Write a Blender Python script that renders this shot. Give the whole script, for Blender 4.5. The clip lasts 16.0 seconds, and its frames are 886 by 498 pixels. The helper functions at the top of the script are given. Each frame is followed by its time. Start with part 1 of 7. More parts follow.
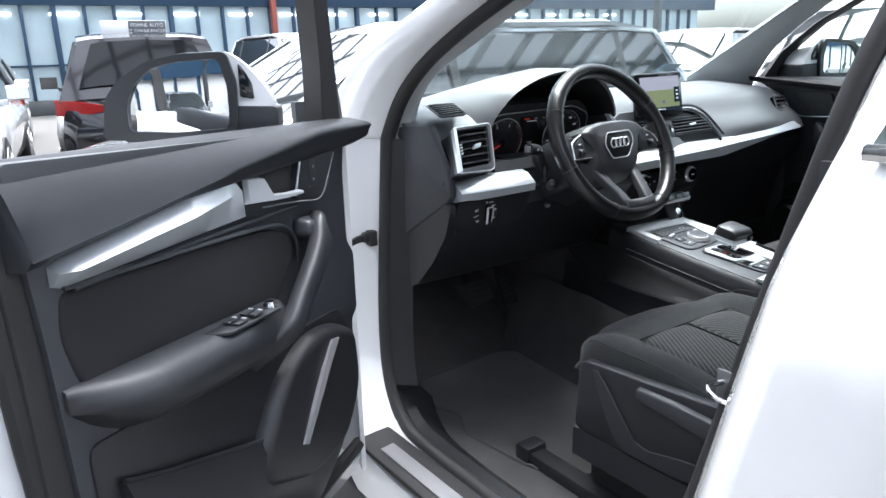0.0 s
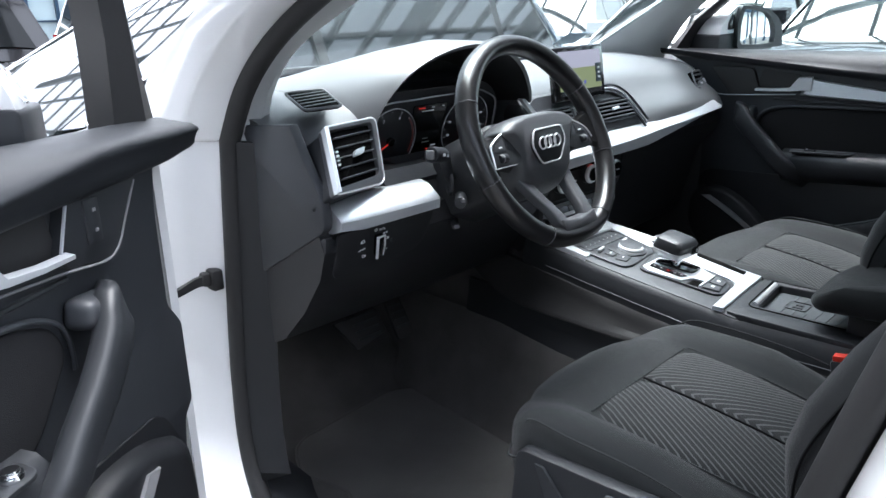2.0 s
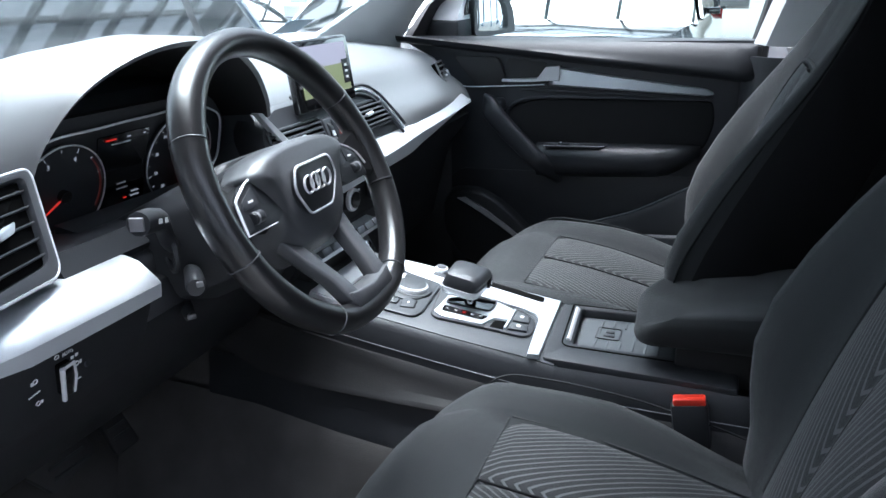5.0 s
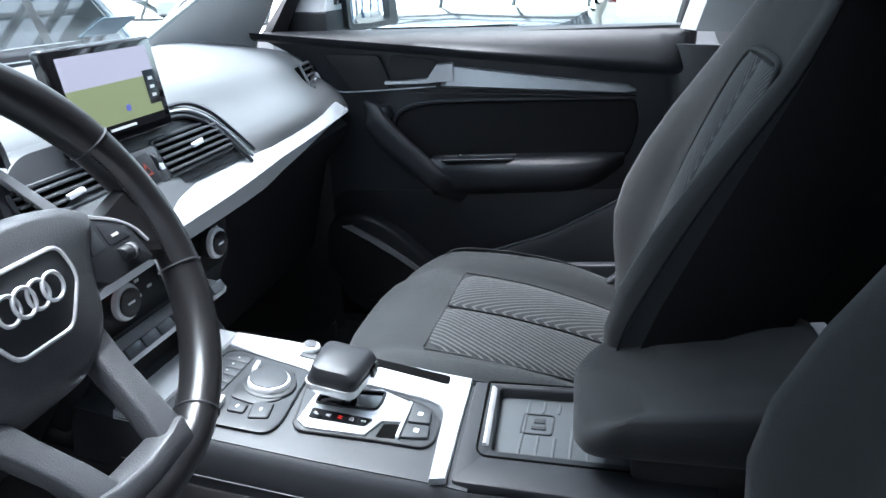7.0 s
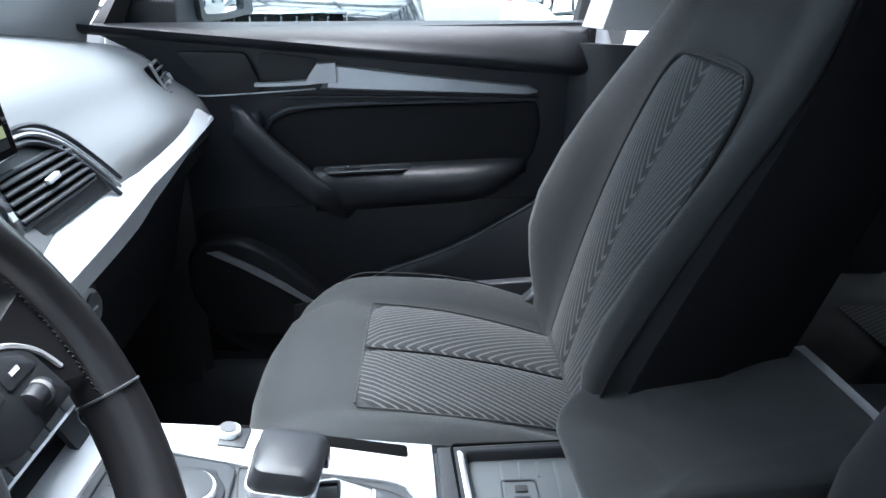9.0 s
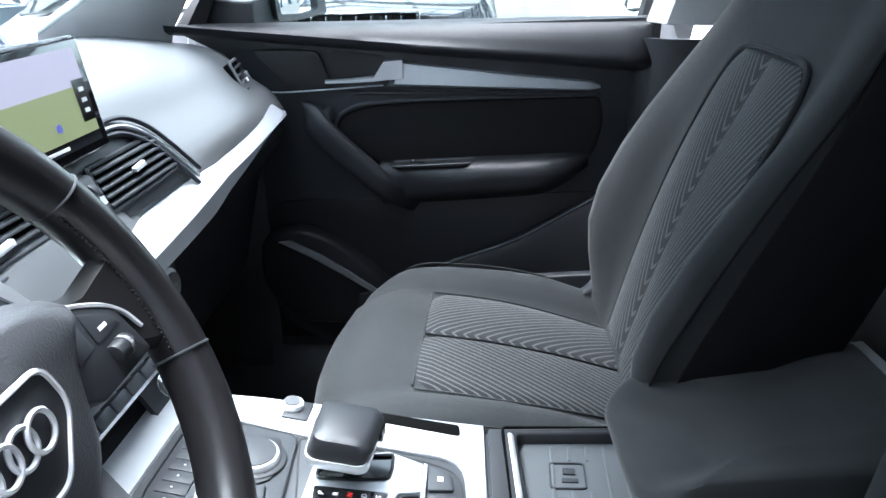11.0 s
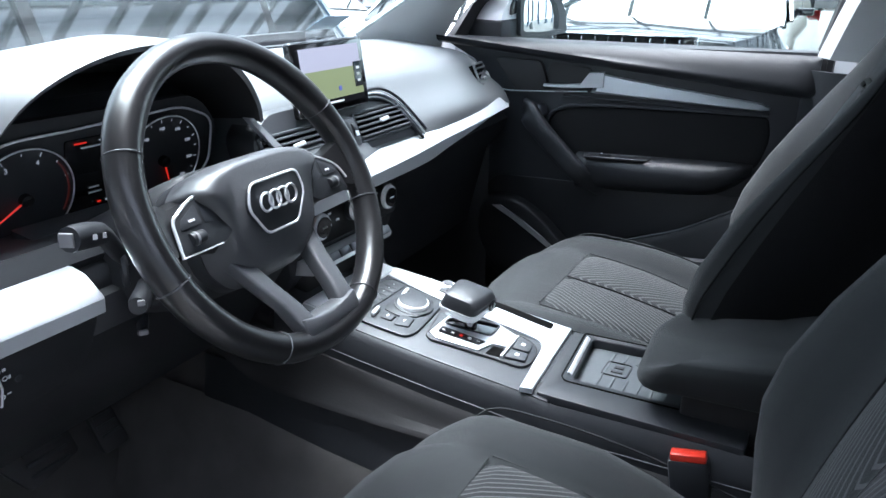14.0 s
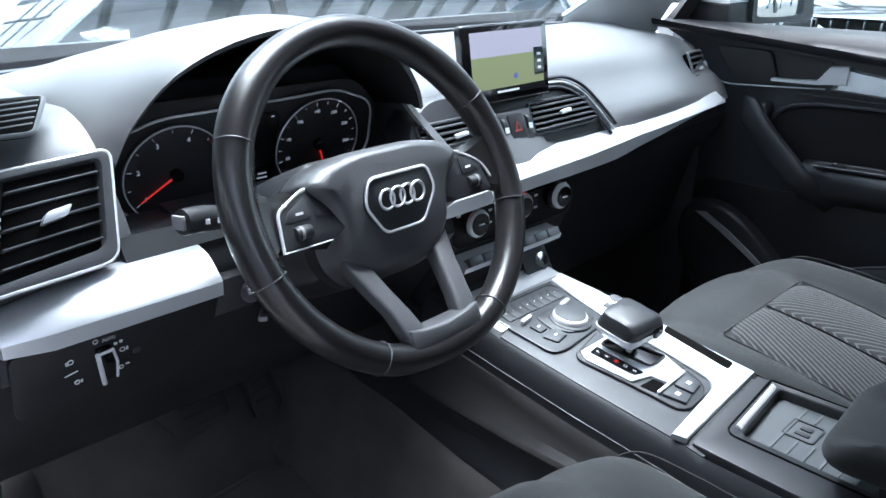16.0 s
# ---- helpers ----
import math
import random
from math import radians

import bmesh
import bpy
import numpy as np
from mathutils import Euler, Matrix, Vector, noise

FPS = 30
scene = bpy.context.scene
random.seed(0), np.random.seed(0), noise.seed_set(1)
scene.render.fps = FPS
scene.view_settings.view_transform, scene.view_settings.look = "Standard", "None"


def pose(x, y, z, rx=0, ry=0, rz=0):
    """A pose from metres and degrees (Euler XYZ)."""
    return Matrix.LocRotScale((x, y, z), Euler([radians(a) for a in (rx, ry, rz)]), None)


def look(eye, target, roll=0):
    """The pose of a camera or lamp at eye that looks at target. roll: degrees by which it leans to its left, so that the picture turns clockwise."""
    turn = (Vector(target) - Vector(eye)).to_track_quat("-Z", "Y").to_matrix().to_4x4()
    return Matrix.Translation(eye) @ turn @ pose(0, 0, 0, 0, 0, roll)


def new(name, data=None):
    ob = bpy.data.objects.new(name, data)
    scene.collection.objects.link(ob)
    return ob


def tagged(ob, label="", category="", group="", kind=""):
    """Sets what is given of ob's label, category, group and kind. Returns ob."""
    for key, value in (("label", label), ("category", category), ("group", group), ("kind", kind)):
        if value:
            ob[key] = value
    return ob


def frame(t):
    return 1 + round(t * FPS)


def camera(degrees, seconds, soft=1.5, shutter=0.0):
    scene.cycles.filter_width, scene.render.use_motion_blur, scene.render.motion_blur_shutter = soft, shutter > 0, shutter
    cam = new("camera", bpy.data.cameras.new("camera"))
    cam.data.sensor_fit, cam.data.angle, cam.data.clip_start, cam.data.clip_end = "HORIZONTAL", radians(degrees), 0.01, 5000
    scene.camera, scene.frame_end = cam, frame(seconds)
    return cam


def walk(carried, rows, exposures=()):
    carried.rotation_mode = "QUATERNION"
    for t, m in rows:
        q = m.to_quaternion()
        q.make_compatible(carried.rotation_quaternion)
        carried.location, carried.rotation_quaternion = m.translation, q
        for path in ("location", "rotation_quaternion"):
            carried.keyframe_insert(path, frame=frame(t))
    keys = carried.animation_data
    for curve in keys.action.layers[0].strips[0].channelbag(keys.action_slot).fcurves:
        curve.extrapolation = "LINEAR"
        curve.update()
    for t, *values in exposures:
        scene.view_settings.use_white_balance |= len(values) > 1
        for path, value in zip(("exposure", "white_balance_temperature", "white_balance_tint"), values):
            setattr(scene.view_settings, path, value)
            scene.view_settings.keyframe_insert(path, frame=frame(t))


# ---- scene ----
cam = camera(62.6, 16.0)
PATH = [
    (0, (-1.5941, -0.6490, 1.3221), (-0.5007, 0.9423, 0.8003), -1.87),
    (0.5, (-1.5542, -0.5550, 1.3172), (-0.4069, 0.9985, 0.7974), -1.81),
    (1, (-1.4840, -0.4390, 1.3208), (-0.2681, 1.0495, 0.7675), -1.84),
    (1.5, (-1.3986, -0.3290, 1.3266), (-0.1242, 1.0921, 0.7296), -1.56),
    (2, (-1.3366, -0.2770, 1.3256), (0.0078, 1.0680, 0.7061), -1.26),
    (2.5, (-1.2924, -0.2380, 1.3274), (0.1326, 1.0142, 0.6939), -1.03),
    (3, (-1.2493, -0.1680, 1.3283), (0.2735, 0.9611, 0.6911), -0.74),
    (3.5, (-1.2104, -0.0940, 1.3264), (0.3962, 0.9071, 0.6811), -0.84),
    (4, (-1.1885, -0.0550, 1.3243), (0.4869, 0.8201, 0.6706), -0.35),
    (4.2, (-1.1754, -0.0450, 1.3247), (0.5187, 0.7911, 0.6681), -0.49),
    (6.3, (-0.8303, 0.0380, 1.3198), (0.9631, 0.5999, 0.6355), -1.78),
    (6.5, (-0.7955, 0.0380, 1.3131), (1.0029, 0.5869, 0.6316), -2.16),
    (7, (-0.7318, 0.0610, 1.3060), (1.0801, 0.5370, 0.6057), -2.35),
    (7.5, (-0.6697, 0.1310, 1.3060), (1.1760, 0.4129, 0.5891), -1.14),
    (8, (-0.6273, 0.1820, 1.3139), (1.2280, 0.2990, 0.5763), -0.89),
    (10.5, (-0.5675, 0.2720, 1.3090), (1.2893, 0.2000, 0.5692), 0.01),
    (11, (-0.6173, 0.2230, 1.3134), (1.2315, 0.3910, 0.5692), -1.57),
    (11.5, (-0.6702, 0.1510, 1.3170), (1.1639, 0.4500, 0.5775), -1.78),
    (12, (-0.7200, 0.0810, 1.3224), (1.0964, 0.5200, 0.6098), -0.79),
    (12.5, (-0.7707, 0.0370, 1.3299), (1.0173, 0.6000, 0.6328), -1.28),
    (13, (-0.8527, -0.0100, 1.3319), (0.8946, 0.6760, 0.6418), -1.07),
    (13.5, (-0.9306, -0.0620, 1.3347), (0.7700, 0.7292, 0.6407), -0.54),
    (14, (-0.9554, -0.0790, 1.3410), (0.6966, 0.8090, 0.6464), 0.41),
    (14.5, (-0.9072, -0.0850, 1.3436), (0.6321, 0.9837, 0.6447), 0.12),
    (15, (-0.8542, -0.0860, 1.3410), (0.5594, 1.1330, 0.6231), -0.13),
    (15.5, (-0.8323, -0.0850, 1.3399), (0.4757, 1.2392, 0.6081), -0.41),
    (16, (-0.8223, -0.0980, 1.3395), (0.4499, 1.2540, 0.5954), 0.03),
]
STOPS = [(0.0, 2.7, 6100, 10), (2.5, 2.75, 6000, 10), (4.0, 2.85, 5800, 10), (6.5, 3.1, 5800, 10), (8.0, 3.15, 5800, 10), (10.5, 3.25, 5800, 10), (12.5, 3.2, 5800, 10), (14.5, 3.15, 5800, 10), (16.0, 3.0, 5750, 10)]
walk(cam, [(t, look(eye, target, roll)) for t, eye, target, roll in PATH], STOPS)

# ---- light ----
world = bpy.data.worlds.new("world")
scene.world = world
world.use_nodes = True
wn = world.node_tree.nodes
sky = wn.new("ShaderNodeTexSky")
sky.sky_type = "NISHITA"
sky.sun_disc = False
sky.sun_elevation, sky.sun_rotation = radians(77), radians(34)
sky.air_density, sky.dust_density, sky.ozone_density = 1.0, 5.0, 1.1
wn["Background"].inputs["Strength"].default_value = 0.15
cloud = wn.new("ShaderNodeHueSaturation")
cloud.inputs["Saturation"].default_value = 0.35
world.node_tree.links.new(sky.outputs["Color"], cloud.inputs["Color"])
world.node_tree.links.new(cloud.outputs["Color"], wn["Background"].inputs["Color"])
sun = new("sun", bpy.data.lights.new("sun", "SUN"))
sun.data.energy, sun.data.angle, sun.data.color = 2.4, radians(50), (1.0, 0.99, 0.97)
sun.matrix_world = look((0.8, 1.2, 6.0), (0, 0, 0))

# ---- materials ----


def material(name, colour, rough=0.5, metal=0.0, coat=0.0, var=0.15, scale=6.0, fine=180.0, bump=0.15, spec=0.5, kind="noise", sheen=0.0):
    """A Principled surface, uneven at two scales, with a fine relief."""
    m = bpy.data.materials.new(name)
    m.use_nodes = True
    n, l = m.node_tree.nodes, m.node_tree.links
    p = n["Principled BSDF"]
    co = n.new("ShaderNodeTexCoord")
    big = n.new("ShaderNodeTexNoise")
    big.inputs["Scale"].default_value = scale
    big.inputs["Detail"].default_value = 4
    l.new(co.outputs["Object"], big.inputs["Vector"])
    ramp = n.new("ShaderNodeMapRange")
    ramp.inputs["To Min"].default_value, ramp.inputs["To Max"].default_value = 1 - var, 1 + var
    l.new(big.outputs["Fac"], ramp.inputs["Value"])
    mix = n.new("ShaderNodeVectorMath")
    mix.operation = "SCALE"
    mix.inputs[0].default_value = colour[:3]
    l.new(ramp.outputs["Result"], mix.inputs["Scale"])
    l.new(mix.outputs["Vector"], p.inputs["Base Color"])
    rr = n.new("ShaderNodeMapRange")
    rr.inputs["To Min"].default_value, rr.inputs["To Max"].default_value = rough * (1 - var), min(1, rough * (1 + var))
    l.new(big.outputs["Fac"], rr.inputs["Value"])
    l.new(rr.outputs["Result"], p.inputs["Roughness"])
    p.inputs["Metallic"].default_value = metal
    p.inputs["Coat Weight"].default_value = coat
    p.inputs["Coat Roughness"].default_value = 0.04
    p.inputs["Specular IOR Level"].default_value = spec
    p.inputs["Sheen Weight"].default_value = sheen
    if bump:
        if kind == "noise":
            tex = n.new("ShaderNodeTexNoise")
            tex.inputs["Scale"].default_value = fine
            out = tex.outputs["Fac"]
        else:
            tex = n.new("ShaderNodeTexVoronoi")
            tex.inputs["Scale"].default_value = fine
            out = tex.outputs["Distance"]
        l.new(co.outputs["Object"], tex.inputs["Vector"])
        b = n.new("ShaderNodeBump")
        b.inputs["Strength"].default_value = bump
        b.inputs["Distance"].default_value = 0.001
        l.new(out, b.inputs["Height"])
        l.new(b.outputs["Normal"], p.inputs["Normal"])
    return m


def glowing(name, colour, strength):
    m = bpy.data.materials.new(name)
    m.use_nodes = True
    p = m.node_tree.nodes["Principled BSDF"]
    p.inputs["Base Color"].default_value = (*[0.15 * c for c in colour], 1)
    p.inputs["Emission Color"].default_value = (*colour, 1)
    p.inputs["Emission Strength"].default_value = strength
    return m


def pane(name, tint=(0.9, 0.97, 0.96), gloss=0.02):
    """Thin window glass: clear, with reflections that grow at a slant."""
    m = bpy.data.materials.new(name)
    m.use_nodes = True
    n, l = m.node_tree.nodes, m.node_tree.links
    n.remove(n["Principled BSDF"])
    t, g, f, x, pw, sc = (n.new("ShaderNode" + k) for k in ("BsdfTransparent", "BsdfGlossy", "LayerWeight", "MixShader", "Math", "MapRange"))
    t.inputs["Color"].default_value = (*tint, 1)
    g.inputs["Roughness"].default_value = gloss
    f.inputs["Blend"].default_value = 0.5
    pw.operation = "POWER"
    pw.inputs[1].default_value = 5.0
    l.new(f.outputs["Facing"], pw.inputs[0])
    sc.inputs["To Min"].default_value, sc.inputs["To Max"].default_value = 0.02, 0.6
    l.new(pw.outputs[0], sc.inputs["Value"])
    l.new(sc.outputs["Result"], x.inputs["Fac"])
    l.new(t.outputs["BSDF"], x.inputs[1])
    l.new(g.outputs["BSDF"], x.inputs[2])
    l.new(x.outputs["Shader"], n["Material Output"].inputs["Surface"])
    return m


def striped(name):
    """Woven seat cloth: fine pale threads in a chevron about each seat's middle."""
    m = material(name, (0.0185, 0.0198, 0.0207), 0.9, var=0.2, scale=30, fine=900, bump=0.5, spec=0.2, sheen=0.15)
    n, l = m.node_tree.nodes, m.node_tree.links
    p = n["Principled BSDF"]
    co = n.new("ShaderNodeTexCoord")
    s = n.new("ShaderNodeSeparateXYZ")
    l.new(co.outputs["Object"], s.inputs[0])

    def calc(op, a, b):
        k = n.new("ShaderNodeMath")
        k.operation = op
        for i, v in enumerate((a, b)):
            if v is None:
                continue
            if isinstance(v, (int, float)):
                k.inputs[i].default_value = v
            else:
                l.new(v, k.inputs[i])
        return k.outputs[0]

    side = calc("ABSOLUTE", calc("SUBTRACT", calc("ABSOLUTE", s.outputs["X"], None), 0.362), None)
    along = calc("SUBTRACT", calc("MULTIPLY", s.outputs["Y"], 0.85), calc("MULTIPLY", s.outputs["Z"], 0.30))
    bent = calc("SUBTRACT", side, calc("MULTIPLY", calc("SUBTRACT", 1.0, calc("POWER", 2.718, calc("MULTIPLY", side, -60.0))), 0.009))
    wave = calc("FRACT", calc("MULTIPLY", calc("ADD", bent, calc("MULTIPLY", along, 0.72)), 100.0), None)
    line = calc("LESS_THAN", calc("ABSOLUTE", calc("SUBTRACT", wave, 0.5), None), 0.15)
    old = p.inputs["Base Color"].links[0].from_socket
    mix = n.new("ShaderNodeMix")
    mix.data_type = "RGBA"
    l.new(line, mix.inputs["Factor"])
    l.new(old, mix.inputs["A"])
    mix.inputs["B"].default_value = (0.082, 0.085, 0.087, 1)
    l.new(mix.outputs["Result"], p.inputs["Base Color"])
    return m


WHITE = material("white_paint", (0.78, 0.79, 0.80), 0.18, coat=1.0, var=0.03, bump=0)
RUBBER = material("black_rubber", (0.018, 0.018, 0.019), 0.65, var=0.2, fine=300)
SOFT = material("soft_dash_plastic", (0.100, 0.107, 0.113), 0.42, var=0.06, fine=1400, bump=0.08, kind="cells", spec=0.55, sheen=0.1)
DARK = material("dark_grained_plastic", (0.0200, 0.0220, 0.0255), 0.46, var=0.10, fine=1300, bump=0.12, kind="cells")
PANEL = material("grained_door_plastic", (0.0330, 0.0360, 0.0415), 0.46, var=0.08, fine=1200, bump=0.14, kind="cells")
GLOSS = material("gloss_black_plastic", (0.006, 0.006, 0.007), 0.08, var=0.1, bump=0, coat=0.5)
SILVER = material("brushed_silver_trim", (0.70, 0.73, 0.76), 0.37, metal=0.6, var=0.05, scale=14, fine=420, bump=0.08)
SATIN = material("satin_silver_plastic", (0.78, 0.80, 0.82), 0.22, metal=0.3, var=0.03, bump=0)
CHROME = material("chrome", (0.83, 0.84, 0.85), 0.07, metal=1.0, var=0.03, bump=0)
LEATHER = material("black_leather", (0.013, 0.013, 0.014), 0.29, var=0.08, scale=10, fine=1500, bump=0.06, kind="cells", spec=0.7)
CLOTH = material("grey_seat_cloth", (0.0240, 0.0262, 0.0275), 0.92, var=0.12, scale=16, fine=1100, bump=0.6, spec=0.15, sheen=0.15)
STRIPE = striped("striped_seat_cloth")
CARPET = material("dark_carpet", (0.088, 0.085, 0.083), 0.97, var=0.35, scale=14, fine=800, bump=1.0, spec=0.05, sheen=0.1)
MAT = material("grey_floor_mat_pile", (0.090, 0.087, 0.084), 0.97, var=0.4, scale=9, fine=700, bump=1.0, spec=0.05, sheen=0.2)
LINING = material("grey_pillar_trim", (0.44, 0.455, 0.46), 0.75, var=0.05, fine=900, bump=0.25)
CONSOLE = material("grained_console_plastic", (0.042, 0.046, 0.051), 0.48, var=0.06, fine=900, bump=0.2, kind="cells", spec=0.4)
DULL = material("dull_grey_plastic", (0.20, 0.20, 0.21), 0.45, var=0.1, bump=0.1)
# near-black that paints in the shade of openings, gaps and one car grille
VOID = material("gap_shade_black", (0.003, 0.003, 0.003), 0.9, var=0.1, bump=0, spec=0.05)
PAD = material("dull_belt_rail_plastic", (0.0185, 0.0205, 0.0240), 0.50, var=0.08, fine=1200, bump=0.12, kind="cells", spec=0.25)
KNEE = material("black_knee_plastic", (0.0125, 0.0135, 0.0160), 0.45, var=0.10, fine=1300, bump=0.12, kind="cells")
GLASS = pane("window_glass")
HUB = material("satin_hub_plastic", (0.068, 0.071, 0.077), 0.36, var=0.08, fine=800, bump=0.25, kind="cells", spec=0.7)
MIRROR = material("mirror_glass", (0.86, 0.88, 0.9), 0.015, metal=1.0, var=0.01, bump=0)
INK = material("white_print", (0.75, 0.76, 0.76), 0.5, var=0.02, bump=0)
RED = material("red_plastic", (0.75, 0.04, 0.02), 0.35, var=0.05, bump=0)
REDGLOW = glowing("red_dial_light", (0.9, 0.03, 0.015), 0.07)
WHITEGLOW = glowing("white_dial_light", (0.85, 0.9, 1.0), 0.03)
ASPHALT = material("dry_grey_paving", (0.075, 0.073, 0.07), 0.9, spec=0.2, var=0.3, scale=1.2, fine=60, bump=0.5)
STEEL = material("dark_painted_steel", (0.08, 0.085, 0.09), 0.5, var=0.15, bump=0.1)
BLUE = material("blue_painted_metal", (0.012, 0.042, 0.085), 0.4, var=0.1, bump=0.05)

# ---- mesh helpers ----


def thing(name, label, category, at=(0, 0, 0), group="", kind=""):
    ob = new(name)
    ob.location = at
    ob.empty_display_size = 0.05
    return tagged(ob, label, category, group, kind)


def part(name, bm, mat, parent=None, label="", smooth=38):
    """Links a bmesh, given in world metres, as one mesh under a thing or a part."""
    bmesh.ops.recalc_face_normals(bm, faces=bm.faces)
    me = bpy.data.meshes.new(name)
    bm.to_mesh(me)
    bm.free()
    me.materials.append(mat)
    for f in me.polygons:
        f.use_smooth = True
    me.set_sharp_from_angle(angle=radians(smooth))
    ob = new(name, me)
    if parent is not None:
        ob.parent = parent
        ob.matrix_parent_inverse = Matrix.Translation(-parent.location)
    if label:
        ob["label"] = label
    return ob


def merge(*some):
    out = bmesh.new()
    for b in some:
        me = bpy.data.meshes.new("tmp")
        b.to_mesh(me)
        b.free()
        out.from_mesh(me)
        bpy.data.meshes.remove(me)
    return out


def moved(bm, m):
    bmesh.ops.transform(bm, matrix=m, verts=bm.verts)
    return bm


def bevelled(bm, width, seg=2, angle=30):
    if width > 0:
        edges = [e for e in bm.edges if len(e.link_faces) == 2 and e.calc_face_angle(0) > radians(angle)]
        bmesh.ops.bevel(bm, geom=edges, offset=width, segments=seg, affect="EDGES", profile=0.5, clamp_overlap=True)
    return bm


def box(c, s, bev=0.0, seg=2, rot=(0, 0, 0)):
    bm = bmesh.new()
    bmesh.ops.create_cube(bm, size=1)
    bmesh.ops.scale(bm, vec=s, verts=bm.verts)
    bevelled(bm, bev, seg)
    return moved(bm, pose(*c, *rot))


def disc(c, r, h, axis="z", seg=32, bev=0.0, r2=None, rot=(0, 0, 0)):
    """A drum of radius r (r2 at its far end) and height h, centred on c."""
    bm = bmesh.new()
    bmesh.ops.create_cone(bm, cap_ends=True, segments=seg, radius1=r, radius2=r if r2 is None else r2, depth=h)
    bevelled(bm, bev, 2, 40)
    turn = {"z": (0, 0, 0), "y": (90, 0, 0), "x": (0, 90, 0)}[axis]
    return moved(bm, pose(*c, *rot) @ pose(0, 0, 0, *turn))


def spline(pts, n=8, closed=False):
    """A smooth line through the points."""
    p = [Vector(q) for q in pts]
    k = len(p)
    out = []
    for i in range(k if closed else k - 1):
        if closed:
            a, b, c, d = p[i - 1], p[i], p[(i + 1) % k], p[(i + 2) % k]
        else:
            a, b, c, d = p[max(i - 1, 0)], p[i], p[i + 1], p[min(i + 2, k - 1)]
        for j in range(n):
            t = j / n
            out.append(0.5 * (2 * b + (c - a) * t + (2 * a - 5 * b + 4 * c - d) * t * t + (3 * b - a - 3 * c + d) * t ** 3))
    if not closed:
        out.append(p[-1])
    return out


def rounded(pts, r, n=5):
    """A flat outline with its corners rounded; r is one radius or one for each corner."""
    out = []
    k = len(pts)
    for i in range(k):
        a, b, c = Vector(pts[i - 1]), Vector(pts[i]), Vector(pts[(i + 1) % k])
        rad = r[i] if isinstance(r, (list, tuple)) else r
        u, v = a - b, c - b
        d = min(rad, u.length * 0.48, v.length * 0.48)
        if d <= 1e-6:
            out.append(b)
            continue
        p, q = b + u.normalized() * d, b + v.normalized() * d
        for j in range(n + 1):
            t = j / n
            out.append((1 - t) ** 2 * p + 2 * t * (1 - t) * b + t * t * q)
    return out


def prism(outline, at, depth, bev=0.0, seg=2):
    """A flat outline (a, b) pushed through from 0 to depth; at(a, b, d) places it."""
    bm = bmesh.new()
    lo = [bm.verts.new(at(a, b, 0)) for a, b in outline]
    hi = [bm.verts.new(at(a, b, depth)) for a, b in outline]
    bm.faces.new(lo[::-1])
    bm.faces.new(hi)
    k = len(lo)
    for i in range(k):
        bm.faces.new((lo[i], lo[(i + 1) % k], hi[(i + 1) % k], hi[i]))
    bmesh.ops.recalc_face_normals(bm, faces=bm.faces)
    return bevelled(bm, bev, seg)


def frame_of(outer, inner, at, depth, bev=0.0):
    """A flat frame between two outlines of as many points each."""
    bm = bmesh.new()
    v = [[bm.verts.new(at(a, b, d)) for a, b in o] for d in (0, depth) for o in (outer, inner)]
    k = len(outer)
    for i in range(k):
        j = (i + 1) % k
        for a, b in ((0, 1), (1, 3), (3, 2), (2, 0)):
            bm.faces.new((v[a][i], v[a][j], v[b][j], v[b][i]))
    bmesh.ops.recalc_face_normals(bm, faces=bm.faces)
    return bevelled(bm, bev)


def loft(rings, closed=True, caps=True):
    """A skin over rings of as many points each."""
    bm = bmesh.new()
    v = [[bm.verts.new(p) for p in r] for r in rings]
    k = len(v[0])
    for a, b in zip(v, v[1:]):
        for i in range(k if closed else k - 1):
            j = (i + 1) % k
            bm.faces.new((a[i], a[j], b[j], b[i]))
    if caps and closed:
        bm.faces.new(v[0][::-1])
        bm.faces.new(v[-1])
    bmesh.ops.recalc_face_normals(bm, faces=bm.faces)
    return bm


def slab(rings, thick):
    """An open skin over rows of points, given a thickness."""
    bm = loft(rings, closed=False, caps=False)
    bmesh.ops.solidify(bm, geom=bm.faces[:] + bm.edges[:] + bm.verts[:], thickness=thick)
    return bm


def tube(path, r, seg=10, closed=False, flat=1.0):
    """A round bar along a line; r is one radius or one for each point."""
    p = [Vector(q) for q in path]
    k = len(p)
    rings = []
    ref = None
    for i in range(k):
        a, b = (p[i - 1], p[(i + 1) % k]) if closed else (p[max(i - 1, 0)], p[min(i + 1, k - 1)])
        t = (b - a).normalized()
        if ref is None:
            ref = t.orthogonal().normalized()
        ref = (ref - t * ref.dot(t)).normalized()
        o = t.cross(ref)
        rad = r[i] if isinstance(r, (list, tuple)) else r
        rings.append([p[i] + rad * (math.cos(2 * math.pi * j / seg) * ref + flat * math.sin(2 * math.pi * j / seg) * o) for j in range(seg)])
    if closed:
        rings.append(rings[0])
    bm = loft(rings, True, not closed)
    if closed:
        bmesh.ops.remove_doubles(bm, verts=bm.verts, dist=1e-6)
    return bm


def puffed(outline, at, height, soft=0.35, n=6):
    """A cushion: an outline that swells to a height, with rolled edges."""
    c = sum((Vector(q) for q in outline), Vector((0, 0))) / len(outline)
    rings = []
    for i in range(n + 1):
        t = math.pi / 2 * i / n
        k, h = 1 - soft * (1 - math.cos(t)), height * math.sin(t)
        rings.append([at(*(c + (Vector(q) - c) * k), h) for q in outline])
    return loft(rings)


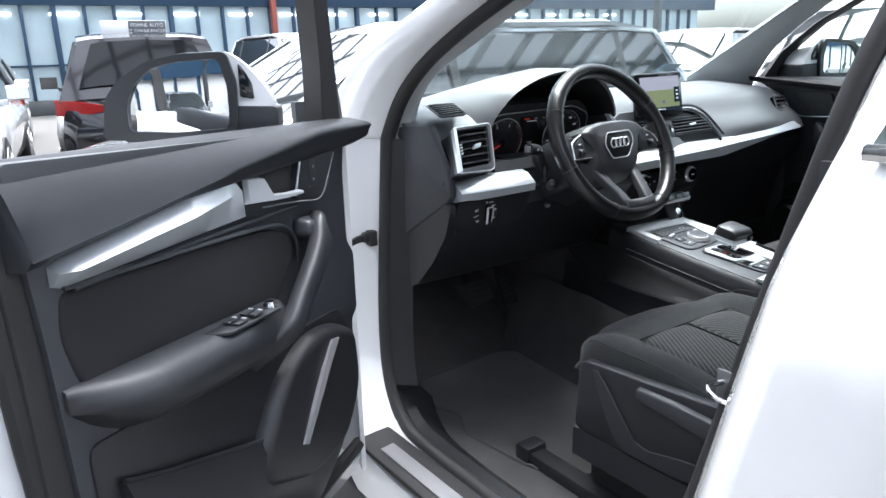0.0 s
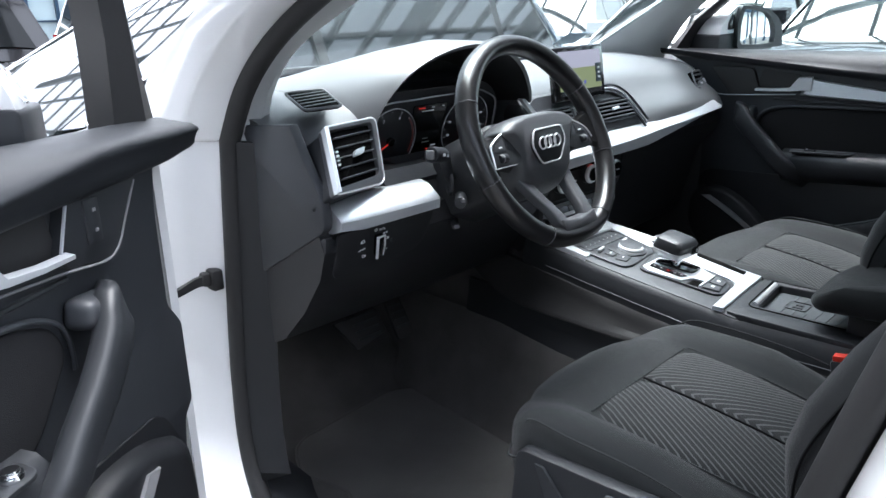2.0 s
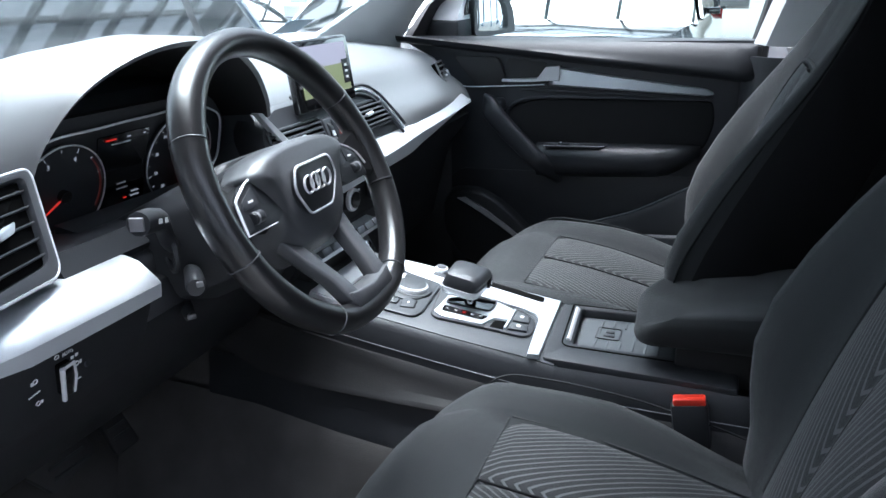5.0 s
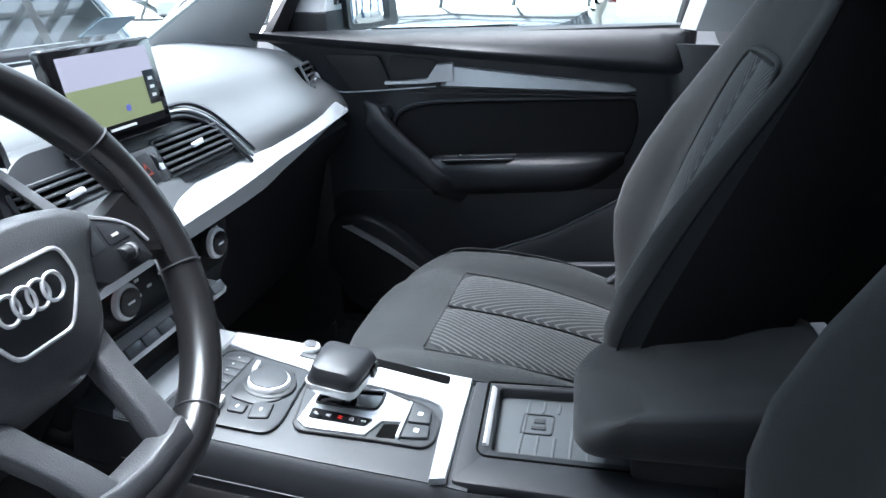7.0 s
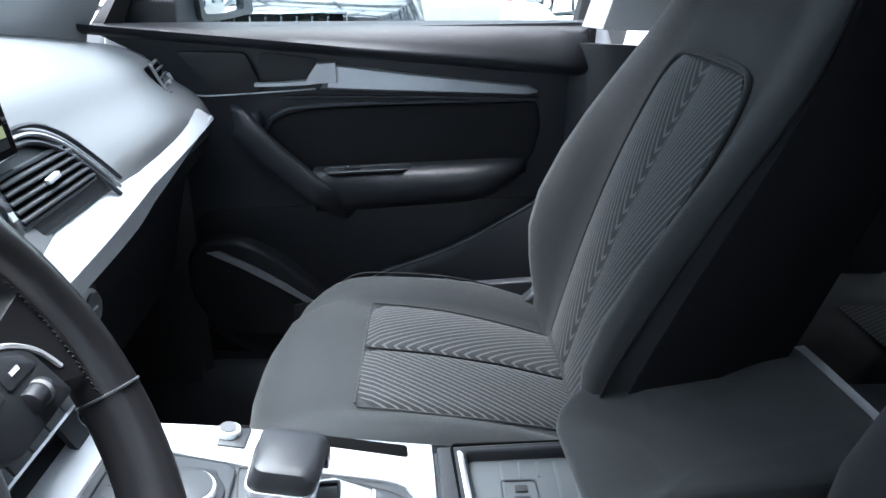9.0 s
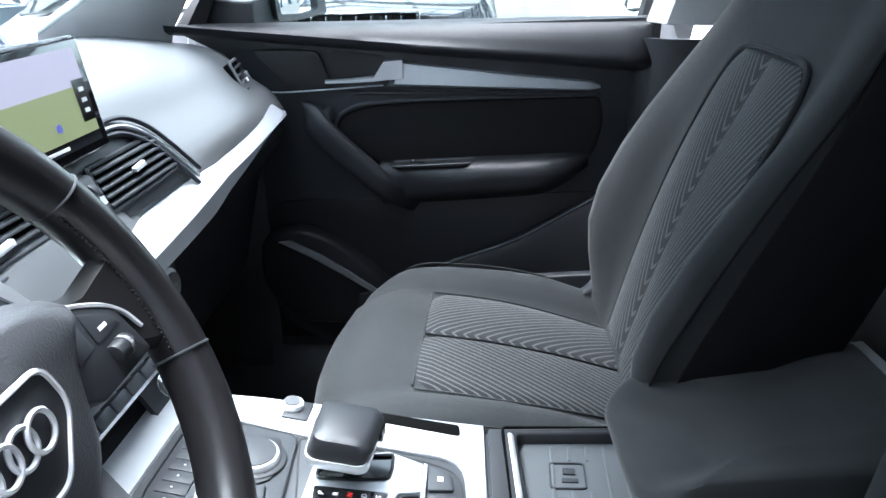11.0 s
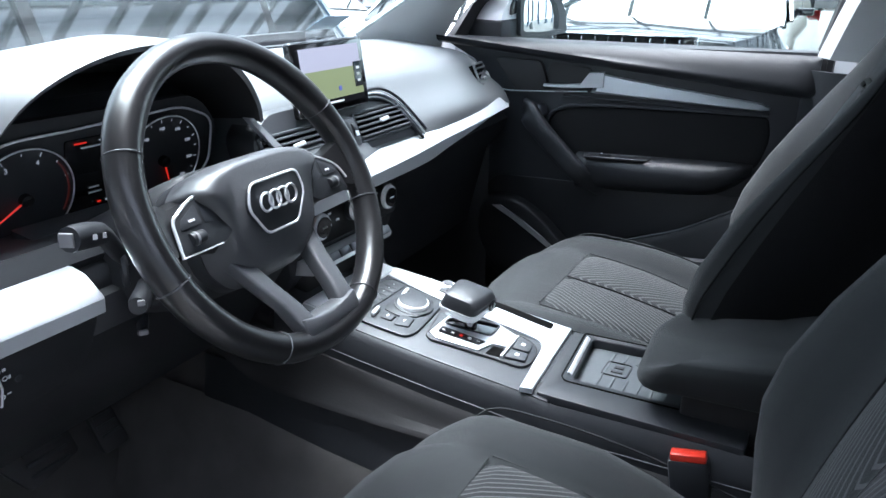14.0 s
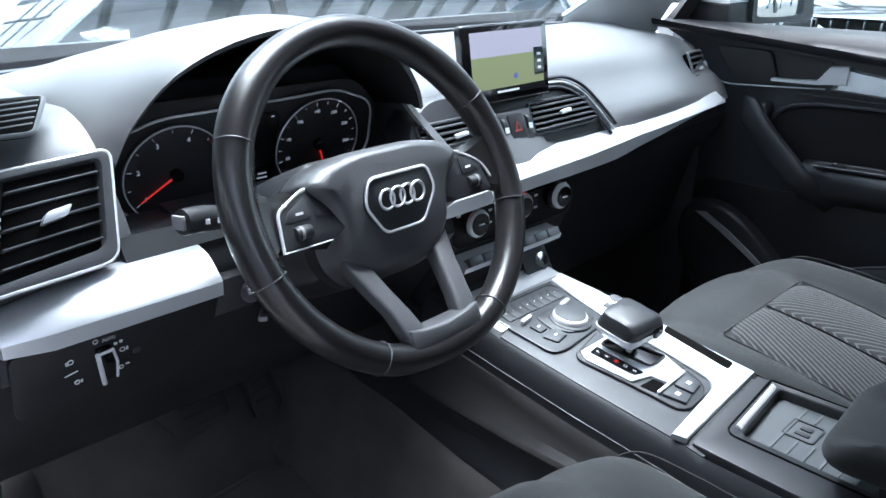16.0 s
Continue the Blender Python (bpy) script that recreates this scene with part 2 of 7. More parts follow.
def lettering(name, text, size, m, mat, parent, depth=0.0004, align="CENTER"):
    cu = bpy.data.curves.new(name, "FONT")
    cu.body, cu.size, cu.extrude, cu.align_x, cu.align_y = text, size, depth, align, "CENTER"
    cu.resolution_u = 3
    ob = new("tmp_text", cu)
    me = bpy.data.meshes.new_from_object(ob.evaluated_get(bpy.context.evaluated_depsgraph_get()))
    bpy.data.objects.remove(ob)
    bpy.data.curves.remove(cu)
    bm = bmesh.new()
    bm.from_mesh(me)
    bpy.data.meshes.remove(me)
    return part(name, moved(bm, m), mat, parent)

# ---- the car's body shell ----
car = thing("car_body", "white painted family SUV with its driver's door standing open", "car", (0, 0.3, 0))


def rows_to(pts, *offs):
    """Rows of points beside a line: for each point one offset out of each list."""
    return [[Vector(p) + Vector(o[i]) for o in offs] for i, p in enumerate(pts)]


# front edge of the driver's door opening, from the roof down the pillar and along the sill
PILLAR = spline([(-0.690, -0.06, 1.555), (-0.725, 0.19, 1.49), (-0.752, 0.39, 1.412), (-0.765, 0.545, 1.342), (-0.769, 0.645, 1.285), (-0.774, 0.715, 1.22), (-0.779, 0.765, 1.14)], 5)
JAMB = spline([(-0.779, 0.765, 1.14), (-0.785, 0.785, 0.92), (-0.795, 0.79, 0.72), (-0.807, 0.765, 0.58), (-0.820, 0.69, 0.492), (-0.826, 0.58, 0.468), (-0.828, 0.3, 0.462), (-0.828, 0.02, 0.462)], 6)
LOWB = spline([(-0.828, 0.02, 0.462), (-0.805, -0.015, 0.50), (-0.765, -0.052, 0.60), (-0.752, -0.078, 0.70), (-0.745, -0.122, 0.88), (-0.740, -0.168, 1.06), (-0.737, -0.232, 1.28), (-0.715, -0.28, 1.42), (-0.690, -0.31, 1.55)], 5)


def glass_edge(z, s=-1):
    k = min(max((z - 1.205) / 0.325, 0), 1.05)
    return Vector((s * (0.66 - 0.16 * k), 1.05 - 0.65 * k, 1.205 + 0.325 * k))


def pillar_skin(s):
    rings = []
    for p in PILLAR:
        p = Vector((-s * p.x, p.y, p.z))
        k = (p.z - 1.14) / 0.41
        out = p + Vector((s * (0.075 - 0.03 * k), 0.165 - 0.03 * k, 0.0))
        rings.append([p, p.lerp(out, 0.35) + Vector((s * 0.022, -0.012, 0)), out, glass_edge(p.z, s) + Vector((s * 0.02, 0.03, 0.004)), p + Vector((-s * 0.02, 0.04, 0.0))])
    return bevelled(loft(rings), 0.006)


part("windscreen_pillar", pillar_skin(-1), WHITE, car, "white painted front pillar")

# pale inner trim of the front pillars
def right_edge(t):
    """Rear edge of the passenger side's pillar cover."""
    p = [Vector((0.742, 0.835, 1.203)), Vector((0.700, 0.757, 1.295)), Vector((0.680, 0.636, 1.385)), Vector((0.64, 0.44, 1.50))]
    k = min(int(t * 3), 2)
    return p[k].lerp(p[k + 1], t * 3 - k)


rings = []
INNER = [(-0.735, 0.705, 1.13), (-0.690, 0.745, 1.205), (-0.668, 0.70, 1.275), (-0.650, 0.585, 1.336), (-0.634, 0.46, 1.395), (-0.606, 0.30, 1.46), (-0.565, 0.08, 1.54)]
for i, q in enumerate(spline(INNER, 4)):
    near = min(PILLAR, key=lambda p: abs(p.z - q.z))
    seal = near + Vector((0.022, -0.004, 0))
    g = glass_edge(q.z)
    rings.append([seal, seal.lerp(q, 0.5) + Vector((0.004, -0.012, 0)), q, q.lerp(g, 0.2) + Vector((0.008, 0, 0)), g, g + Vector((-0.03, 0.01, 0)), seal + Vector((-0.004, 0.05, 0))])
part("pillar_trim", bevelled(loft(rings), 0.004), LINING, car, "pale grey inner pillar cover")
rings = []
for k in range(9):
    t = k / 8
    a = right_edge(t)
    g = glass_edge(1.205 + 0.325 * t, 1)
    mid = a.lerp(g, 0.5) + Vector((-0.022, -0.02, 0.006))
    rings.append([a, a.lerp(mid, 0.6) + Vector((-0.008, -0.004, 0)), mid, g, g + Vector((0.05, 0.03, 0)), a + Vector((0.04, 0.05, 0))])
rings.insert(0, [p + Vector((0.004, 0.025, -0.07)) for p in rings[0]])
part("pillar_trim", loft(rings), LINING, car, "pale grey inner pillar cover")
rings = []
for k in range(9):
    t = k / 8
    a = right_edge(t)
    g = glass_edge(1.205 + 0.325 * t, 1)
    rings.append([a + Vector((0.012, 0.008, 0)), a + Vector((0.055, 0.03, 0)), g.lerp(a, 0.4) + Vector((0.07, 0.06, 0)), g + Vector((0.03, 0.03, 0.004)), g + Vector((0.012, 0.012, 0))])
part("windscreen_pillar", loft(rings), WHITE, car, "white painted front pillar")

# rubber seal round the opening
line = PILLAR + JAMB[1:] + LOWB[1:]
part("door_seal", tube([p + Vector((0.014, -0.004 if p.y > 0.3 else 0.004, 0.006 if p.z < 0.5 else 0)) for p in line], 0.0165, 10), RUBBER, car, "black rubber door seal")

SIDE = [(0.905, 0.42), (0.928, 0.60), (0.936, 0.85), (0.940, 1.078), (0.930, 1.100), (0.905, 1.165), (0.885, 1.212)]


def side_x(z):
    """Half width of the body side at a height."""
    for (a, z0), (b, z1) in zip(SIDE, SIDE[1:] + [(0.70, 1.55)]):
        if z <= z1:
            return a + (b - a) * max(0.0, z - z0) / (z1 - z0)
    return 0.70


# white jamb, sill and centre pillar
n = len(JAMB)
o0, o1, o2 = [], [], []
for p in JAMB:
    k = min(max((0.60 - p.z) / 0.12, 0), 1)
    o0.append((0.012, 0.0, 0.0))
    o1.append((-0.045 * (1 - k) - 0.10 * k, 0.05 * (1 - k) + 0.01 * k, -0.012 * k))
    o2.append((-0.125 * (1 - k) - 0.125 * k, 0.17 * (1 - k), -0.10 * k))
part("sill", slab(rows_to(JAMB, o0, o1, o2), 0.012), WHITE, car, "white painted door jamb and sill")
part("sill", merge(box((-0.94, 0.1, 0.335), (0.025, 2.1, 0.09), 0.01), box((-0.90, 0.1, 0.27), (0.10, 2.1, 0.06), 0.012)), DARK, car, "dark plastic sill cladding")
rows = []
for p in LOWB:
    w = -side_x(p.z) + 0.004
    d = w - p.x
    rows.append([p + Vector((0.006, -0.014, 0)), p + Vector((d * 0.16, -0.022, 0)), p + Vector((d * 0.62, -0.052, 0)), p + Vector((d * 0.88, -0.090, 0)), p + Vector((d, -0.125, 0)), p + Vector((d, -0.21, 0))])
part("centre_pillar", slab(rows, 0.012), WHITE, car, "white painted centre pillar")
o0 = [(0.012, 0, 0)] * len(LOWB)
o1 = [(0.045, -0.02, 0)] * len(LOWB)
o2 = [(0.075, -0.12, 0)] * len(LOWB)
part("centre_pillar_trim", slab(rows_to(LOWB, o0, o1, o2), 0.01), DARK, car, "dark plastic inner pillar cover")
inner = [Vector((-p.x, p.y, p.z)) for p in LOWB if p.z > 1.16]
part("centre_pillar_trim", slab([[p + Vector((0.015, 0.172, 0)), p + Vector((-0.035, 0.150, 0)), p + Vector((-0.052, 0.09, 0)), p + Vector((-0.055, -0.06, 0)), p + Vector((-0.02, -0.34, 0))] for p in inner], 0.012), LINING, car, "pale grey pillar cover above the belt")
part("centre_pillar_trim", slab([[(0.775, -0.012, z), (0.748, -0.022, z), (0.718, -0.055, z), (0.696, -0.12, z), (0.690, -0.25, z), (0.700, -0.62, z)] for z in (0.46, 0.60, 0.80, 1.0, 1.12, 1.172)], 0.012), DARK, car, "dark plastic lower pillar cover")
striker = part("striker", tube(spline([(-0.742, -0.098, 0.862), (-0.770, -0.092, 0.863), (-0.778, -0.103, 0.857), (-0.775, -0.122, 0.851), (-0.742, -0.127, 0.848)], 5), 0.0042, 8), CHROME, car, "bright steel door striker")
part("striker_plate", box((-0.742, -0.110, 0.855), (0.006, 0.05, 0.05), 0.004), STEEL, striker)

# sill cover with its bright inlay
cover = part("sill_cover", box((-0.884, 0.27, 0.475), (0.088, 0.86, 0.014), 0.005, rot=(0, -6, 0)), RUBBER, car, "black plastic entry strip")
part("sill_inlay", box((-0.890, 0.25, 0.4835), (0.034, 0.74, 0.004), 0.0015, rot=(0, -6, 0)), DULL, cover, "brushed metal entry inlay")

# inner side of the sill and footwell
o0 = [(0.012, 0, 0)] * n
o1 = [(0.045 if p.z > 0.55 else 0.055, -0.05 if p.z > 0.55 else 0.0, 0.004 if p.z < 0.55 else 0) for p in JAMB]
o2 = [(0.065 if p.z > 0.55 else 0.12, 0.05 if p.z > 0.55 else 0.0, 0 if p.z > 0.55 else -0.055) for p in JAMB]
part("sill_trim", slab(rows_to(JAMB, o0, o1, o2), 0.008), KNEE, car, "dark plastic inner sill cover")

floor_rows = [[(x, y, z) for x in (-0.79, -0.70, -0.40, -0.16, -0.10)] for y, z in ((-0.60, 0.40), (0.30, 0.40), (0.92, 0.405), (1.02, 0.44), (1.20, 0.60), (1.28, 0.85))]
part("footwell_carpet", slab(floor_rows, 0.01), CARPET, car, "dark carpet in the driver's footwell")
floor_rows = [[(x, y, z) for x in (0.10, 0.16, 0.40, 0.70, 0.79)] for y, z in ((-0.60, 0.40), (0.30, 0.40), (0.92, 0.405), (1.02, 0.44), (1.20, 0.60), (1.28, 0.85))]
part("footwell_carpet", slab(floor_rows, 0.01), CARPET, car, "dark carpet in the passenger's footwell")
part("sill_trim", slab([[(0.775, y, 0.60), (0.742, y, 0.54), (0.705, y, 0.40)] for y in (0.72, 0.78)], 0.008), DARK, car, "dark end of the sill cover")
part("kick_panel", loft([[(-0.745, 0.76, 0.40), (-0.735, 0.83, 0.40), (-0.73, 1.25, 0.40), (-0.76, 1.25, 0.40)], [(-0.728, 0.755, 0.80), (-0.715, 0.83, 0.80), (-0.71, 1.25, 0.80), (-0.76, 1.25, 0.80)], [(-0.725, 0.755, 1.10), (-0.71, 0.83, 1.10), (-0.71, 1.25, 1.10), (-0.76, 1.25, 1.10)]]), DARK, car, "dark plastic kick panel")
part("kick_panel", loft([[(0.742, 0.70, z), (0.728, 0.74, z), (0.715, 1.25, z), (0.775, 1.25, z), (0.775, 0.72, z)] for z in (0.40, 0.75, 1.09)]), DARK, car, "dark plastic kick panel")
part("sill_trim", slab([[(0.772, y, 0.545), (0.768, y, 0.525), (0.745, y, 0.515), (0.712, y, 0.470), (0.70, y, 0.40)] for y in (1.22, 0.80, 0.3, -0.25)], 0.008), DARK, car, "dark plastic inner sill cover")
part("sill_trim", box((0.800, 0.66, 0.50), (0.02, 0.40, 0.24), 0.005), DARK, car, "dark end of the sill cover")
part("bulkhead", box((0, 1.30, 0.80), (1.5, 0.03, 0.80)), DARK, car)
part("under_floor", box((0, -0.3, 0.345), (1.72, 3.3, 0.07), 0.02), DARK, car)

# roof, bonnet, screens
roof = [[(x, y, 1.585 + 0.05 * (1 - (x / 0.62) ** 2) - 0.05 * max(0, (y - 0.1) / 0.3) - 0.06 * max(0, (-1.4 - y) / 0.5)) for x in (-0.62, -0.5, -0.25, 0, 0.25, 0.5, 0.62)] for y in (0.40, 0.25, 0.05, -0.5, -1.1, -1.5, -1.9)]
part("roof", slab(roof, 0.03), WHITE, car, "white painted roof")
part("roof_lining", slab([[Vector(p) - Vector((0, 0, 0.045)) for p in r] for r in roof], 0.012), LINING, car, "pale grey roof lining")
for s in (-1, 1):
    part("roof_rail", tube(spline([(s * 0.60, 0.36, 1.52), (s * 0.665, 0.0, 1.555), (s * 0.68, -0.5, 1.57), (s * 0.67, -1.2, 1.555), (s * 0.62, -1.9, 1.47)], 5), 0.04, 10), WHITE, car, "white painted roof edge")
    part("rear_pillar", loft([[(s * 0.86, -1.35, 1.17), (s * 0.86, -1.75, 1.17), (s * 0.78, -1.75, 1.17), (s * 0.78, -1.35, 1.17)], [(s * 0.69, -1.45, 1.55), (s * 0.66, -1.85, 1.52), (s * 0.60, -1.85, 1.52), (s * 0.62, -1.45, 1.55)]]), WHITE, car, "white painted rear pillar")
bonnet = [[(x, y, z - 0.08 * (x / 0.78) ** 2) for x in (-0.80, -0.6, -0.3, 0, 0.3, 0.6, 0.80)] for y, z in ((1.24, 1.150), (1.5, 1.135), (1.8, 1.095), (2.05, 1.03), (2.18, 0.95))]
part("bonnet", slab(bonnet, 0.02), WHITE, car, "white painted bonnet")
for s in (-1, 1):
    wing = [[(s * x, y, z) for y, z in ((1.0, zz), (1.3, zz), (1.7, zz - 0.02), (2.1, zz - 0.09), (2.25, zz - 0.16))] for x, zz in ((0.79, 1.075), (0.90, 1.03), (0.935, 0.90), (0.93, 0.72))]
    part("wing", slab(wing, 0.015), WHITE, car, "white painted front wing")
part("front_panel", box((0, 2.22, 0.72), (1.7, 0.08, 0.5), 0.04), WHITE, car)
ws = []
for k in range(9):
    t = k / 8
    g = glass_edge(1.205 + 0.325 * t, 1)
    ws.append([(g.x * u, g.y + 0.11 * (1 - u * u) * (1 - 0.4 * t), g.z) for u in (-1, -0.75, -0.5, -0.25, 0, 0.25, 0.5, 0.75, 1)])
screen = part("windscreen", slab(ws, 0.004), pane("laminated_glass", (0.86, 0.91, 0.905)), car, "clear windscreen glass")
screen.visible_shadow = False


def on_glass(u, t):
    g = glass_edge(1.205 + 0.325 * t, 1)
    return Vector((g.x * u, g.y + 0.11 * (1 - u * u) * (1 - 0.4 * t) - 0.006, g.z))


part("sticker", slab([[on_glass(u, t) for u in (0.71, 0.75, 0.79, 0.83)] for t in (0.07, 0.12, 0.17)], 0.001), material("blue_sticker", (0.20, 0.27, 0.34), 0.4, var=0.35, scale=60, bump=0), screen, "small blue-grey paper sticker")
part("cowl", slab([[(x, y + 0.10 * (1 - (x / 0.7) ** 2), z) for x in (-0.74, -0.5, -0.25, 0, 0.25, 0.5, 0.74)] for y, z in ((1.02, 1.165), (1.10, 1.168), (1.20, 1.14))], 0.015), DARK, car, "black plastic scuttle panel")

# rear half: doors, quarter, tailgate
for s in (-1, 1):
    rows = []
    for x, z in [(side_x(z), z) for z in (0.47, 0.50, 0.60, 0.70, 0.85, 1.0, 1.078, 1.100, 1.165, 1.212)]:
        y = min(LOWB, key=lambda p: abs(p.z - z)).y - 0.122
        rows.append([(s * (x - 0.006), y, z), (s * x, y - 0.010, z), (s * x, min(-0.40, y - 0.02), z), (s * x, -0.7, z), (s * x, -1.15, z)])
    d = part("rear_door", slab(rows, 0.010), WHITE, car, "white painted rear door")
    part("window_strip", tube([(s * 0.887, -0.318, 1.219), (s * 0.887, -1.3, 1.225)], 0.009, 8), CHROME, d, "bright window strip")
    w = part("rear_window", slab([[(s * 0.886, -0.320, 1.222), (s * 0.886, -1.3, 1.222)], [(s * 0.70, -0.40, 1.54), (s * 0.69, -1.4, 1.54)]], 0.004), pane("tinted_glass", (0.25, 0.28, 0.28)), d, "dark tinted side window")
    w.visible_shadow = False
    part("rear_quarter", slab([[(s * x, y, z) for y in (-1.16, -1.5, -2.1)] for x, z in SIDE], 0.012), WHITE, car, "white painted rear quarter")
    part("rear_side_trim", slab([[(s * 0.78, y, z) for y in (-0.22, -0.9, -1.9)] for z in (0.40, 0.8, 1.19)], 0.01), DARK, car, "dark plastic rear side trim")
part("tailgate", slab([[(x, -2.1, z) for x in (-0.88, -0.4, 0.4, 0.88)] for z in (0.45, 0.8, 1.15)], 0.02), WHITE, car, "white painted tailgate")
t = part("tailgate_window", slab([[(x, -2.08, 1.15) for x in (-0.8, 0, 0.8)], [(x * 0.8, -1.88, 1.53) for x in (-0.8, 0, 0.8)]], 0.004), GLASS, car, "tailgate glass")
t.visible_shadow = False

# ---- front doors; u runs back from the hinge side, w points into the car ----
OPEN = Matrix(((-0.807, 0.591, 0, -0.927), (-0.591, -0.807, 0, 0.604), (0.036, 0, 1, 0), (0, 0, 0, 1)))
SHUT = Matrix(((0, -1, 0, 0.757), (-1, 0, 0, 0.81), (0, 0, 1, 0), (0, 0, 0, 1)))


def front_door(m, driver):
    at = (-0.93, 0.66, 0.45) if driver else (0.9, 0.3, 0.45)
    d = thing("front_door", "white driver's door standing open, with dark grained lining" if driver else "closed white passenger door with dark grained lining", "car door", at)

    e = 0.068 if driver else 0.0
    f = 0.0 if driver else 0.05

    def add(name, bm, mat, parent=d, label=""):
        return part(name, moved(bm, m), mat, parent, label, 89 if name == "belt_pad" else 62 if name in ("armrest", "pull_handle", "speaker_pod", "pocket") else 38)

    def flat(w0):
        return lambda a, b, k: (a, w0 + k, b)

    # outer skin with its hollow edge
    skin = [[(u, w, z) for u in (-0.11, 0.0, 0.35, 0.84, 0.945)] for w, z in ((-0.115, 0.40), (-0.155, 0.55), (-0.172, 0.85), (-0.178, 1.078), (-0.168, 1.10), (-0.145, 1.15), (-0.115, 1.19))]
    add("outer_skin", slab(skin, 0.012), WHITE, d, "white painted outer skin")
    add("door_edge", merge(slab([[(0.83 - e, -0.035, z), (0.87 - 0.5 * e, -0.05, z), (0.945, -0.165, z)] for z in (0.42, 0.7, 1.0, 1.19)], 0.008), slab([[(u, -0.03, 0.50), (u, -0.06, 0.44), (u, -0.15, 0.41)] for u in (0.0, 0.4, 0.85)], 0.008)), WHITE, d, "white painted inner door edge")
    add("edge_seal", tube(spline([(0.02, -0.028, 0.52), (0.45, -0.028, 0.50), (0.80 - e, -0.028, 0.56), (0.84 - e, -0.028, 0.85), (0.855 - e, -0.03, 1.20)], 6), 0.014, 8), RUBBER, d, "black rubber edge seal")
    add("front_edge", slab([[(0.03, -0.02, z), (-0.02, -0.06, z), (-0.06, -0.14, z)] for z in (0.46, 0.7, 1.0, 1.19)], 0.01), WHITE, d)

    # lining
    base = rounded([(-0.025, 1.192), (0.838 - e, 1.205), (0.822 - e, 1.02), (0.812 - e, 0.80), (0.80 - e, 0.56), (0.74 - e, 0.505), (0.25, 0.515), (0.10, 0.60), (0.055, 0.80), (0.062, 1.15)], [0.004, 0.01, 0.05, 0.05, 0.06, 0.05, 0.05, 0.06, 0.03, 0.01])
    if driver:
        base = rounded([(-0.004, 1.192), (0.838 - e, 1.205), (0.822 - e, 1.02), (0.812 - e, 0.80), (0.80 - e, 0.56), (0.74 - e, 0.505), (0.25, 0.515), (0.11, 0.60), (0.063, 0.822), (0.042, 0.838), (0.042, 0.950), (0.068, 0.982), (0.066, 1.11), (0.055, 1.162), (0.006, 1.178)], [0.004, 0.01, 0.05, 0.05, 0.06, 0.05, 0.05, 0.06, 0.006, 0.006, 0.008, 0.008, 0.02, 0.01, 0.004])
    add("lining", prism(base, flat(-0.035), 0.033, 0.004), PANEL, d, "dark grey grained door lining")
    add("lower_lining", prism(rounded([(0.079, 0.79), (0.12, 0.862), (0.30, 0.868), (0.795 - e, 0.885), (0.785 - e, 0.575), (0.73 - e, 0.522), (0.26, 0.532), (0.12, 0.61)], [0.02, 0.03, 0.05, 0.02, 0.05, 0.05, 0.05, 0.05]), flat(-0.003), 0.0045, 0.002), KNEE, d, "black lower door lining")
    add("edge_strip", prism(rounded([(0.785 - e, 1.15), (0.855 - e, 1.20), (0.84 - e, 0.70), (0.80 - e, 0.52), (0.76 - e, 0.52), (0.79 - e, 0.80)], 0.02), flat(-0.04), 0.030, 0.004), RUBBER, d)
    rows = []
    begin = [-0.010, -0.006, 0.006, 0.03] if driver else [-0.036, 0.0]
    for u in begin + [0.05 + (0.794 - e) * k / 15 for k in range(16)]:
        b = 1.205
        if driver:
            r = min(1.196, 1.220 - 0.134 * u)
            c = min(1.166 - 0.045 * (u / 0.81) + 0.006 * max(0, (0.06 - u) / 0.07), r - 0.012)
            rows.append([(u, -0.05, b - 0.012), (u, -0.047, b - 0.003), (u, -0.040, b + 0.001), (u, -0.025, b + 0.002), (u, -0.008, b * 0.9 + r * 0.1), (u, 0.006, b * 0.65 + r * 0.35), (u, 0.020, b * 0.25 + r * 0.75 + 0.002), (u, 0.027, r), (u, 0.029, r - 0.004), (u, 0.026, r * 0.7 + c * 0.3), (u, 0.022, r * 0.35 + c * 0.65), (u, 0.021, c + 0.003), (u, 0.016, c - 0.002), (u, -0.002, c - 0.005), (u, -0.05, c - 0.005)])
            continue
        c = 1.193 - 0.090 * u
        rows.append([(u, w, b * q + c * (1 - q) + dz) for w, q, dz in ((-0.05, 1, -0.012), (-0.047, 1, -0.003), (-0.040, 1, 0.001), (-0.025, 1, 0.002), (-0.008, 1, -0.002), (0.006, 0.86, 0), (0.018, 0.68, 0), (0.027, 0.48, 0), (0.033, 0.28, 0), (0.036, 0, 0.014), (0.035, 0, 0.007), (0.030, 0, 0.001), (0.020, 0, -0.004), (-0.002, 0, -0.006), (-0.05, 0, -0.006))])
    add("belt_pad", loft(rows), PAD, d, "padded dark grey belt rail")
    # inset panel of darker cloth; passenger's copy is darkened to paint in shade
    ins = rounded([(0.258, 1.005), (0.275, 1.038), (0.33, 1.055), (0.45, 1.061), (0.60, 1.064), (0.762 - 0.5 * e, 1.066), (0.772 - 0.5 * e, 1.02), (0.752 - 0.5 * e, 0.945), (0.60, 0.935), (0.42, 0.92), (0.33, 0.92)], [0.03, 0.03, 0.04, 0.05, 0.05, 0.012, 0.03, 0.03, 0.05, 0.05, 0.05])
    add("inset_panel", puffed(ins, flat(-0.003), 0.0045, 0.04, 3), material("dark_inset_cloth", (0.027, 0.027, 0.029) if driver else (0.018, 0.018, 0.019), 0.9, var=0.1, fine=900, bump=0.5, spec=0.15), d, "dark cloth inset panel")
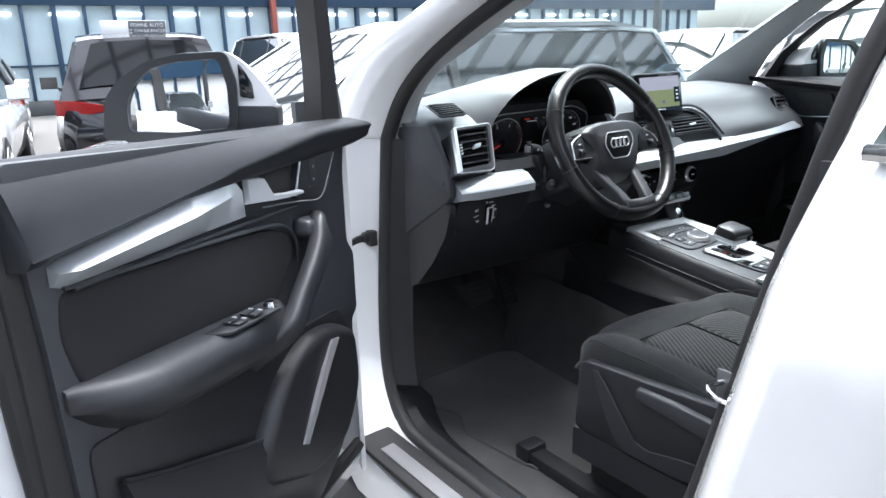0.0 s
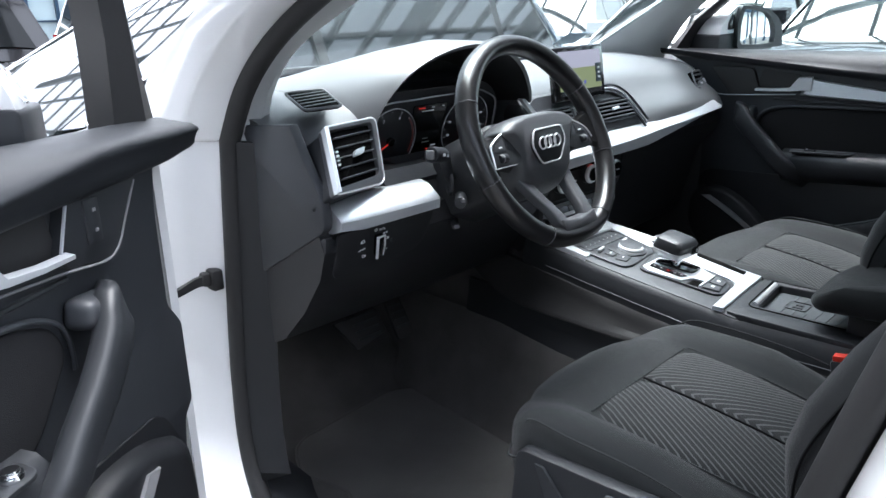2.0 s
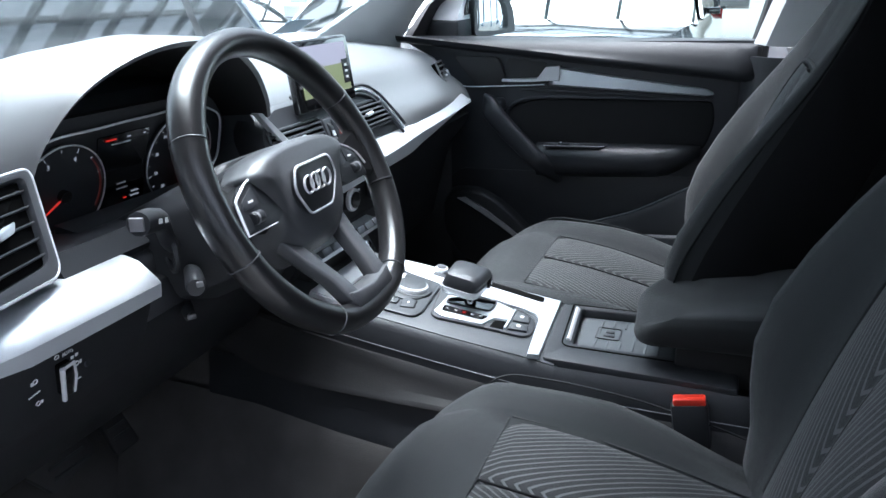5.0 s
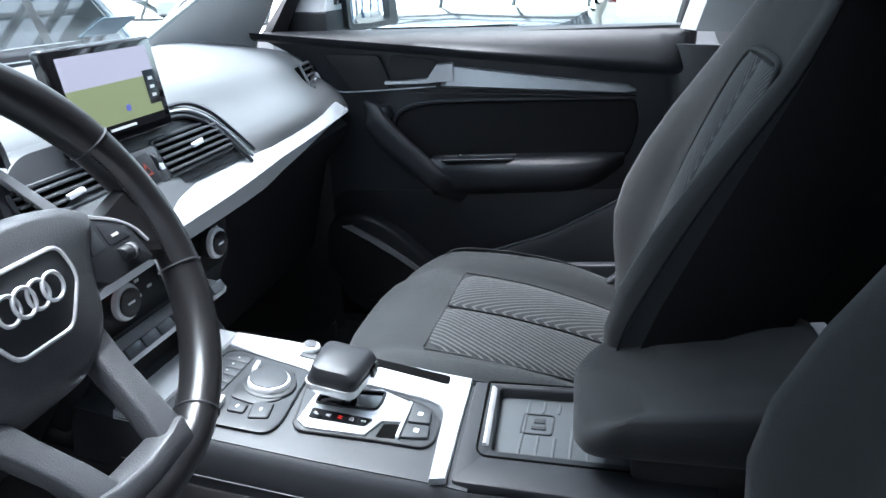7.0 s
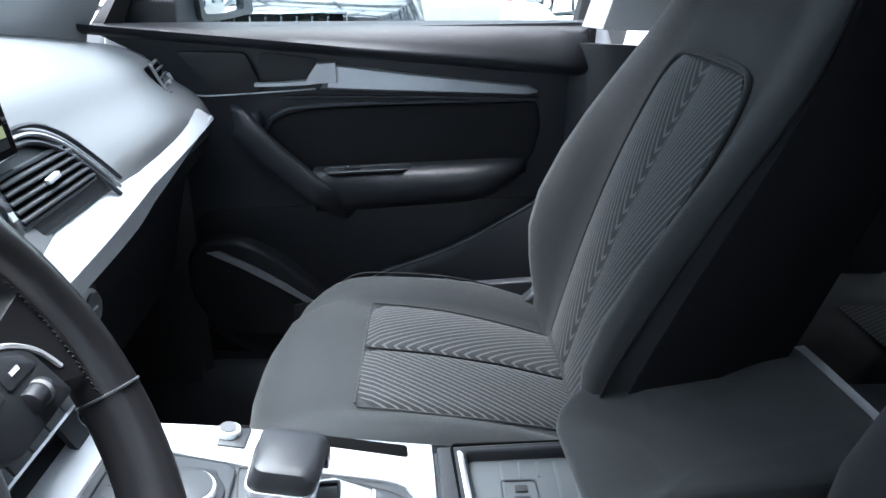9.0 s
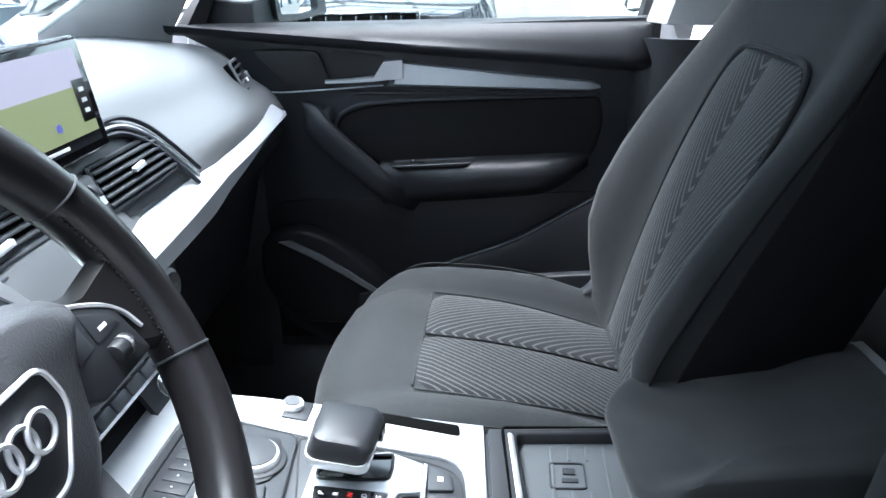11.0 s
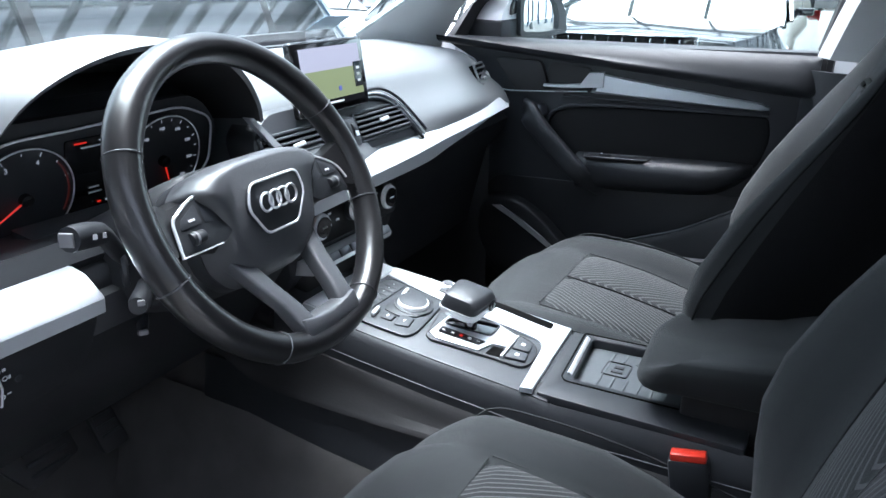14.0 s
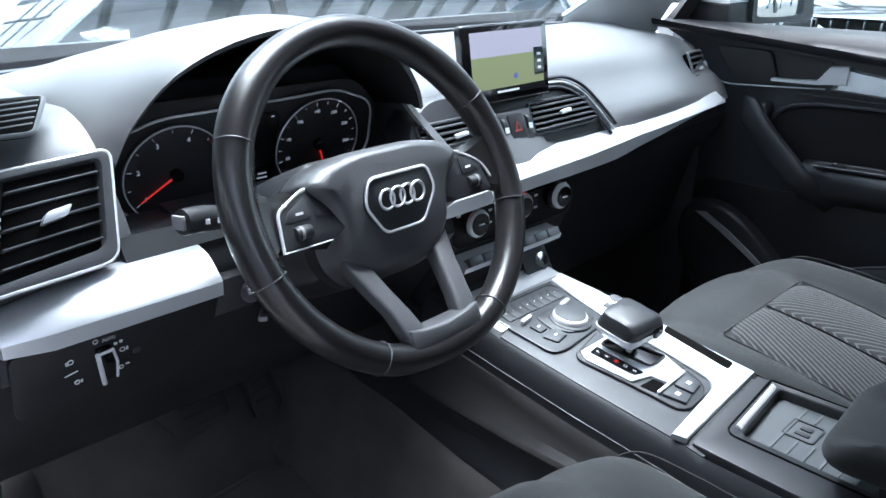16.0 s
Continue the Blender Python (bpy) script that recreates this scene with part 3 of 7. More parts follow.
    add("inset_rim", tube(spline([(0.258, 0.003, 0.985), (0.262, 0.005, 1.020), (0.282, 0.006, 1.045), (0.33, 0.006, 1.060), (0.45, 0.006, 1.066), (0.60, 0.006, 1.069), (0.76 - 0.5 * e, 0.004, 1.071)], 6), 0.0038, 8, flat=0.7), PANEL, d, "raised edge round the cloth")
    # bright strip with an upper and a lower facet
    rows = []
    for k in range(25):
        t = k / 24
        if driver:
            u, top, low, crest = 0.392 + 0.345 * t, 1.149 - 0.046 * t ** 1.5, 1.083 - 0.015 * t, 1.126 - 0.036 * t
        else:
            u, top, low, crest = 0.365 + 0.396 * t, 1.136 - 0.042 * t, 1.089 - 0.013 * t, 1.096 - 0.014 * t
        end = max(0.0, (t - 0.95) / 0.05) ** 2
        top, low = top - 0.006 * end, low + 0.006 * end
        lean = 0.030 * (1 - t) ** 3
        rows.append([(u + lean, -0.004, top), (u + lean, 0.009 - 0.006 * end, top - 0.003), (u + 0.5 * lean, 0.013 + (0.016 if driver else 0.004) * min(1.0, 2.5 * t) - 0.015 * end, crest), (u, 0.004, low + 0.003), (u, -0.004, low)])
    add("bright_strip", loft(rows), SILVER, d, "brushed silver trim strip")
    add("strip_shadow_line", tube([(u, 0.006, z) for u, z in (((0.25, 1.078), (0.50, 1.074), (0.715, 1.067)) if driver else ((0.30, 1.079), (0.55, 1.077), (0.762, 1.071)))], 0.003, 6), DARK, d)
    # opener in its recess
    rec = rounded([(0.262, 1.158), (0.365, 1.146), (0.362, 1.100), (0.250, 1.103)], 0.012)
    add("handle_recess", prism(rec, flat(-0.004), 0.006), RUBBER, d)
    h = add("opening_handle", merge(loft([[(u, w, z1), (u, w + 0.010, z1 - 0.002), (u, w + 0.010, z0 + 0.002), (u, w, z0)] for u, w, z1, z0 in ((0.252, 0.012, 1.106, 1.098), (0.30, 0.016, 1.108, 1.099), (0.345, 0.016, 1.112, 1.101), (0.365, 0.014, 1.140, 1.103), (0.398, 0.008, 1.142, 1.104))])), SILVER, d, "satin silver opening handle")
    # speaker grille plate with the lock keys
    pl = add("lock_panel", prism(rounded([(0.116, 1.160), (0.238, 1.158), (0.262, 1.098), (0.250, 1.088), (0.180, 1.082)], 0.012), flat(-0.004), 0.016, 0.003), DARK if driver else RUBBER, d, "dark key plate")
    if driver:
        add("lock_panel_edge", tube([(0.238, 0.012, 1.156), (0.264, 0.013, 1.096)], 0.0018, 6), SILVER, pl)
    add("lower_edge_line", tube(spline([(0.13, 0.011, 1.090), (0.158, 0.013, 1.083), (0.25, 0.013, 1.087), (0.36, 0.013, 1.094)] if not driver else [(0.120, 0.011, 1.152), (0.146, 0.012, 1.118), (0.168, 0.013, 1.090), (0.195, 0.013, 1.080), (0.26, 0.013, 1.087), (0.36, 0.013, 1.094)], 5), 0.0014, 6), SILVER if not driver else DULL, pl)
    if driver:
        add("lock_key", box((0.205, 0.0125, 1.126), (0.024, 0.004, 0.046), 0.003), DARK, pl)
        for z in (1.137, 1.116):
            add("key_symbol", box((0.203, 0.0149, z), (0.005, 0.0010, 0.0035)), DULL, pl)
    # pull bar
    rows = []
    for a, w, k in spline([(0.205, 0.016, 0), (0.232, 0.036, 1), (0.270, 0.042, 2), (0.315, 0.042, 3), (0.362, 0.038, 4), (0.415, -0.012, 5)], 5):
        t = k / 5
        zc = 1.040 - 0.155 * max(0, t - 0.12) / 0.88 - 0.03 * t * t
        rows.append((a, w, zc))
    bar = [Vector(r) for r in rows]
    rings = []
    for i, p in enumerate(bar):
        tn = (bar[min(i + 1, len(bar) - 1)] - bar[max(i - 1, 0)]).normalized()
        side = tn.cross(Vector((0, 1, 0))).normalized()
        wd = (0.023 if driver else 0.027) - 0.005 * i / len(bar)
        rings.append([p + side * (wd * math.copysign(abs(math.cos(q)) ** 0.55, math.cos(q))) + Vector((0, 1, 0)) * (0.015 * math.copysign(abs(math.sin(q)) ** 0.55, math.sin(q))) for q in [(j + 0.5) * math.pi / 8 for j in range(16)]])
    add("pull_handle", loft(rings), DARK, d, "dark grey slanted pull handle")
    add("pull_mount", bevelled(loft([[(0.196, 0.0, 1.056), (0.258, 0.0, 1.060), (0.266, 0.0, 1.028), (0.212, 0.0, 1.012)], [(0.204, 0.026, 1.050), (0.252, 0.034, 1.054), (0.260, 0.034, 1.028), (0.218, 0.028, 1.018)]]), 0.010, 4), PANEL, d)
    # armrest with its key pad
    rows = []
    for k in range(21):
        t = k / 20
        u = 0.345 + 0.40 * t
        dep = 0.054 * min(1, 0.55 + 1.2 * t) * (1 - max(0, (t - 0.72) / 0.28) ** 2 * 0.92)
        top = 0.942 + 0.016 * t
        bot = 0.862 + 0.028 * t + 0.05 * max(0, (t - 0.72) / 0.28) ** 2
        rows.append([(u, -0.01, top + 0.006), (u, dep * 0.55, top + 0.002), (u, dep * 0.9, top - 0.008), (u, dep, top - 0.024), (u, dep * 0.93, (top + bot) / 2 - 0.012), (u, dep * 0.55, bot + 0.004), (u, -0.01, bot - 0.012)])
    arm = add("armrest", loft(rows), DARK, d, "padded dark grey armrest")
    pad = rounded([(0.362, 0.010), (0.535, 0.014), (0.515, 0.048), (0.375, 0.044)], 0.012)
    add("switch_pad", prism(pad, lambda a, b, k: (a, b, 0.941 + 0.016 * (a - 0.345) / 0.40 + k), 0.005, 0.0015), DARK, arm, "black window switch panel")
    if driver:
        for u, w in ((0.440, 0.023), (0.440, 0.038), (0.480, 0.023), (0.480, 0.038)):
            add("window_switch", box((u, w, 0.9545), (0.024, 0.012, 0.005), 0.002), DARK, arm)
            add("switch_tip", box((u - 0.009, w, 0.9575), (0.004, 0.007, 0.0016), 0.0006), SILVER, arm)
        add("mirror_knob", merge(disc((0.392, 0.030, 0.950), 0.0105, 0.010, bev=0.003), disc((0.392, 0.030, 0.956), 0.0075, 0.004, bev=0.001)), CHROME, arm, "small chrome mirror knob")
    else:
        add("window_switch", box((0.420, 0.030, 0.9515), (0.030, 0.011, 0.005), 0.002), DARK, arm)
        # two thin grey bars paint the highlights along the pad's edges
        for dy in (0.012, 0.049):
            add("pad_highlight", tube([(0.372, dy, 0.9475), (0.525, dy, 0.954)], 0.0009, 6), DULL, arm)
        add("switch_tip", box((0.412, 0.030, 0.9545), (0.004, 0.005, 0.0014)), SILVER, arm)
    # loudspeaker pod, its bright spear and the pocket
    podl = rounded([(0.095, 0.815), (0.17, 0.850), (0.275, 0.860), (0.375, 0.81), (0.445, 0.715), (0.445, 0.660), (0.30, 0.600), (0.16, 0.605), (0.085, 0.70)] if driver else [(0.080, 0.775), (0.11, 0.812), (0.19, 0.818), (0.27, 0.775), (0.36, 0.690), (0.37, 0.640), (0.28, 0.590), (0.14, 0.595), (0.075, 0.69)], [0.02, 0.04, 0.05, 0.05, 0.04, 0.04, 0.04, 0.05, 0.05])
    pod = add("speaker_pod", puffed(podl, flat(-0.01), 0.038, 0.16, 5), KNEE, d, "dark loudspeaker pod")
    add("pod_spear", loft([[(u - 0.006, w, z), (u, w + 0.008, z + 0.002), (u + 0.020 - 0.010 * t, w + 0.006, z + 0.006), (u + 0.022 - 0.010 * t, w - 0.004, z + 0.004)] for t, u, w, z in (((0, 0.190, 0.026, 0.826), (0.33, 0.236, 0.029, 0.786), (0.66, 0.278, 0.029, 0.738), (1, 0.322, 0.026, 0.682)) if driver else ((0, 0.134, 0.027, 0.784), (0.33, 0.200, 0.030, 0.752), (0.66, 0.262, 0.029, 0.714), (1, 0.322, 0.025, 0.672)))]), DULL, pod, "dull grey spear on the pod")
    rim = [(0.29, 0.698), (0.33, 0.709), (0.41, 0.734), (0.493, 0.759), (0.56, 0.780), (0.617, 0.798), (0.68, 0.820), (0.695, 0.826)] if driver else [(0.29, 0.672), (0.40, 0.70), (0.48, 0.745), (0.60, 0.79), (0.69 - e, 0.84), (0.775 - e, 0.89)]
    thin = 0.024 if driver else 0.0
    add("pocket", loft([[(u, -0.004, 0.53), (u, 0.040 - thin, 0.545), (u, 0.046 - thin, zt - 0.02), (u, 0.036 - thin, zt), (u, -0.004, zt - 0.006)] for u, zt in rim]), KNEE, d, "dark plastic door pocket")
    add("pocket_rim", tube(spline([(u, 0.0355 - thin, zt + 0.001) for u, zt in rim[1:]], 6), 0.0035, 8), KNEE if driver else PANEL, d, "rounded rim of the door pocket")
    # window frame, quarter sail and glass
    add("window_frame", loft([[Vector((u, -0.035, z)) + Vector((0.5 * wd, 0, 0)), Vector((u, -0.02, z)), Vector((u, -0.035, z)) - Vector((0.5 * wd, 0, 0)), Vector((u, -0.075, z)) - Vector((0.4 * wd, 0, 0)), Vector((u, -0.075, z)) + Vector((0.4 * wd, 0, 0))] for u, z, wd in (((0.024, 1.195, 0.088), (0.032, 1.30, 0.056), (0.044, 1.42, 0.044), (0.11, 1.50, 0.044)) if driver else ((-0.02, 1.195, 0.06), (0.04, 1.285, 0.03), (0.15, 1.375, 0.024), (0.36, 1.49, 0.024)))]), RUBBER, d, "black window frame")
    add("window_frame", tube(spline([(0.13 if driver else 0.36, -0.05, 1.475), (0.25 if driver else 0.45, -0.07, 1.53), (0.55, -0.10, 1.555), (0.84 - f, -0.10, 1.535), (0.93 - f, -0.085, 1.40), (0.90 - f, -0.065, 1.19)], 6), 0.022, 8), RUBBER, d, "black window frame")
    if not driver:
        g = add("window_glass", slab([[(u, -0.062, 1.19) for u in (0.01, 0.5, 0.90)], [(u, -0.07, 1.32) for u in (0.10, 0.5, 0.90)], [(u, -0.09, 1.53) for u in (0.42, 0.6, 0.90)]], 0.004), GLASS, d, "clear side window")
        g.visible_shadow = False
    # outside mirror
    base_m = Matrix.Translation((0.225, -0.05, -0.133)) @ pose(0, 0, 0, 0, 0, 27) if driver else Matrix.Translation((0.12, -0.045, 0)) @ pose(0, 0, 0, 0, 0, 12)
    M = base_m @ Matrix.Diagonal((1, 0.93 if driver else 1, 1.10 if driver else 1, 1)) @ Matrix.Translation((0.04, 0.085, 0))

    def madd(name, bm, mat, parent, label=""):
        return add(name, moved(bm, M), mat, parent, label)

    house = rounded([(-0.068, 1.222), (-0.068, 1.247), (-0.078, 1.270), (-0.109, 1.304), (-0.144, 1.327), (-0.22, 1.325), (-0.279, 1.314), (-0.326, 1.289), (-0.350, 1.260), (-0.358, 1.215)], 0.012)
    mir = madd("door_mirror", loft([[(u, (a + 0.20) * k - 0.20, (b - 1.27) * k + 1.27) for a, b in house] for u, k in ((-0.045, 0.985), (-0.06, 1.0), (-0.12, 0.98), (-0.17, 0.82), (-0.195, 0.5))]), WHITE, d, "white painted mirror housing")
    face = rounded([(-0.144, 1.325), (-0.22, 1.323), (-0.279, 1.312), (-0.327, 1.287), (-0.351, 1.260), (-0.361, 1.203), (-0.236, 1.200), (-0.136, 1.204), (-0.131, 1.28)], 0.012)
    glass_o = rounded([(-0.158, 1.316), (-0.225, 1.312), (-0.271, 1.303), (-0.300, 1.281), (-0.316, 1.252), (-0.317, 1.214), (-0.236, 1.211), (-0.150, 1.215), (-0.146, 1.27)], 0.012)
    madd("mirror_bezel", frame_of(face, glass_o, lambda a, b, k: (-0.044 + k, a, b), 0.014), DARK, mir, "black mirror bezel")
    # convex glass, leaned back a little
    bowl = [[(-0.036 - 0.03 * (b - 1.265) * k - 0.385 * k * k * ((a + 0.23) ** 2 + (b - 1.265) ** 2), -0.23 + (a + 0.23) * k, 1.265 + (b - 1.265) * k) for a, b in glass_o] for k in (1.0, 0.85, 0.7, 0.55, 0.4, 0.25, 0.1, 0.01)]
    madd("mirror_glass", loft(bowl), MIRROR, mir, "clear mirror glass")
    madd("warning_lamp_cover", prism(rounded([(-0.127, 1.309), (-0.117, 1.298), (-0.106, 1.279), (-0.104, 1.257), (-0.128, 1.260)], 0.004), lambda a, b, k: (-0.046 + k, a, b), 0.006, 0.001), GLOSS, mir, "black lamp cover")
    madd("mirror_skirt", prism(rounded([(-0.066, 1.195), (-0.066, 1.246), (-0.135, 1.248), (-0.34, 1.222), (-0.33, 1.198)], 0.008), lambda a, b, k: (-0.15 + k, a, b), 0.108, 0.004), DARK, mir, "black lower mirror shell")
    foot = [M @ Vector(q) for q in ((-0.12, -0.09, 1.215), (-0.05, -0.09, 1.215), (-0.05, -0.26, 1.215), (-0.12, -0.26, 1.215))]
    u0 = 0.06 if not driver else 0.12
    add("mirror_foot", loft([[(u0 - 0.10, -0.04, 1.185), (u0 + 0.04, -0.04, 1.185), (u0 + 0.04, -0.11, 1.185), (u0 - 0.10, -0.11, 1.185)], foot]), DARK, mir, "black plastic mirror foot")
    if driver:
        add("door_lock", box((0.940, -0.11, 0.83), (0.03, 0.06, 0.10), 0.006), STEEL, d, "steel door lock")
    return d


front_door(OPEN, True)
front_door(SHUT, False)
part("check_strap", merge(box((-0.799, 0.800, 0.910), (0.020, 0.026, 0.036), 0.004), box((-0.816, 0.800, 0.914), (0.014, 0.020, 0.024), 0.005), loft([[(x, 0.796, z - h), (x, 0.804, z - h), (x, 0.804, z + h), (x, 0.796, z + h)] for x, z, h in ((-0.812, 0.914, 0.0085), (-0.835, 0.912, 0.0075), (-0.860, 0.905, 0.0065), (-0.890, 0.898, 0.0065))])), RUBBER, car, "black door check strap")

# ---- dashboard ----
dash = thing("dashboard", "dark grey soft-touch dashboard with silver trim across it", "dashboard", (0, 0.8, 0.8))


def bow(x):
    """How far the dash front stands forward of its middle."""
    return 0.03 * x + 0.05 * max(0.0, abs(x) - 0.35) ** 2


def dash_ring(x):
    b = bow(x)
    lift = -0.02 * max(0.0, (abs(x) - 0.45) / 0.3) ** 2
    out = 0.0
    if x > 0.2:
        out = 0.018 * math.sin(min(1, (x - 0.2) / 0.45) * math.pi)
    slope = 0.0 if x > 0 else 0.02
    near = 0.016 if x > -0.17 else 0.0
    prof = [(1.16, 1.178), (1.05, 1.190), (0.93, 1.198), (0.82, 1.198 + lift), (0.755 - slope, 1.190 + lift), (0.705 - slope - out, 1.168 + lift), (0.672 - slope - out, 1.130 + lift * 0.6), (0.645 - slope - out - near, 1.090), (0.632 - slope - 1.5 * near, 1.055)]
    ring = [(x, q.x + b, q.y) for q in spline([(p[0], p[1], 0) for p in prof], 3)]
    if -0.583 < x < -0.177:
        ring = [(x, max(y, 0.79), z) for x, y, z in ring]
    return ring + [(x, 0.80 + b, 1.02), (x, 1.16, 1.02)]


xs = [-0.742, -0.70, -0.64, -0.584, -0.582, -0.50, -0.40, -0.30, -0.20, -0.178, -0.176, -0.12, 0.0, 0.1, 0.2, 0.26, 0.33, 0.40, 0.47, 0.54, 0.60, 0.65, 0.69, 0.72]
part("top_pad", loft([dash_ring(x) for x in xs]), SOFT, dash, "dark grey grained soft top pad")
part("defroster_slot", slab([[(x, y + 0.10 * (1 - (x / 0.7) ** 2) * 0.9, 1.1935 + 0.004) for x in (-0.62, -0.4, -0.2, 0, 0.2, 0.4, 0.62)] for y in (0.985, 1.01)], 0.004), DARK, dash, "black demister slot")

# hood over the instruments
arch = spline([(-0.580, 0.628, 1.150), (-0.560, 0.622, 1.186), (-0.520, 0.606, 1.230), (-0.460, 0.592, 1.260), (-0.385, 0.586, 1.272), (-0.300, 0.590, 1.262), (-0.235, 0.602, 1.228), (-0.195, 0.615, 1.186), (-0.178, 0.625, 1.155)], 4)
rows = []
for p in arch:
    k = (p.z - 1.15) / 0.122
    x = p.x
    edge = -0.385 + (x + 0.385) * 1.22
    rows.append([(x, p.y + 0.006, p.z - 0.006), p, (x * 0.5 + (-0.385 + (x + 0.385) * 1.03) * 0.5, p.y + 0.012, p.z + 0.005), (-0.385 + (x + 0.385) * 1.06, 0.69, p.z + 0.006 * k), (-0.385 + (x + 0.385) * 1.12, 0.78, 1.150 + (p.z - 1.15) * 0.93 + 0.03 * (1 - k)), (edge, 0.88, 1.185 + 0.055 * k), (edge, 0.98, 1.19 + 0.022 * k), (edge, 1.06, 1.186)])
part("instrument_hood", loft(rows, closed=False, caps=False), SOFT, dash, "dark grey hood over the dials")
rows = [[(p.x, p.y + 0.004, p.z - 0.004), (-0.385 + (p.x + 0.385) * 0.97, 0.66, 1.15 + (p.z - 1.15) * 0.93), (-0.385 + (p.x + 0.385) * 0.95, 0.735, 1.145 + (p.z - 1.15) * 0.80)] for p in arch]
part("hood_lining", loft(rows, closed=False, caps=False), RUBBER, dash, "black lining under the hood")

# instruments on a plate that leans back
LEAN_BACK = pose(-0.402, 0.702, 1.117, 16, 0, 0)


def inst(a, b, k):
    return LEAN_BACK @ Vector((a, -k, b))


plate = part("instrument_panel", prism(rounded([(-0.195, 0.035), (-0.15, 0.085), (0.15, 0.085), (0.195, 0.035), (0.185, -0.02), (0.13, -0.062), (-0.13, -0.062), (-0.185, -0.02)], 0.03), lambda a, b, k: inst(a, b, k), 0.008), DARK, dash, "black instrument panel with red needles")


def ring_of(c, r, w, h, seg=48, start=0.0, sweep=360.0):
    path = [(c[0] + r * math.cos(radians(start + sweep * i / seg)), c[1] + r * math.sin(radians(start + sweep * i / seg)), h) for i in range(seg + (sweep < 360))]
    return tube([inst(*p) for p in path], w, 6, closed=sweep >= 360)


def dial(cx, cz, r, labels, a0, a1, needle, red=None, size=0.0085):
    part("dial", moved(disc((0, 0, 0), r, 0.004, "y", 48), LEAN_BACK @ pose(cx, -0.010, cz)), DARK, plate)
    part("dial_ring", ring_of((cx, cz), r, 0.0011, 0.014), SATIN, plate, "thin chrome dial ring")
    m = len(labels)
    for i in range(2 * m - 1):
        a = radians(a0 + (a1 - a0) * i / (2 * m - 2))
        big = i % 2 == 0
        part("dial_mark", moved(box((0, 0, 0), (0.005 if big else 0.003, 0.0006, 0.0008)), LEAN_BACK @ pose(cx + (r - 0.006) * math.cos(a), -0.0128, cz + (r - 0.006) * math.sin(a), 0, -math.degrees(a), 0)), WHITEGLOW, plate)
        if big and labels[i // 2]:
            lettering("dial_number", labels[i // 2], size, LEAN_BACK @ pose(cx + (r - 0.0165) * math.cos(a), -0.0128, cz + (r - 0.0165) * math.sin(a), 90, 0, 0), WHITEGLOW, plate)
    if red:
        part("red_zone", ring_of((cx, cz), r - 0.006, 0.0012, 0.013, 16, red[0], red[1] - red[0]), glowing("dull_red_zone", (0.16, 0.025, 0.02), 0.02), plate, "red rev limit arc")
    a = radians(needle)
    part("needle", moved(loft([[(0.004, 0, 0.0015), (0.004, 0, -0.0015), (0.004, -0.002, 0)], [(r - 0.010, 0, 0.0009), (r - 0.010, 0, -0.0009), (r - 0.010, -0.001, 0)]]), LEAN_BACK @ pose(cx, -0.0155, cz, 0, -needle, 0)), REDGLOW, plate, "glowing red needle")
    part("needle_hub", moved(disc((0, 0, 0), 0.0075, 0.008, "y", 20, 0.001), LEAN_BACK @ pose(cx, -0.0155, cz)), GLOSS, plate)


dial(-0.094, -0.003, 0.060, ["1", "2", "3", "4", ""], 216, 20, 213, (44, -28), 0.0085)
dial(0.097, 0.002, 0.062, ["30", "50", "70", "100", "140", "180", "220", "260", "300"], 232, -38, 290, None, 0.0062)
lettering("dial_word", "READY", 0.006, LEAN_BACK @ pose(-0.110, -0.0128, -0.047, 90, 0, 0), INK, plate)
lettering("dial_word", "OFF", 0.006, LEAN_BACK @ pose(-0.084, -0.0128, -0.050, 90, 0, 0), INK, plate)
part("centre_display", prism(rounded([(-0.045, 0.055), (0.038, 0.055), (0.034, -0.052), (-0.040, -0.052)], 0.004), lambda a, b, k: inst(a, b, 0.009 + k), 0.002), GLOSS, plate, "dark centre display")
for a, b, w, mat in ((-0.026, 0.050, 0.016, REDGLOW), (0.002, 0.050, 0.006, WHITEGLOW), (0.028, 0.050, 0.004, WHITEGLOW), (-0.010, 0.044, 0.030, INK), (-0.006, -0.010, 0.014, INK), (-0.004, -0.017, 0.018, INK), (0.018, -0.026, 0.012, WHITEGLOW), (0.018, -0.032, 0.014, WHITEGLOW), (0.002, -0.032, 0.005, REDGLOW), (-0.006, -0.040, 0.006, REDGLOW)):
    part("display_line", moved(box((0, 0, 0), (w, 0.0008, 0.0018)), LEAN_BACK @ pose(a, -0.0122, b)), mat, plate)
part("instrument_rim", tube([inst(a, b, 0.012) for a, b in rounded([(-0.182, 0.012), (-0.165, 0.050), (-0.11, 0.068), (-0.045, 0.068), (0.0, 0.070), (0.045, 0.070), (0.12, 0.074), (0.178, 0.050), (0.182, -0.02), (0.13, -0.060), (0.03, -0.050), (-0.03, -0.050), (-0.13, -0.063), (-0.165, -0.030)], 0.02)], 0.0017, 6, closed=True), SATIN, plate, "bright outline of the instruments")
part("instrument_shelf", loft([[(x, 0.60 + bow(x), 1.064), (x, 0.615 + bow(x), 1.085), (x, 0.66, 1.078), (x, 0.715, 1.070), (x, 0.715, 1.04), (x, 0.60, 1.04)] for x in (-0.60, -0.50, -0.385, -0.25, -0.18)]), DARK, dash, "dark panel below the dials")

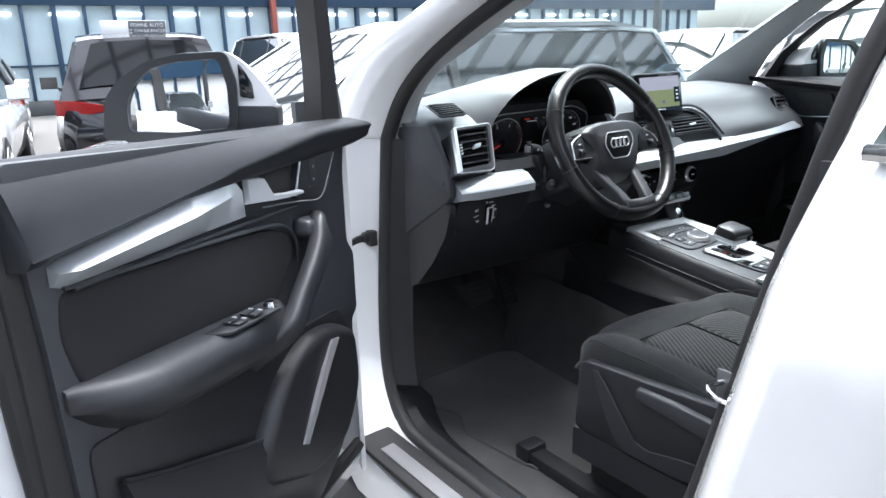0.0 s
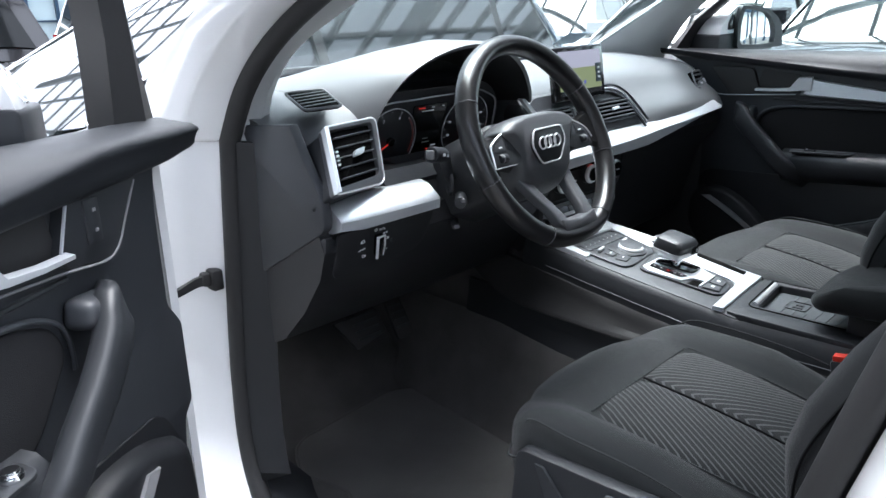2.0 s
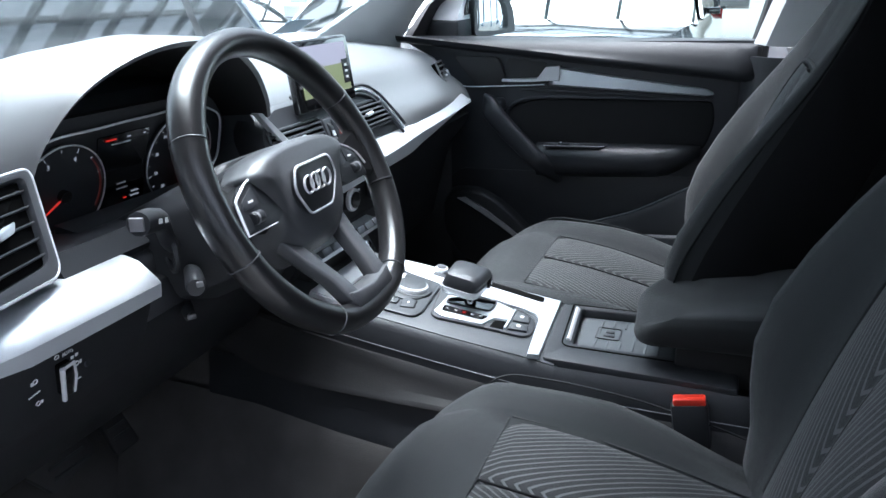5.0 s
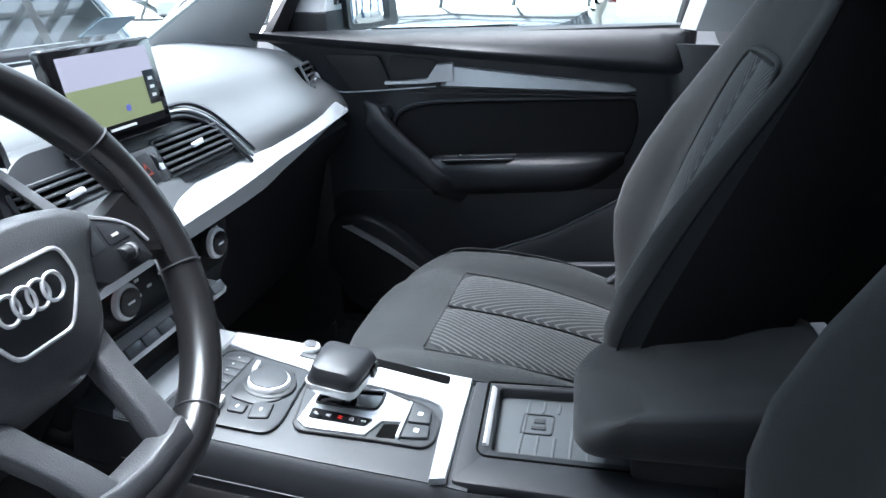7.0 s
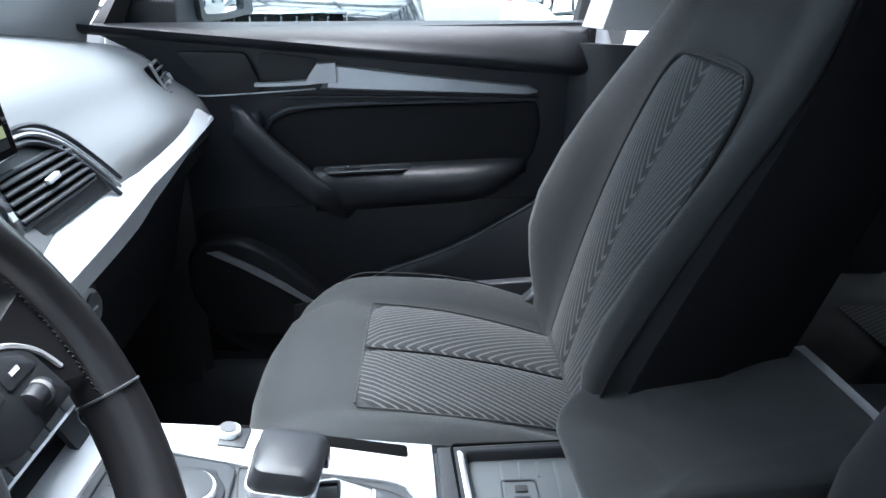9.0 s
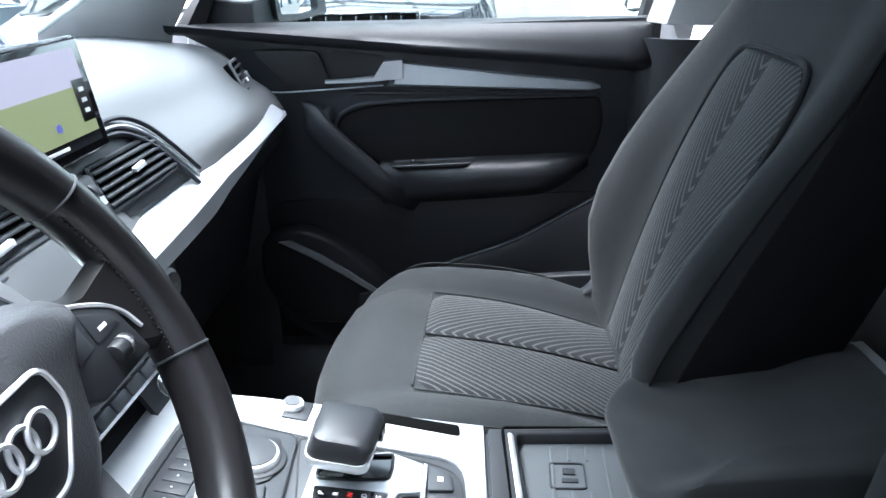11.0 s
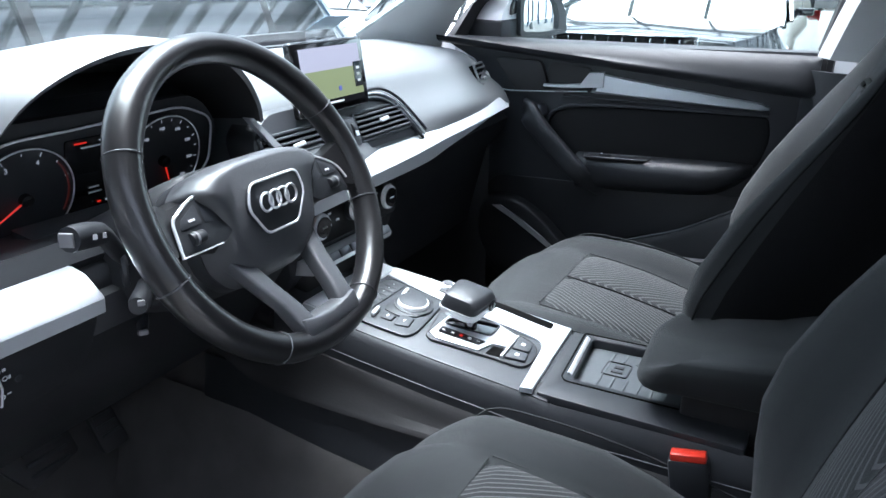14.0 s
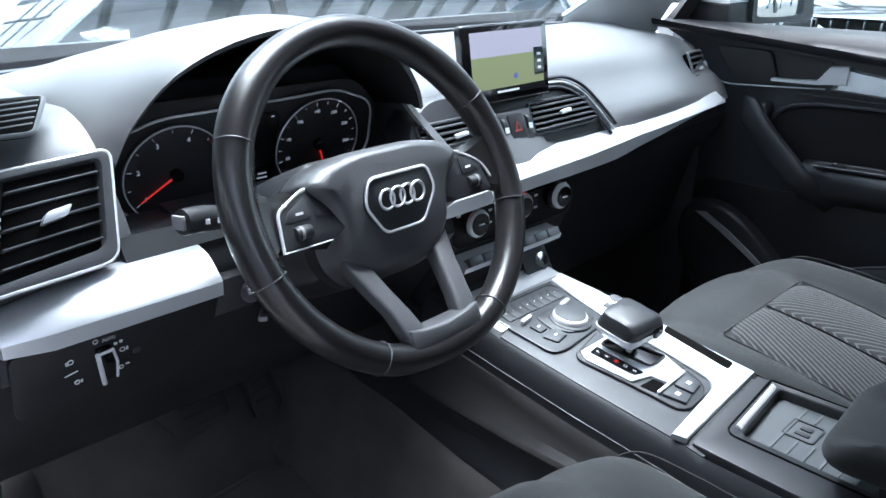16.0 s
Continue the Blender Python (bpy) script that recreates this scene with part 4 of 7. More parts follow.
# silver trim right across
rings = []
for i in range(37):
    x = -0.726 + 1.396 * i / 36
    b = bow(x) - (0.012 if x < -0.2 else 0.0)
    k = 1 + 0.18 * max(0, (-x - 0.2) / 0.5)
    if x > 0.15:
        k *= 1 - 0.50 * (x - 0.15) / 0.55
    e = 0.004 * (i == 0)
    low = 0.019 * k if x < -0.2 else 0.026 + 0.006 * min(1.0, max(0.0, x / 0.25)) - 0.028 * max(0.0, (x - 0.25) / 0.33) ** 1.1
    lift = 0.011 * max(0.0, (x - 0.15) / 0.43) ** 1.3
    b += 0.026 * min(1.0, max(0.0, (x + 0.18) / 0.5)) ** 1.3
    rings.append([(x, 0.632 + b, 1.062), (x, 0.606 + b, 1.064 - e), (x, 0.588 + b, 1.0595 - e), (x, 0.572 + b - 0.006 * k + e, 1.047 - 0.004 * k), (x, 0.569 + b - 0.006 * k + e, 1.044 - 0.005 * k), (x, 0.571 + b - 0.006 * k + e, 1.044 - low + e), (x, 0.590 + b, 1.040 - low), (x, 0.632 + b, 1.015)])
    rings[-1] = [(p, q, r + lift) for p, q, r in rings[-1]]
part("trim_strip", loft([g for g in rings if g[0][0] < -0.515] + [[Vector(p).lerp(Vector(q), 0.12) for p, q in zip(rings[5], rings[6])]]), SILVER, dash, "wide brushed silver trim strip")
part("trim_strip", loft([g for g in rings if g[0][0] > -0.25]), SILVER, dash, "wide brushed silver trim strip")
part("column_surround", loft([[(x, 0.68, 1.085), (x, 0.622 + bow(x), 1.074), (x, 0.600 + bow(x), 1.050), (x, 0.600 + bow(x), 1.010), (x, 0.625 + bow(x), 0.975), (x, 0.68, 0.965)] for x in (-0.524, -0.46, -0.38, -0.30, -0.235)]), DARK, dash, "dark surround of the steering column", 75)
rows = []
for i in range(29):
    x = -0.195 + 0.855 * i / 28
    b = bow(x) + 0.026 * min(1.0, max(0.0, (x + 0.18) / 0.5)) ** 1.3
    lift = 0.011 * max(0.0, (x - 0.15) / 0.43) ** 1.3
    h = 0.0125 if x < 0.20 else 0.0125 - 0.0105 * min(1.0, (x - 0.20) / 0.10)
    rows.append([(x, 0.614 + b, 1.0665 + lift), (x, 0.6015 + b, 1.0675 + lift), (x, 0.6025 + b, 1.069 + lift), (x, 0.606 + b + 0.3 * h, 1.068 + lift + h), (x, 0.622 + b, 1.068 + lift + h)])
part("vent_band", loft(rows), DULL, dash, "satin grey band under the vents")
part("trim_line", tube([Vector(r[2]) + Vector((0, -0.001, 0.0015)) for r in rows[13:]], 0.0018, 6), SILVER, dash, "thin silver line")

# side vent by the driver's door
O, TL, TR, BR = Vector((-0.740, 0.534, 1.084)), Vector((-0.700, 0.610, 1.160)), Vector((-0.594, 0.624, 1.162)), Vector((-0.614, 0.584, 1.078))
VN = (BR - O).cross(TL - O).normalized()


def vent_at(a, b, k):
    lo, hi = O.lerp(BR, a), TL.lerp(TR, a)
    return lo.lerp(hi, b) + VN * k


vent = part("side_vent", prism(rounded([(0.03, -0.01), (1.02, -0.08), (1.02, 1), (0.02, 1)], 0.08), lambda a, b, k: vent_at(a, b, k - 0.05), 0.048, 0.003), DARK, dash, "dark air vent with a silver surround")
outer, inner = rounded([(-0.02, -0.03), (1.04, -0.11), (1.05, 1.03), (0.0, 1.03)], [0.06, 0.16, 0.12, 0.06]), rounded([(0.05, 0.05), (0.95, 0.06), (0.96, 0.96), (0.06, 0.96)], [0.05, 0.12, 0.09, 0.05])
part("vent_surround", frame_of(outer, inner, lambda a, b, k: vent_at(a, b, k - 0.006), 0.014, 0.002), HUB, vent)
part("vent_frame", tube([vent_at(a, b, 0.007) for a, b in outer], 0.0018, 6, closed=True), SATIN, vent, "thin bright vent outline")
part("vent_edge", loft([[vent_at(-0.035, b, 0.004), vent_at(-0.030, b, 0.012), vent_at(0.035, b, 0.013), vent_at(0.045, b, 0.004)] for b in (-0.02, 0.25, 0.5, 0.75, 1.0)]), SATIN, vent, "bright silver vent edge")
# flat black sheet painted as the shade inside the vent
part("vent_mouth_shade", prism([(0.17, 0.08), (0.93, 0.08), (0.93, 0.94), (0.17, 0.94)], lambda a, b, k: vent_at(a, b, k), 0.0015), VOID, vent)
for i in range(5):
    b = 0.17 + 0.165 * i
    part("slat", prism([(0.17, b - 0.01), (0.93, b - 0.01), (0.93, b + 0.012), (0.17, b + 0.012)], lambda a, q, k: vent_at(a, q, k + 0.001), 0.006, 0.0008), HUB, vent)
part("slat_tab", prism(rounded([(0.42, 0.44), (0.62, 0.46), (0.66, 0.56), (0.46, 0.54)], 0.03), lambda a, b, k: vent_at(a, b, k + 0.008), 0.006, 0.0015), SILVER, vent)
part("vent_wheel", prism([(0.07, 0.34), (0.13, 0.34), (0.13, 0.62), (0.07, 0.62)], lambda a, b, k: vent_at(a, b, k), 0.012, 0.002), DARK, vent, "ridged vent wheel")
part("wheel_marks", merge(*[prism([(0.075, b), (0.125, b), (0.125, b + 0.03), (0.075, b + 0.03)], lambda a, q, k: vent_at(a, q, k + 0.0115), 0.0015) for b in (0.36, 0.43, 0.50, 0.57)]), INK, vent)

# demister grille on the top by the pillar
g = [Vector((-0.672, 0.735, 1.205)), Vector((-0.610, 0.720, 1.206)), Vector((-0.648, 0.625, 1.192)), Vector((-0.704, 0.640, 1.190))]


def grille_at(a, b, k):
    return g[3].lerp(g[2], a).lerp(g[0].lerp(g[1], a), b) + Vector((0, -0.15, 0.98)) * k


# black base plate stands in for the shade between the slats
gr = part("demister_grille", prism(rounded([(0, 0), (1, 0), (1, 1), (0, 1)], 0.12), lambda a, b, k: grille_at(a, b, k - 0.004), 0.006, 0.001), VOID, dash, "black slotted demister grille")
part("grille_rim", tube([grille_at(a, b, 0.001) for a, b in rounded([(-0.03, -0.03), (1.03, -0.03), (1.03, 1.03), (-0.03, 1.03)], 0.12)], 0.0025, 6, closed=True), SOFT, gr)
for i in range(5):
    b = 0.10 + 0.17 * i
    part("slat", prism([(0.03, b), (0.97, b + 0.10), (0.97, b + 0.135), (0.03, b + 0.035)], lambda p, q, k: grille_at(p, q, k), 0.003, 0.0005), SOFT, gr)

# passenger side vent
PV = [Vector(q) for q in ((0.616, 0.668, 1.078), (0.735, 0.702, 1.070), (0.728, 0.733, 1.143), (0.634, 0.710, 1.146))]
PN = (PV[1] - PV[0]).cross(PV[3] - PV[0]).normalized()


def pvent(a, b, k):
    return PV[0].lerp(PV[1], a).lerp(PV[3].lerp(PV[2], a), b) + PN * (k + 0.012)


# solid black block, its colour standing in for shade behind the slats
rv = part("side_vent", prism(rounded([(0, 0), (1, 0), (1, 1), (0, 1)], 0.06), lambda a, b, k: pvent(a, b, k - 0.03), 0.030, 0.002), VOID, dash, "dark air vent beside the passenger door")
part("vent_frame", tube([pvent(a, b, 0.0) for a, b in rounded([(0, 0), (1, 0), (1, 1), (0, 1)], 0.06)], 0.003, 6, closed=True), SOFT, rv)
for i in range(5):
    b = 0.16 + 0.165 * i
    part("slat", prism([(0.04, b), (0.94, b), (0.94, b + 0.05), (0.04, b + 0.05)], lambda p, q, k: pvent(p, q, k), 0.006, 0.001), HUB, rv)
part("slat_tab", prism(rounded([(0.34, 0.46), (0.52, 0.48), (0.52, 0.55), (0.34, 0.53)], 0.02), lambda p, q, k: pvent(p, q, k + 0.005), 0.005, 0.001), SATIN, rv)
part("vent_wheel", prism([(0.84, 0.40), (0.90, 0.40), (0.90, 0.66), (0.84, 0.66)], lambda p, q, k: pvent(p, q, k), 0.010, 0.002), SATIN, rv)

# middle vents in their arched surround
panel_out = rounded([(-0.205, 1.070), (-0.205, 1.125), (-0.155, 1.156), (0.140, 1.158), (0.205, 1.135), (0.262, 1.068)], [0.01, 0.02, 0.02, 0.05, 0.05, 0.005])


def cen(a, b, k):
    return Vector((a, 0.612 + bow(a) + 0.42 * (b - 1.07) - k, b))


mid = part("centre_vents", prism(panel_out, lambda a, b, k: cen(a, b, k - 0.05), 0.052, 0.002), DARK, dash, "dark centre vent panel")
for off, r, mat in ((0.0, 0.0030, PANEL), (-0.010, 0.0025, SILVER), (-0.019, 0.0030, PANEL)):
    pts = [(0.085, 1.160), (0.150, 1.158), (0.195, 1.140), (0.228, 1.110), (0.262, 1.070)]
    part("arch_line", tube(spline([cen(a + off * 1.1, b + off * 0.7, 0.006) for a, b in pts], 6), r, 6), mat, mid)
for x0, x1 in ((-0.190, -0.040), (0.045, 0.212)):
    quad = [(x0, 1.084), (x1, 1.084), (x1 - (0.022 if x1 > 0.1 else 0), 1.128), (x0, 1.128)]
    # black sheet in place of the shaded vent opening
    part("vent_mouth_shade", prism(quad, lambda a, b, k: cen(a, b, k + 0.001), 0.0025), VOID, mid)
    part("vent_frame", tube([cen(a, b, 0.004) for a, b in rounded(quad, 0.004)], 0.0028, 6, closed=True), PANEL, mid)
    for i in range(5):
        z = 1.0900 + 0.0081 * i
        w = (0.0088 * i / 0.048) * (0.022 if x1 > 0.1 else 0)
        part("slat", prism([(x0 + 0.002, z - 0.0013), (x1 - 0.002 - w, z - 0.0013), (x1 - 0.002 - w, z + 0.0017), (x0 + 0.002, z + 0.0017)], lambda a, b, k: cen(a, b, k + 0.002), 0.007, 0.001), PANEL, mid)
    part("slat_tab", prism(rounded([((x0 + x1) / 2 - 0.014, 1.106), ((x0 + x1) / 2 + 0.012, 1.108), ((x0 + x1) / 2 + 0.012, 1.113), ((x0 + x1) / 2 - 0.014, 1.111)], 0.001), lambda a, b, k: cen(a, b, k + 0.008), 0.005, 0.001), SILVER, mid)
DULLRED = material("dull_red_print", (0.20, 0.03, 0.02), 0.5, var=0.05, bump=0)
hz = part("hazard_block", prism(rounded([(-0.036, 1.082), (0.041, 1.082), (0.041, 1.125), (-0.036, 1.125)], 0.004), lambda a, b, k: cen(a, b, k), 0.009, 0.002), HUB, mid, "dark grey key block")
part("hazard_key", prism(rounded([(-0.014, 1.086), (0.019, 1.086), (0.019, 1.121), (-0.014, 1.121)], 0.003), lambda a, b, k: cen(a, b, k + 0.008), 0.004, 0.001), DARK, hz, "hazard warning key")
part("hazard_mark", frame_of([(-0.006, 1.097), (0.011, 1.097), (0.0025, 1.112)], [(-0.003, 1.099), (0.008, 1.099), (0.0025, 1.108)], lambda a, b, k: cen(a, b, k + 0.012), 0.0008), DULLRED, hz, "dull red warning triangle")
for x in (-0.025, 0.030):
    part("vent_wheel", moved(disc((0, 0, 0), 0.014, 0.009, "x", 20, 0.001), Matrix.Translation(cen(x, 1.104, 0.0))), DARK, hz)
    part("wheel_mark", prism([(x - 0.004, 1.098), (x + 0.004, 1.098), (x + 0.004, 1.110), (x - 0.004, 1.110)], lambda a, b, k: cen(a, b, k + 0.0125), 0.002), SILVER, hz)
part("bright_blade", loft([[cen(a - 1.4 * w, b, 0.014), cen(a + 1.4 * w, b, 0.018), cen(a + w, b, 0.002), cen(a - w, b, 0.002)] for a, b, w in ((-0.200, 1.160, 0.002), (-0.175, 1.125, 0.004), (-0.148, 1.088, 0.0045), (-0.132, 1.066, 0.002))]), SATIN, mid, "slim satin metal blade")

# driver's lower panel with the light switch, and the glovebox
def low_ring(x, driver):
    b = bow(x)
    if driver:
        k = max(0.0, (x + 0.45) / 0.3)
        pr = [(0.632, 1.035), (0.588, 1.022), (0.576, 0.99), (0.592 + 0.02 * k, 0.945), (0.64 + 0.02 * k, 0.88), (0.705, 0.815), (0.735, 0.80), (0.90, 0.82), (0.90, 1.035)]
    else:
        pr = [(0.632, 1.035), (0.612, 1.020), (0.625, 0.99), (0.668, 0.94), (0.69, 0.86), (0.72, 0.74), (0.78, 0.70), (0.95, 0.72), (0.95, 1.035)]
    return [(x, y + b, z) for y, z in pr]


knee = part("knee_panel", loft([low_ring(x, True) for x in (-0.744, -0.70, -0.62, -0.54, -0.46, -0.36, -0.26, -0.17)]), KNEE, dash, "dark plastic panel under the wheel")
part("glovebox", loft([low_ring(x, False) for x in (0.155, 0.25, 0.40, 0.55, 0.68, 0.72)]), KNEE, dash, "black glovebox")
CAP = rounded([(0.622, 1.175), (0.591, 1.124), (0.556, 1.075), (0.552, 1.028), (0.600, 1.000), (0.745, 0.917), (0.775, 0.912), (0.80, 1.16)], [0.004, 0.02, 0.02, 0.015, 0.05, 0.02, 0.01, 0.004])
part("end_cap", prism(CAP, lambda a, b, k: (-0.730 - k, a, b), 0.017, 0.007), PANEL, dash, "dark end cover of the dashboard")
part("end_skirt", prism(rounded([(0.557, 1.018), (0.560, 0.990), (0.610, 0.935), (0.690, 0.872), (0.728, 0.805), (0.772, 0.796), (0.775, 0.905), (0.745, 0.909), (0.600, 0.992)], 0.008), lambda a, b, k: (-0.730 - k, a, b), 0.013, 0.004), DARK, dash, "dark lower end cover of the dashboard")


def sw(a, b, k):
    """On the sloping lower panel: a across, b down from the trim."""
    return Vector((a, 0.578 + bow(a) + 0.28 * b - 0.96 * k, 0.995 - 0.96 * b - 0.28 * k))


lp = part("light_switch_panel", prism(rounded([(-0.722, -0.025), (-0.725, 0.055), (-0.66, 0.062), (-0.535, 0.040), (-0.525, -0.025)], [0.01, 0.02, 0.03, 0.04, 0.01]), lambda a, b, k: sw(a, b, k - 0.002), 0.006, 0.002), KNEE, knee, "dark light switch panel")
part("switch_dial", merge(prism(rounded([(-0.652, -0.008), (-0.636, -0.008), (-0.633, 0.030), (-0.647, 0.030)], 0.004), lambda a, b, k: sw(a, b, k + 0.003), 0.010, 0.002)), GLOSS, lp)
part("dial_grip", merge(tube([sw(a, b, 0.014) for a, b in ((-0.652, -0.008), (-0.6475, 0.031))], 0.0024, 8), tube([sw(a, b, 0.013) for a, b in ((-0.638, -0.009), (-0.634, 0.008), (-0.635, 0.028))], 0.0014, 6), tube([sw(a, b, 0.014) for a, b in ((-0.652, -0.007), (-0.638, -0.009))], 0.0016, 6)), SATIN, lp, "chrome grip of the light switch")


def ring_mark(a, b, r):
    return tube([sw(a + r * math.cos(q), b + r * math.sin(q), 0.0048) for q in [j * math.pi / 6 for j in range(12)]], 0.0006, 5, closed=True)


def bar_mark(a, b, w, h, slope=0.0):
    return prism([(a - w / 2, b - h / 2 - slope), (a + w / 2, b - h / 2 + slope), (a + w / 2, b + h / 2 + slope), (a - w / 2, b + h / 2 - slope)], lambda p, q, k: sw(p, q, k + 0.0044), 0.0008)


for marks in ([ring_mark(-0.650, -0.016, 0.0022)], [ring_mark(-0.626, 0.004, 0.0024), bar_mark(-0.6215, 0.004, 0.002, 0.004)], [bar_mark(-0.632, -0.006, 0.003, 0.003), bar_mark(-0.627, -0.007, 0.003, 0.003)], [ring_mark(-0.628, 0.026, 0.002), bar_mark(-0.622, 0.024, 0.004, 0.0012)],
              [ring_mark(-0.673, -0.001, 0.0024), bar_mark(-0.676, 0.000, 0.003, 0.004)], [ring_mark(-0.669, 0.026, 0.0022), bar_mark(-0.665, 0.026, 0.002, 0.003)], [bar_mark(-0.6735, 0.0135, 0.012, 0.0012, -0.0015)]):
    part("symbol", merge(*marks), INK, lp)
part("blank_stud", moved(disc((0, 0, 0), 0.004, 0.003, "y", 16, 0.001), Matrix.Translation(sw(-0.612, 0.012, 0.004))), DARK, lp)
part("panel_line", tube(spline([sw(a, b, 0.003) for a, b in ((-0.588, -0.020), (-0.589, 0.010), (-0.597, 0.028), (-0.611, 0.037))], 5), 0.0006, 5), DULL, lp)
lettering("dial_word", "AUTO", 0.0045, Matrix.Translation(sw(-0.638, -0.015, 0.0052)) @ pose(0, 0, 0, 74, 0, 2), INK, lp)

# touch screen
SC = pose(-0.004, 0.640, 1.196, -8, 0, 2)
tab = part("map_screen", moved(box((0, 0, 0), (0.192, 0.016, 0.112), 0.005, 3), SC), GLOSS, dash, "upright screen showing a green map")
def on_screen(x0, x1, z0, z1, d, mat, name, label=""):
    return part(name, moved(box(((x0 + x1) / 2, -0.0085 - d, (z0 + z1) / 2), (x1 - x0, 0.001, z1 - z0)), SC), mat, tab, label)
on_screen(-0.080, 0.080, 0.010, 0.045, 0, glowing("map_sky", (0.62, 0.61, 0.74), 0.085), "map_sky", "pale lilac sky on the map")
on_screen(-0.080, 0.080, -0.035, 0.010, 0, glowing("map_land", (0.34, 0.39, 0.19), 0.085), "map_land", "olive green land on the map")
on_screen(0.058, 0.080, -0.024, 0.016, 0.0008, GLOSS, "map_menu")
on_screen(-0.080, 0.080, -0.045, -0.035, 0.0004, GLOSS, "map_footer")
for z in (0.006, -0.004, -0.014):
    on_screen(0.065, 0.073, z - 0.002, z + 0.002, 0.0016, INK, "menu_symbol")
on_screen(-0.030, 0.018, -0.042, -0.039, 0.0012, INK, "footer_text")
part("map_marker", moved(disc((0.012, -0.0105, -0.021), 0.004, 0.0012, "y", 20), SC), glowing("marker", (0.12, 0.14, 0.5), 0.1), tab, "small blue position marker")
part("screen_foot", box((-0.004, 0.665, 1.150), (0.10, 0.04, 0.03), 0.01), DARK, tab)

# climate unit and key row on the centre stack
stack = part("centre_fascia", bevelled(loft([[(x * w, y, z) for x in (-1, -0.9, -0.3, 0.3, 0.9, 1)] + [(w, 0.85, z), (-w, 0.85, z)] for w, y, z in ((0.150, 0.632, 1.035), (0.155, 0.622, 1.02), (0.152, 0.622, 0.935), (0.140, 0.630, 0.90), (0.13, 0.66, 0.86), (0.13, 0.70, 0.80))]), 0.004), DARK, dash, "black centre stack")
BLACKPANEL = material("black_control_panel", (0.006, 0.006, 0.007), 0.4, var=0.1, bump=0, spec=0.2)
BRIGHT = material("bright_knob_metal", (0.90, 0.91, 0.92), 0.22, metal=0.25, var=0.02, bump=0)
cu = part("climate_unit", prism(rounded([(-0.135, 0.937), (-0.142, 1.014), (0.150, 1.014), (0.142, 0.937)], [0.02, 0.006, 0.006, 0.02]), lambda a, b, k: (a + 0.003, 0.622 - k, b), 0.008, 0.002), BLACKPANEL, stack, "black climate control panel")
part("climate_edge", tube([(a + 0.003, 0.615, b) for a, b in rounded([(-0.136, 0.936), (-0.143, 1.015), (0.151, 1.015), (0.143, 0.936)], [0.02, 0.006, 0.006, 0.02])], 0.002, 6, closed=True), DARK, cu)
for x in (-0.094, 0.102):
    part("knob_skirt", disc((x, 0.609, 0.976), 0.0225, 0.012, "y", 36, 0.002), DARK, cu)
    k = part("climate_knob", disc((x, 0.601, 0.976), 0.0220, 0.010, "y", 36, 0.004), BRIGHT, cu, "chrome temperature knob")
    part("knob_face", disc((x, 0.5950, 0.976), 0.0168, 0.003, "y", 32), GLOSS, cu)
    part("knob_mark", box((x, 0.5930, 0.976), (0.012, 0.0006, 0.0025)), INK, cu)
part("knob_skirt", disc((0.006, 0.609, 0.980), 0.0215, 0.012, "y", 36, 0.002), DARK, cu)
k = part("fan_knob", disc((0.006, 0.601, 0.980), 0.0210, 0.010, "y", 36, 0.004), BRIGHT, cu, "chrome knob with a red ring")
part("knob_light", tube([(0.006 + 0.0205 * math.cos(i * 0.26), 0.6035, 0.980 + 0.0205 * math.sin(i * 0.26)) for i in range(4, 9)], 0.0014, 6), REDGLOW, cu, "red light arc")
part("knob_face", disc((0.006, 0.5950, 0.980), 0.0145, 0.003, "y", 32), GLOSS, cu)
# the slot's shade is painted as a black bar
part("climate_slot", box((0.02, 0.6125, 1.000), (0.15, 0.006, 0.012), 0.003), VOID, cu)
for x, z, w in ((-0.055, 0.985, 0.008), (-0.055, 0.965, 0.008), (0.052, 0.985, 0.008), (0.052, 0.965, 0.008), (-0.034, 0.970, 0.008), (0.126, 0.990, 0.008), (0.128, 0.968, 0.012), (-0.122, 0.990, 0.008)):
    part("symbol", box((x, 0.6132, z), (w, 0.0008, 0.0035)), INK, cu)
part("heat_light", box((-0.122, 0.6132, 1.001), (0.018, 0.001, 0.003)), REDGLOW, cu)
KEYGREY = material("satin_grey_keys", (0.13, 0.14, 0.15), 0.3, metal=0.2, var=0.04, bump=0)
keys = part("key_strip", loft([[(x, 0.632, 0.926), (x, 0.600, 0.921), (x, 0.592, 0.914), (x, 0.594, 0.906), (x, 0.632, 0.900)] for x in (-0.128, -0.120, 0.088, 0.096)]), SATIN, stack, "satin silver strip of keys")
for i in range(7):
    part("key", box((-0.106 + 0.030 * i, 0.5975, 0.919), (0.028, 0.018, 0.014), 0.002, rot=(-32, 0, 0)), KEYGREY, keys)
part("storage_bay", box((-0.008, 0.66, 0.868), (0.19, 0.06, 0.055), 0.006), RUBBER, stack, "dark open storage bay")

# ---- steering wheel ----
WH = pose(-0.384, 0.443, 1.123, 0, 0, 2.5) @ pose(0, 0, 0, -26.8, 0, 0)
wheel = thing("steering_wheel", "black leather steering wheel with a grey hub and ringed badge", "steering wheel", (-0.384, 0.47, 1.11))


def wadd(name, bm, mat, parent=wheel, label=""):
    return part(name, moved(bm, WH), mat, parent, label)


def spline_2d(pts):
    return [(q.x, q.y) for q in spline([(a, b, 0) for a, b in pts], 5)]


def wat(y0=0.0):
    return lambda a, b, k: (a, y0 - k, b)


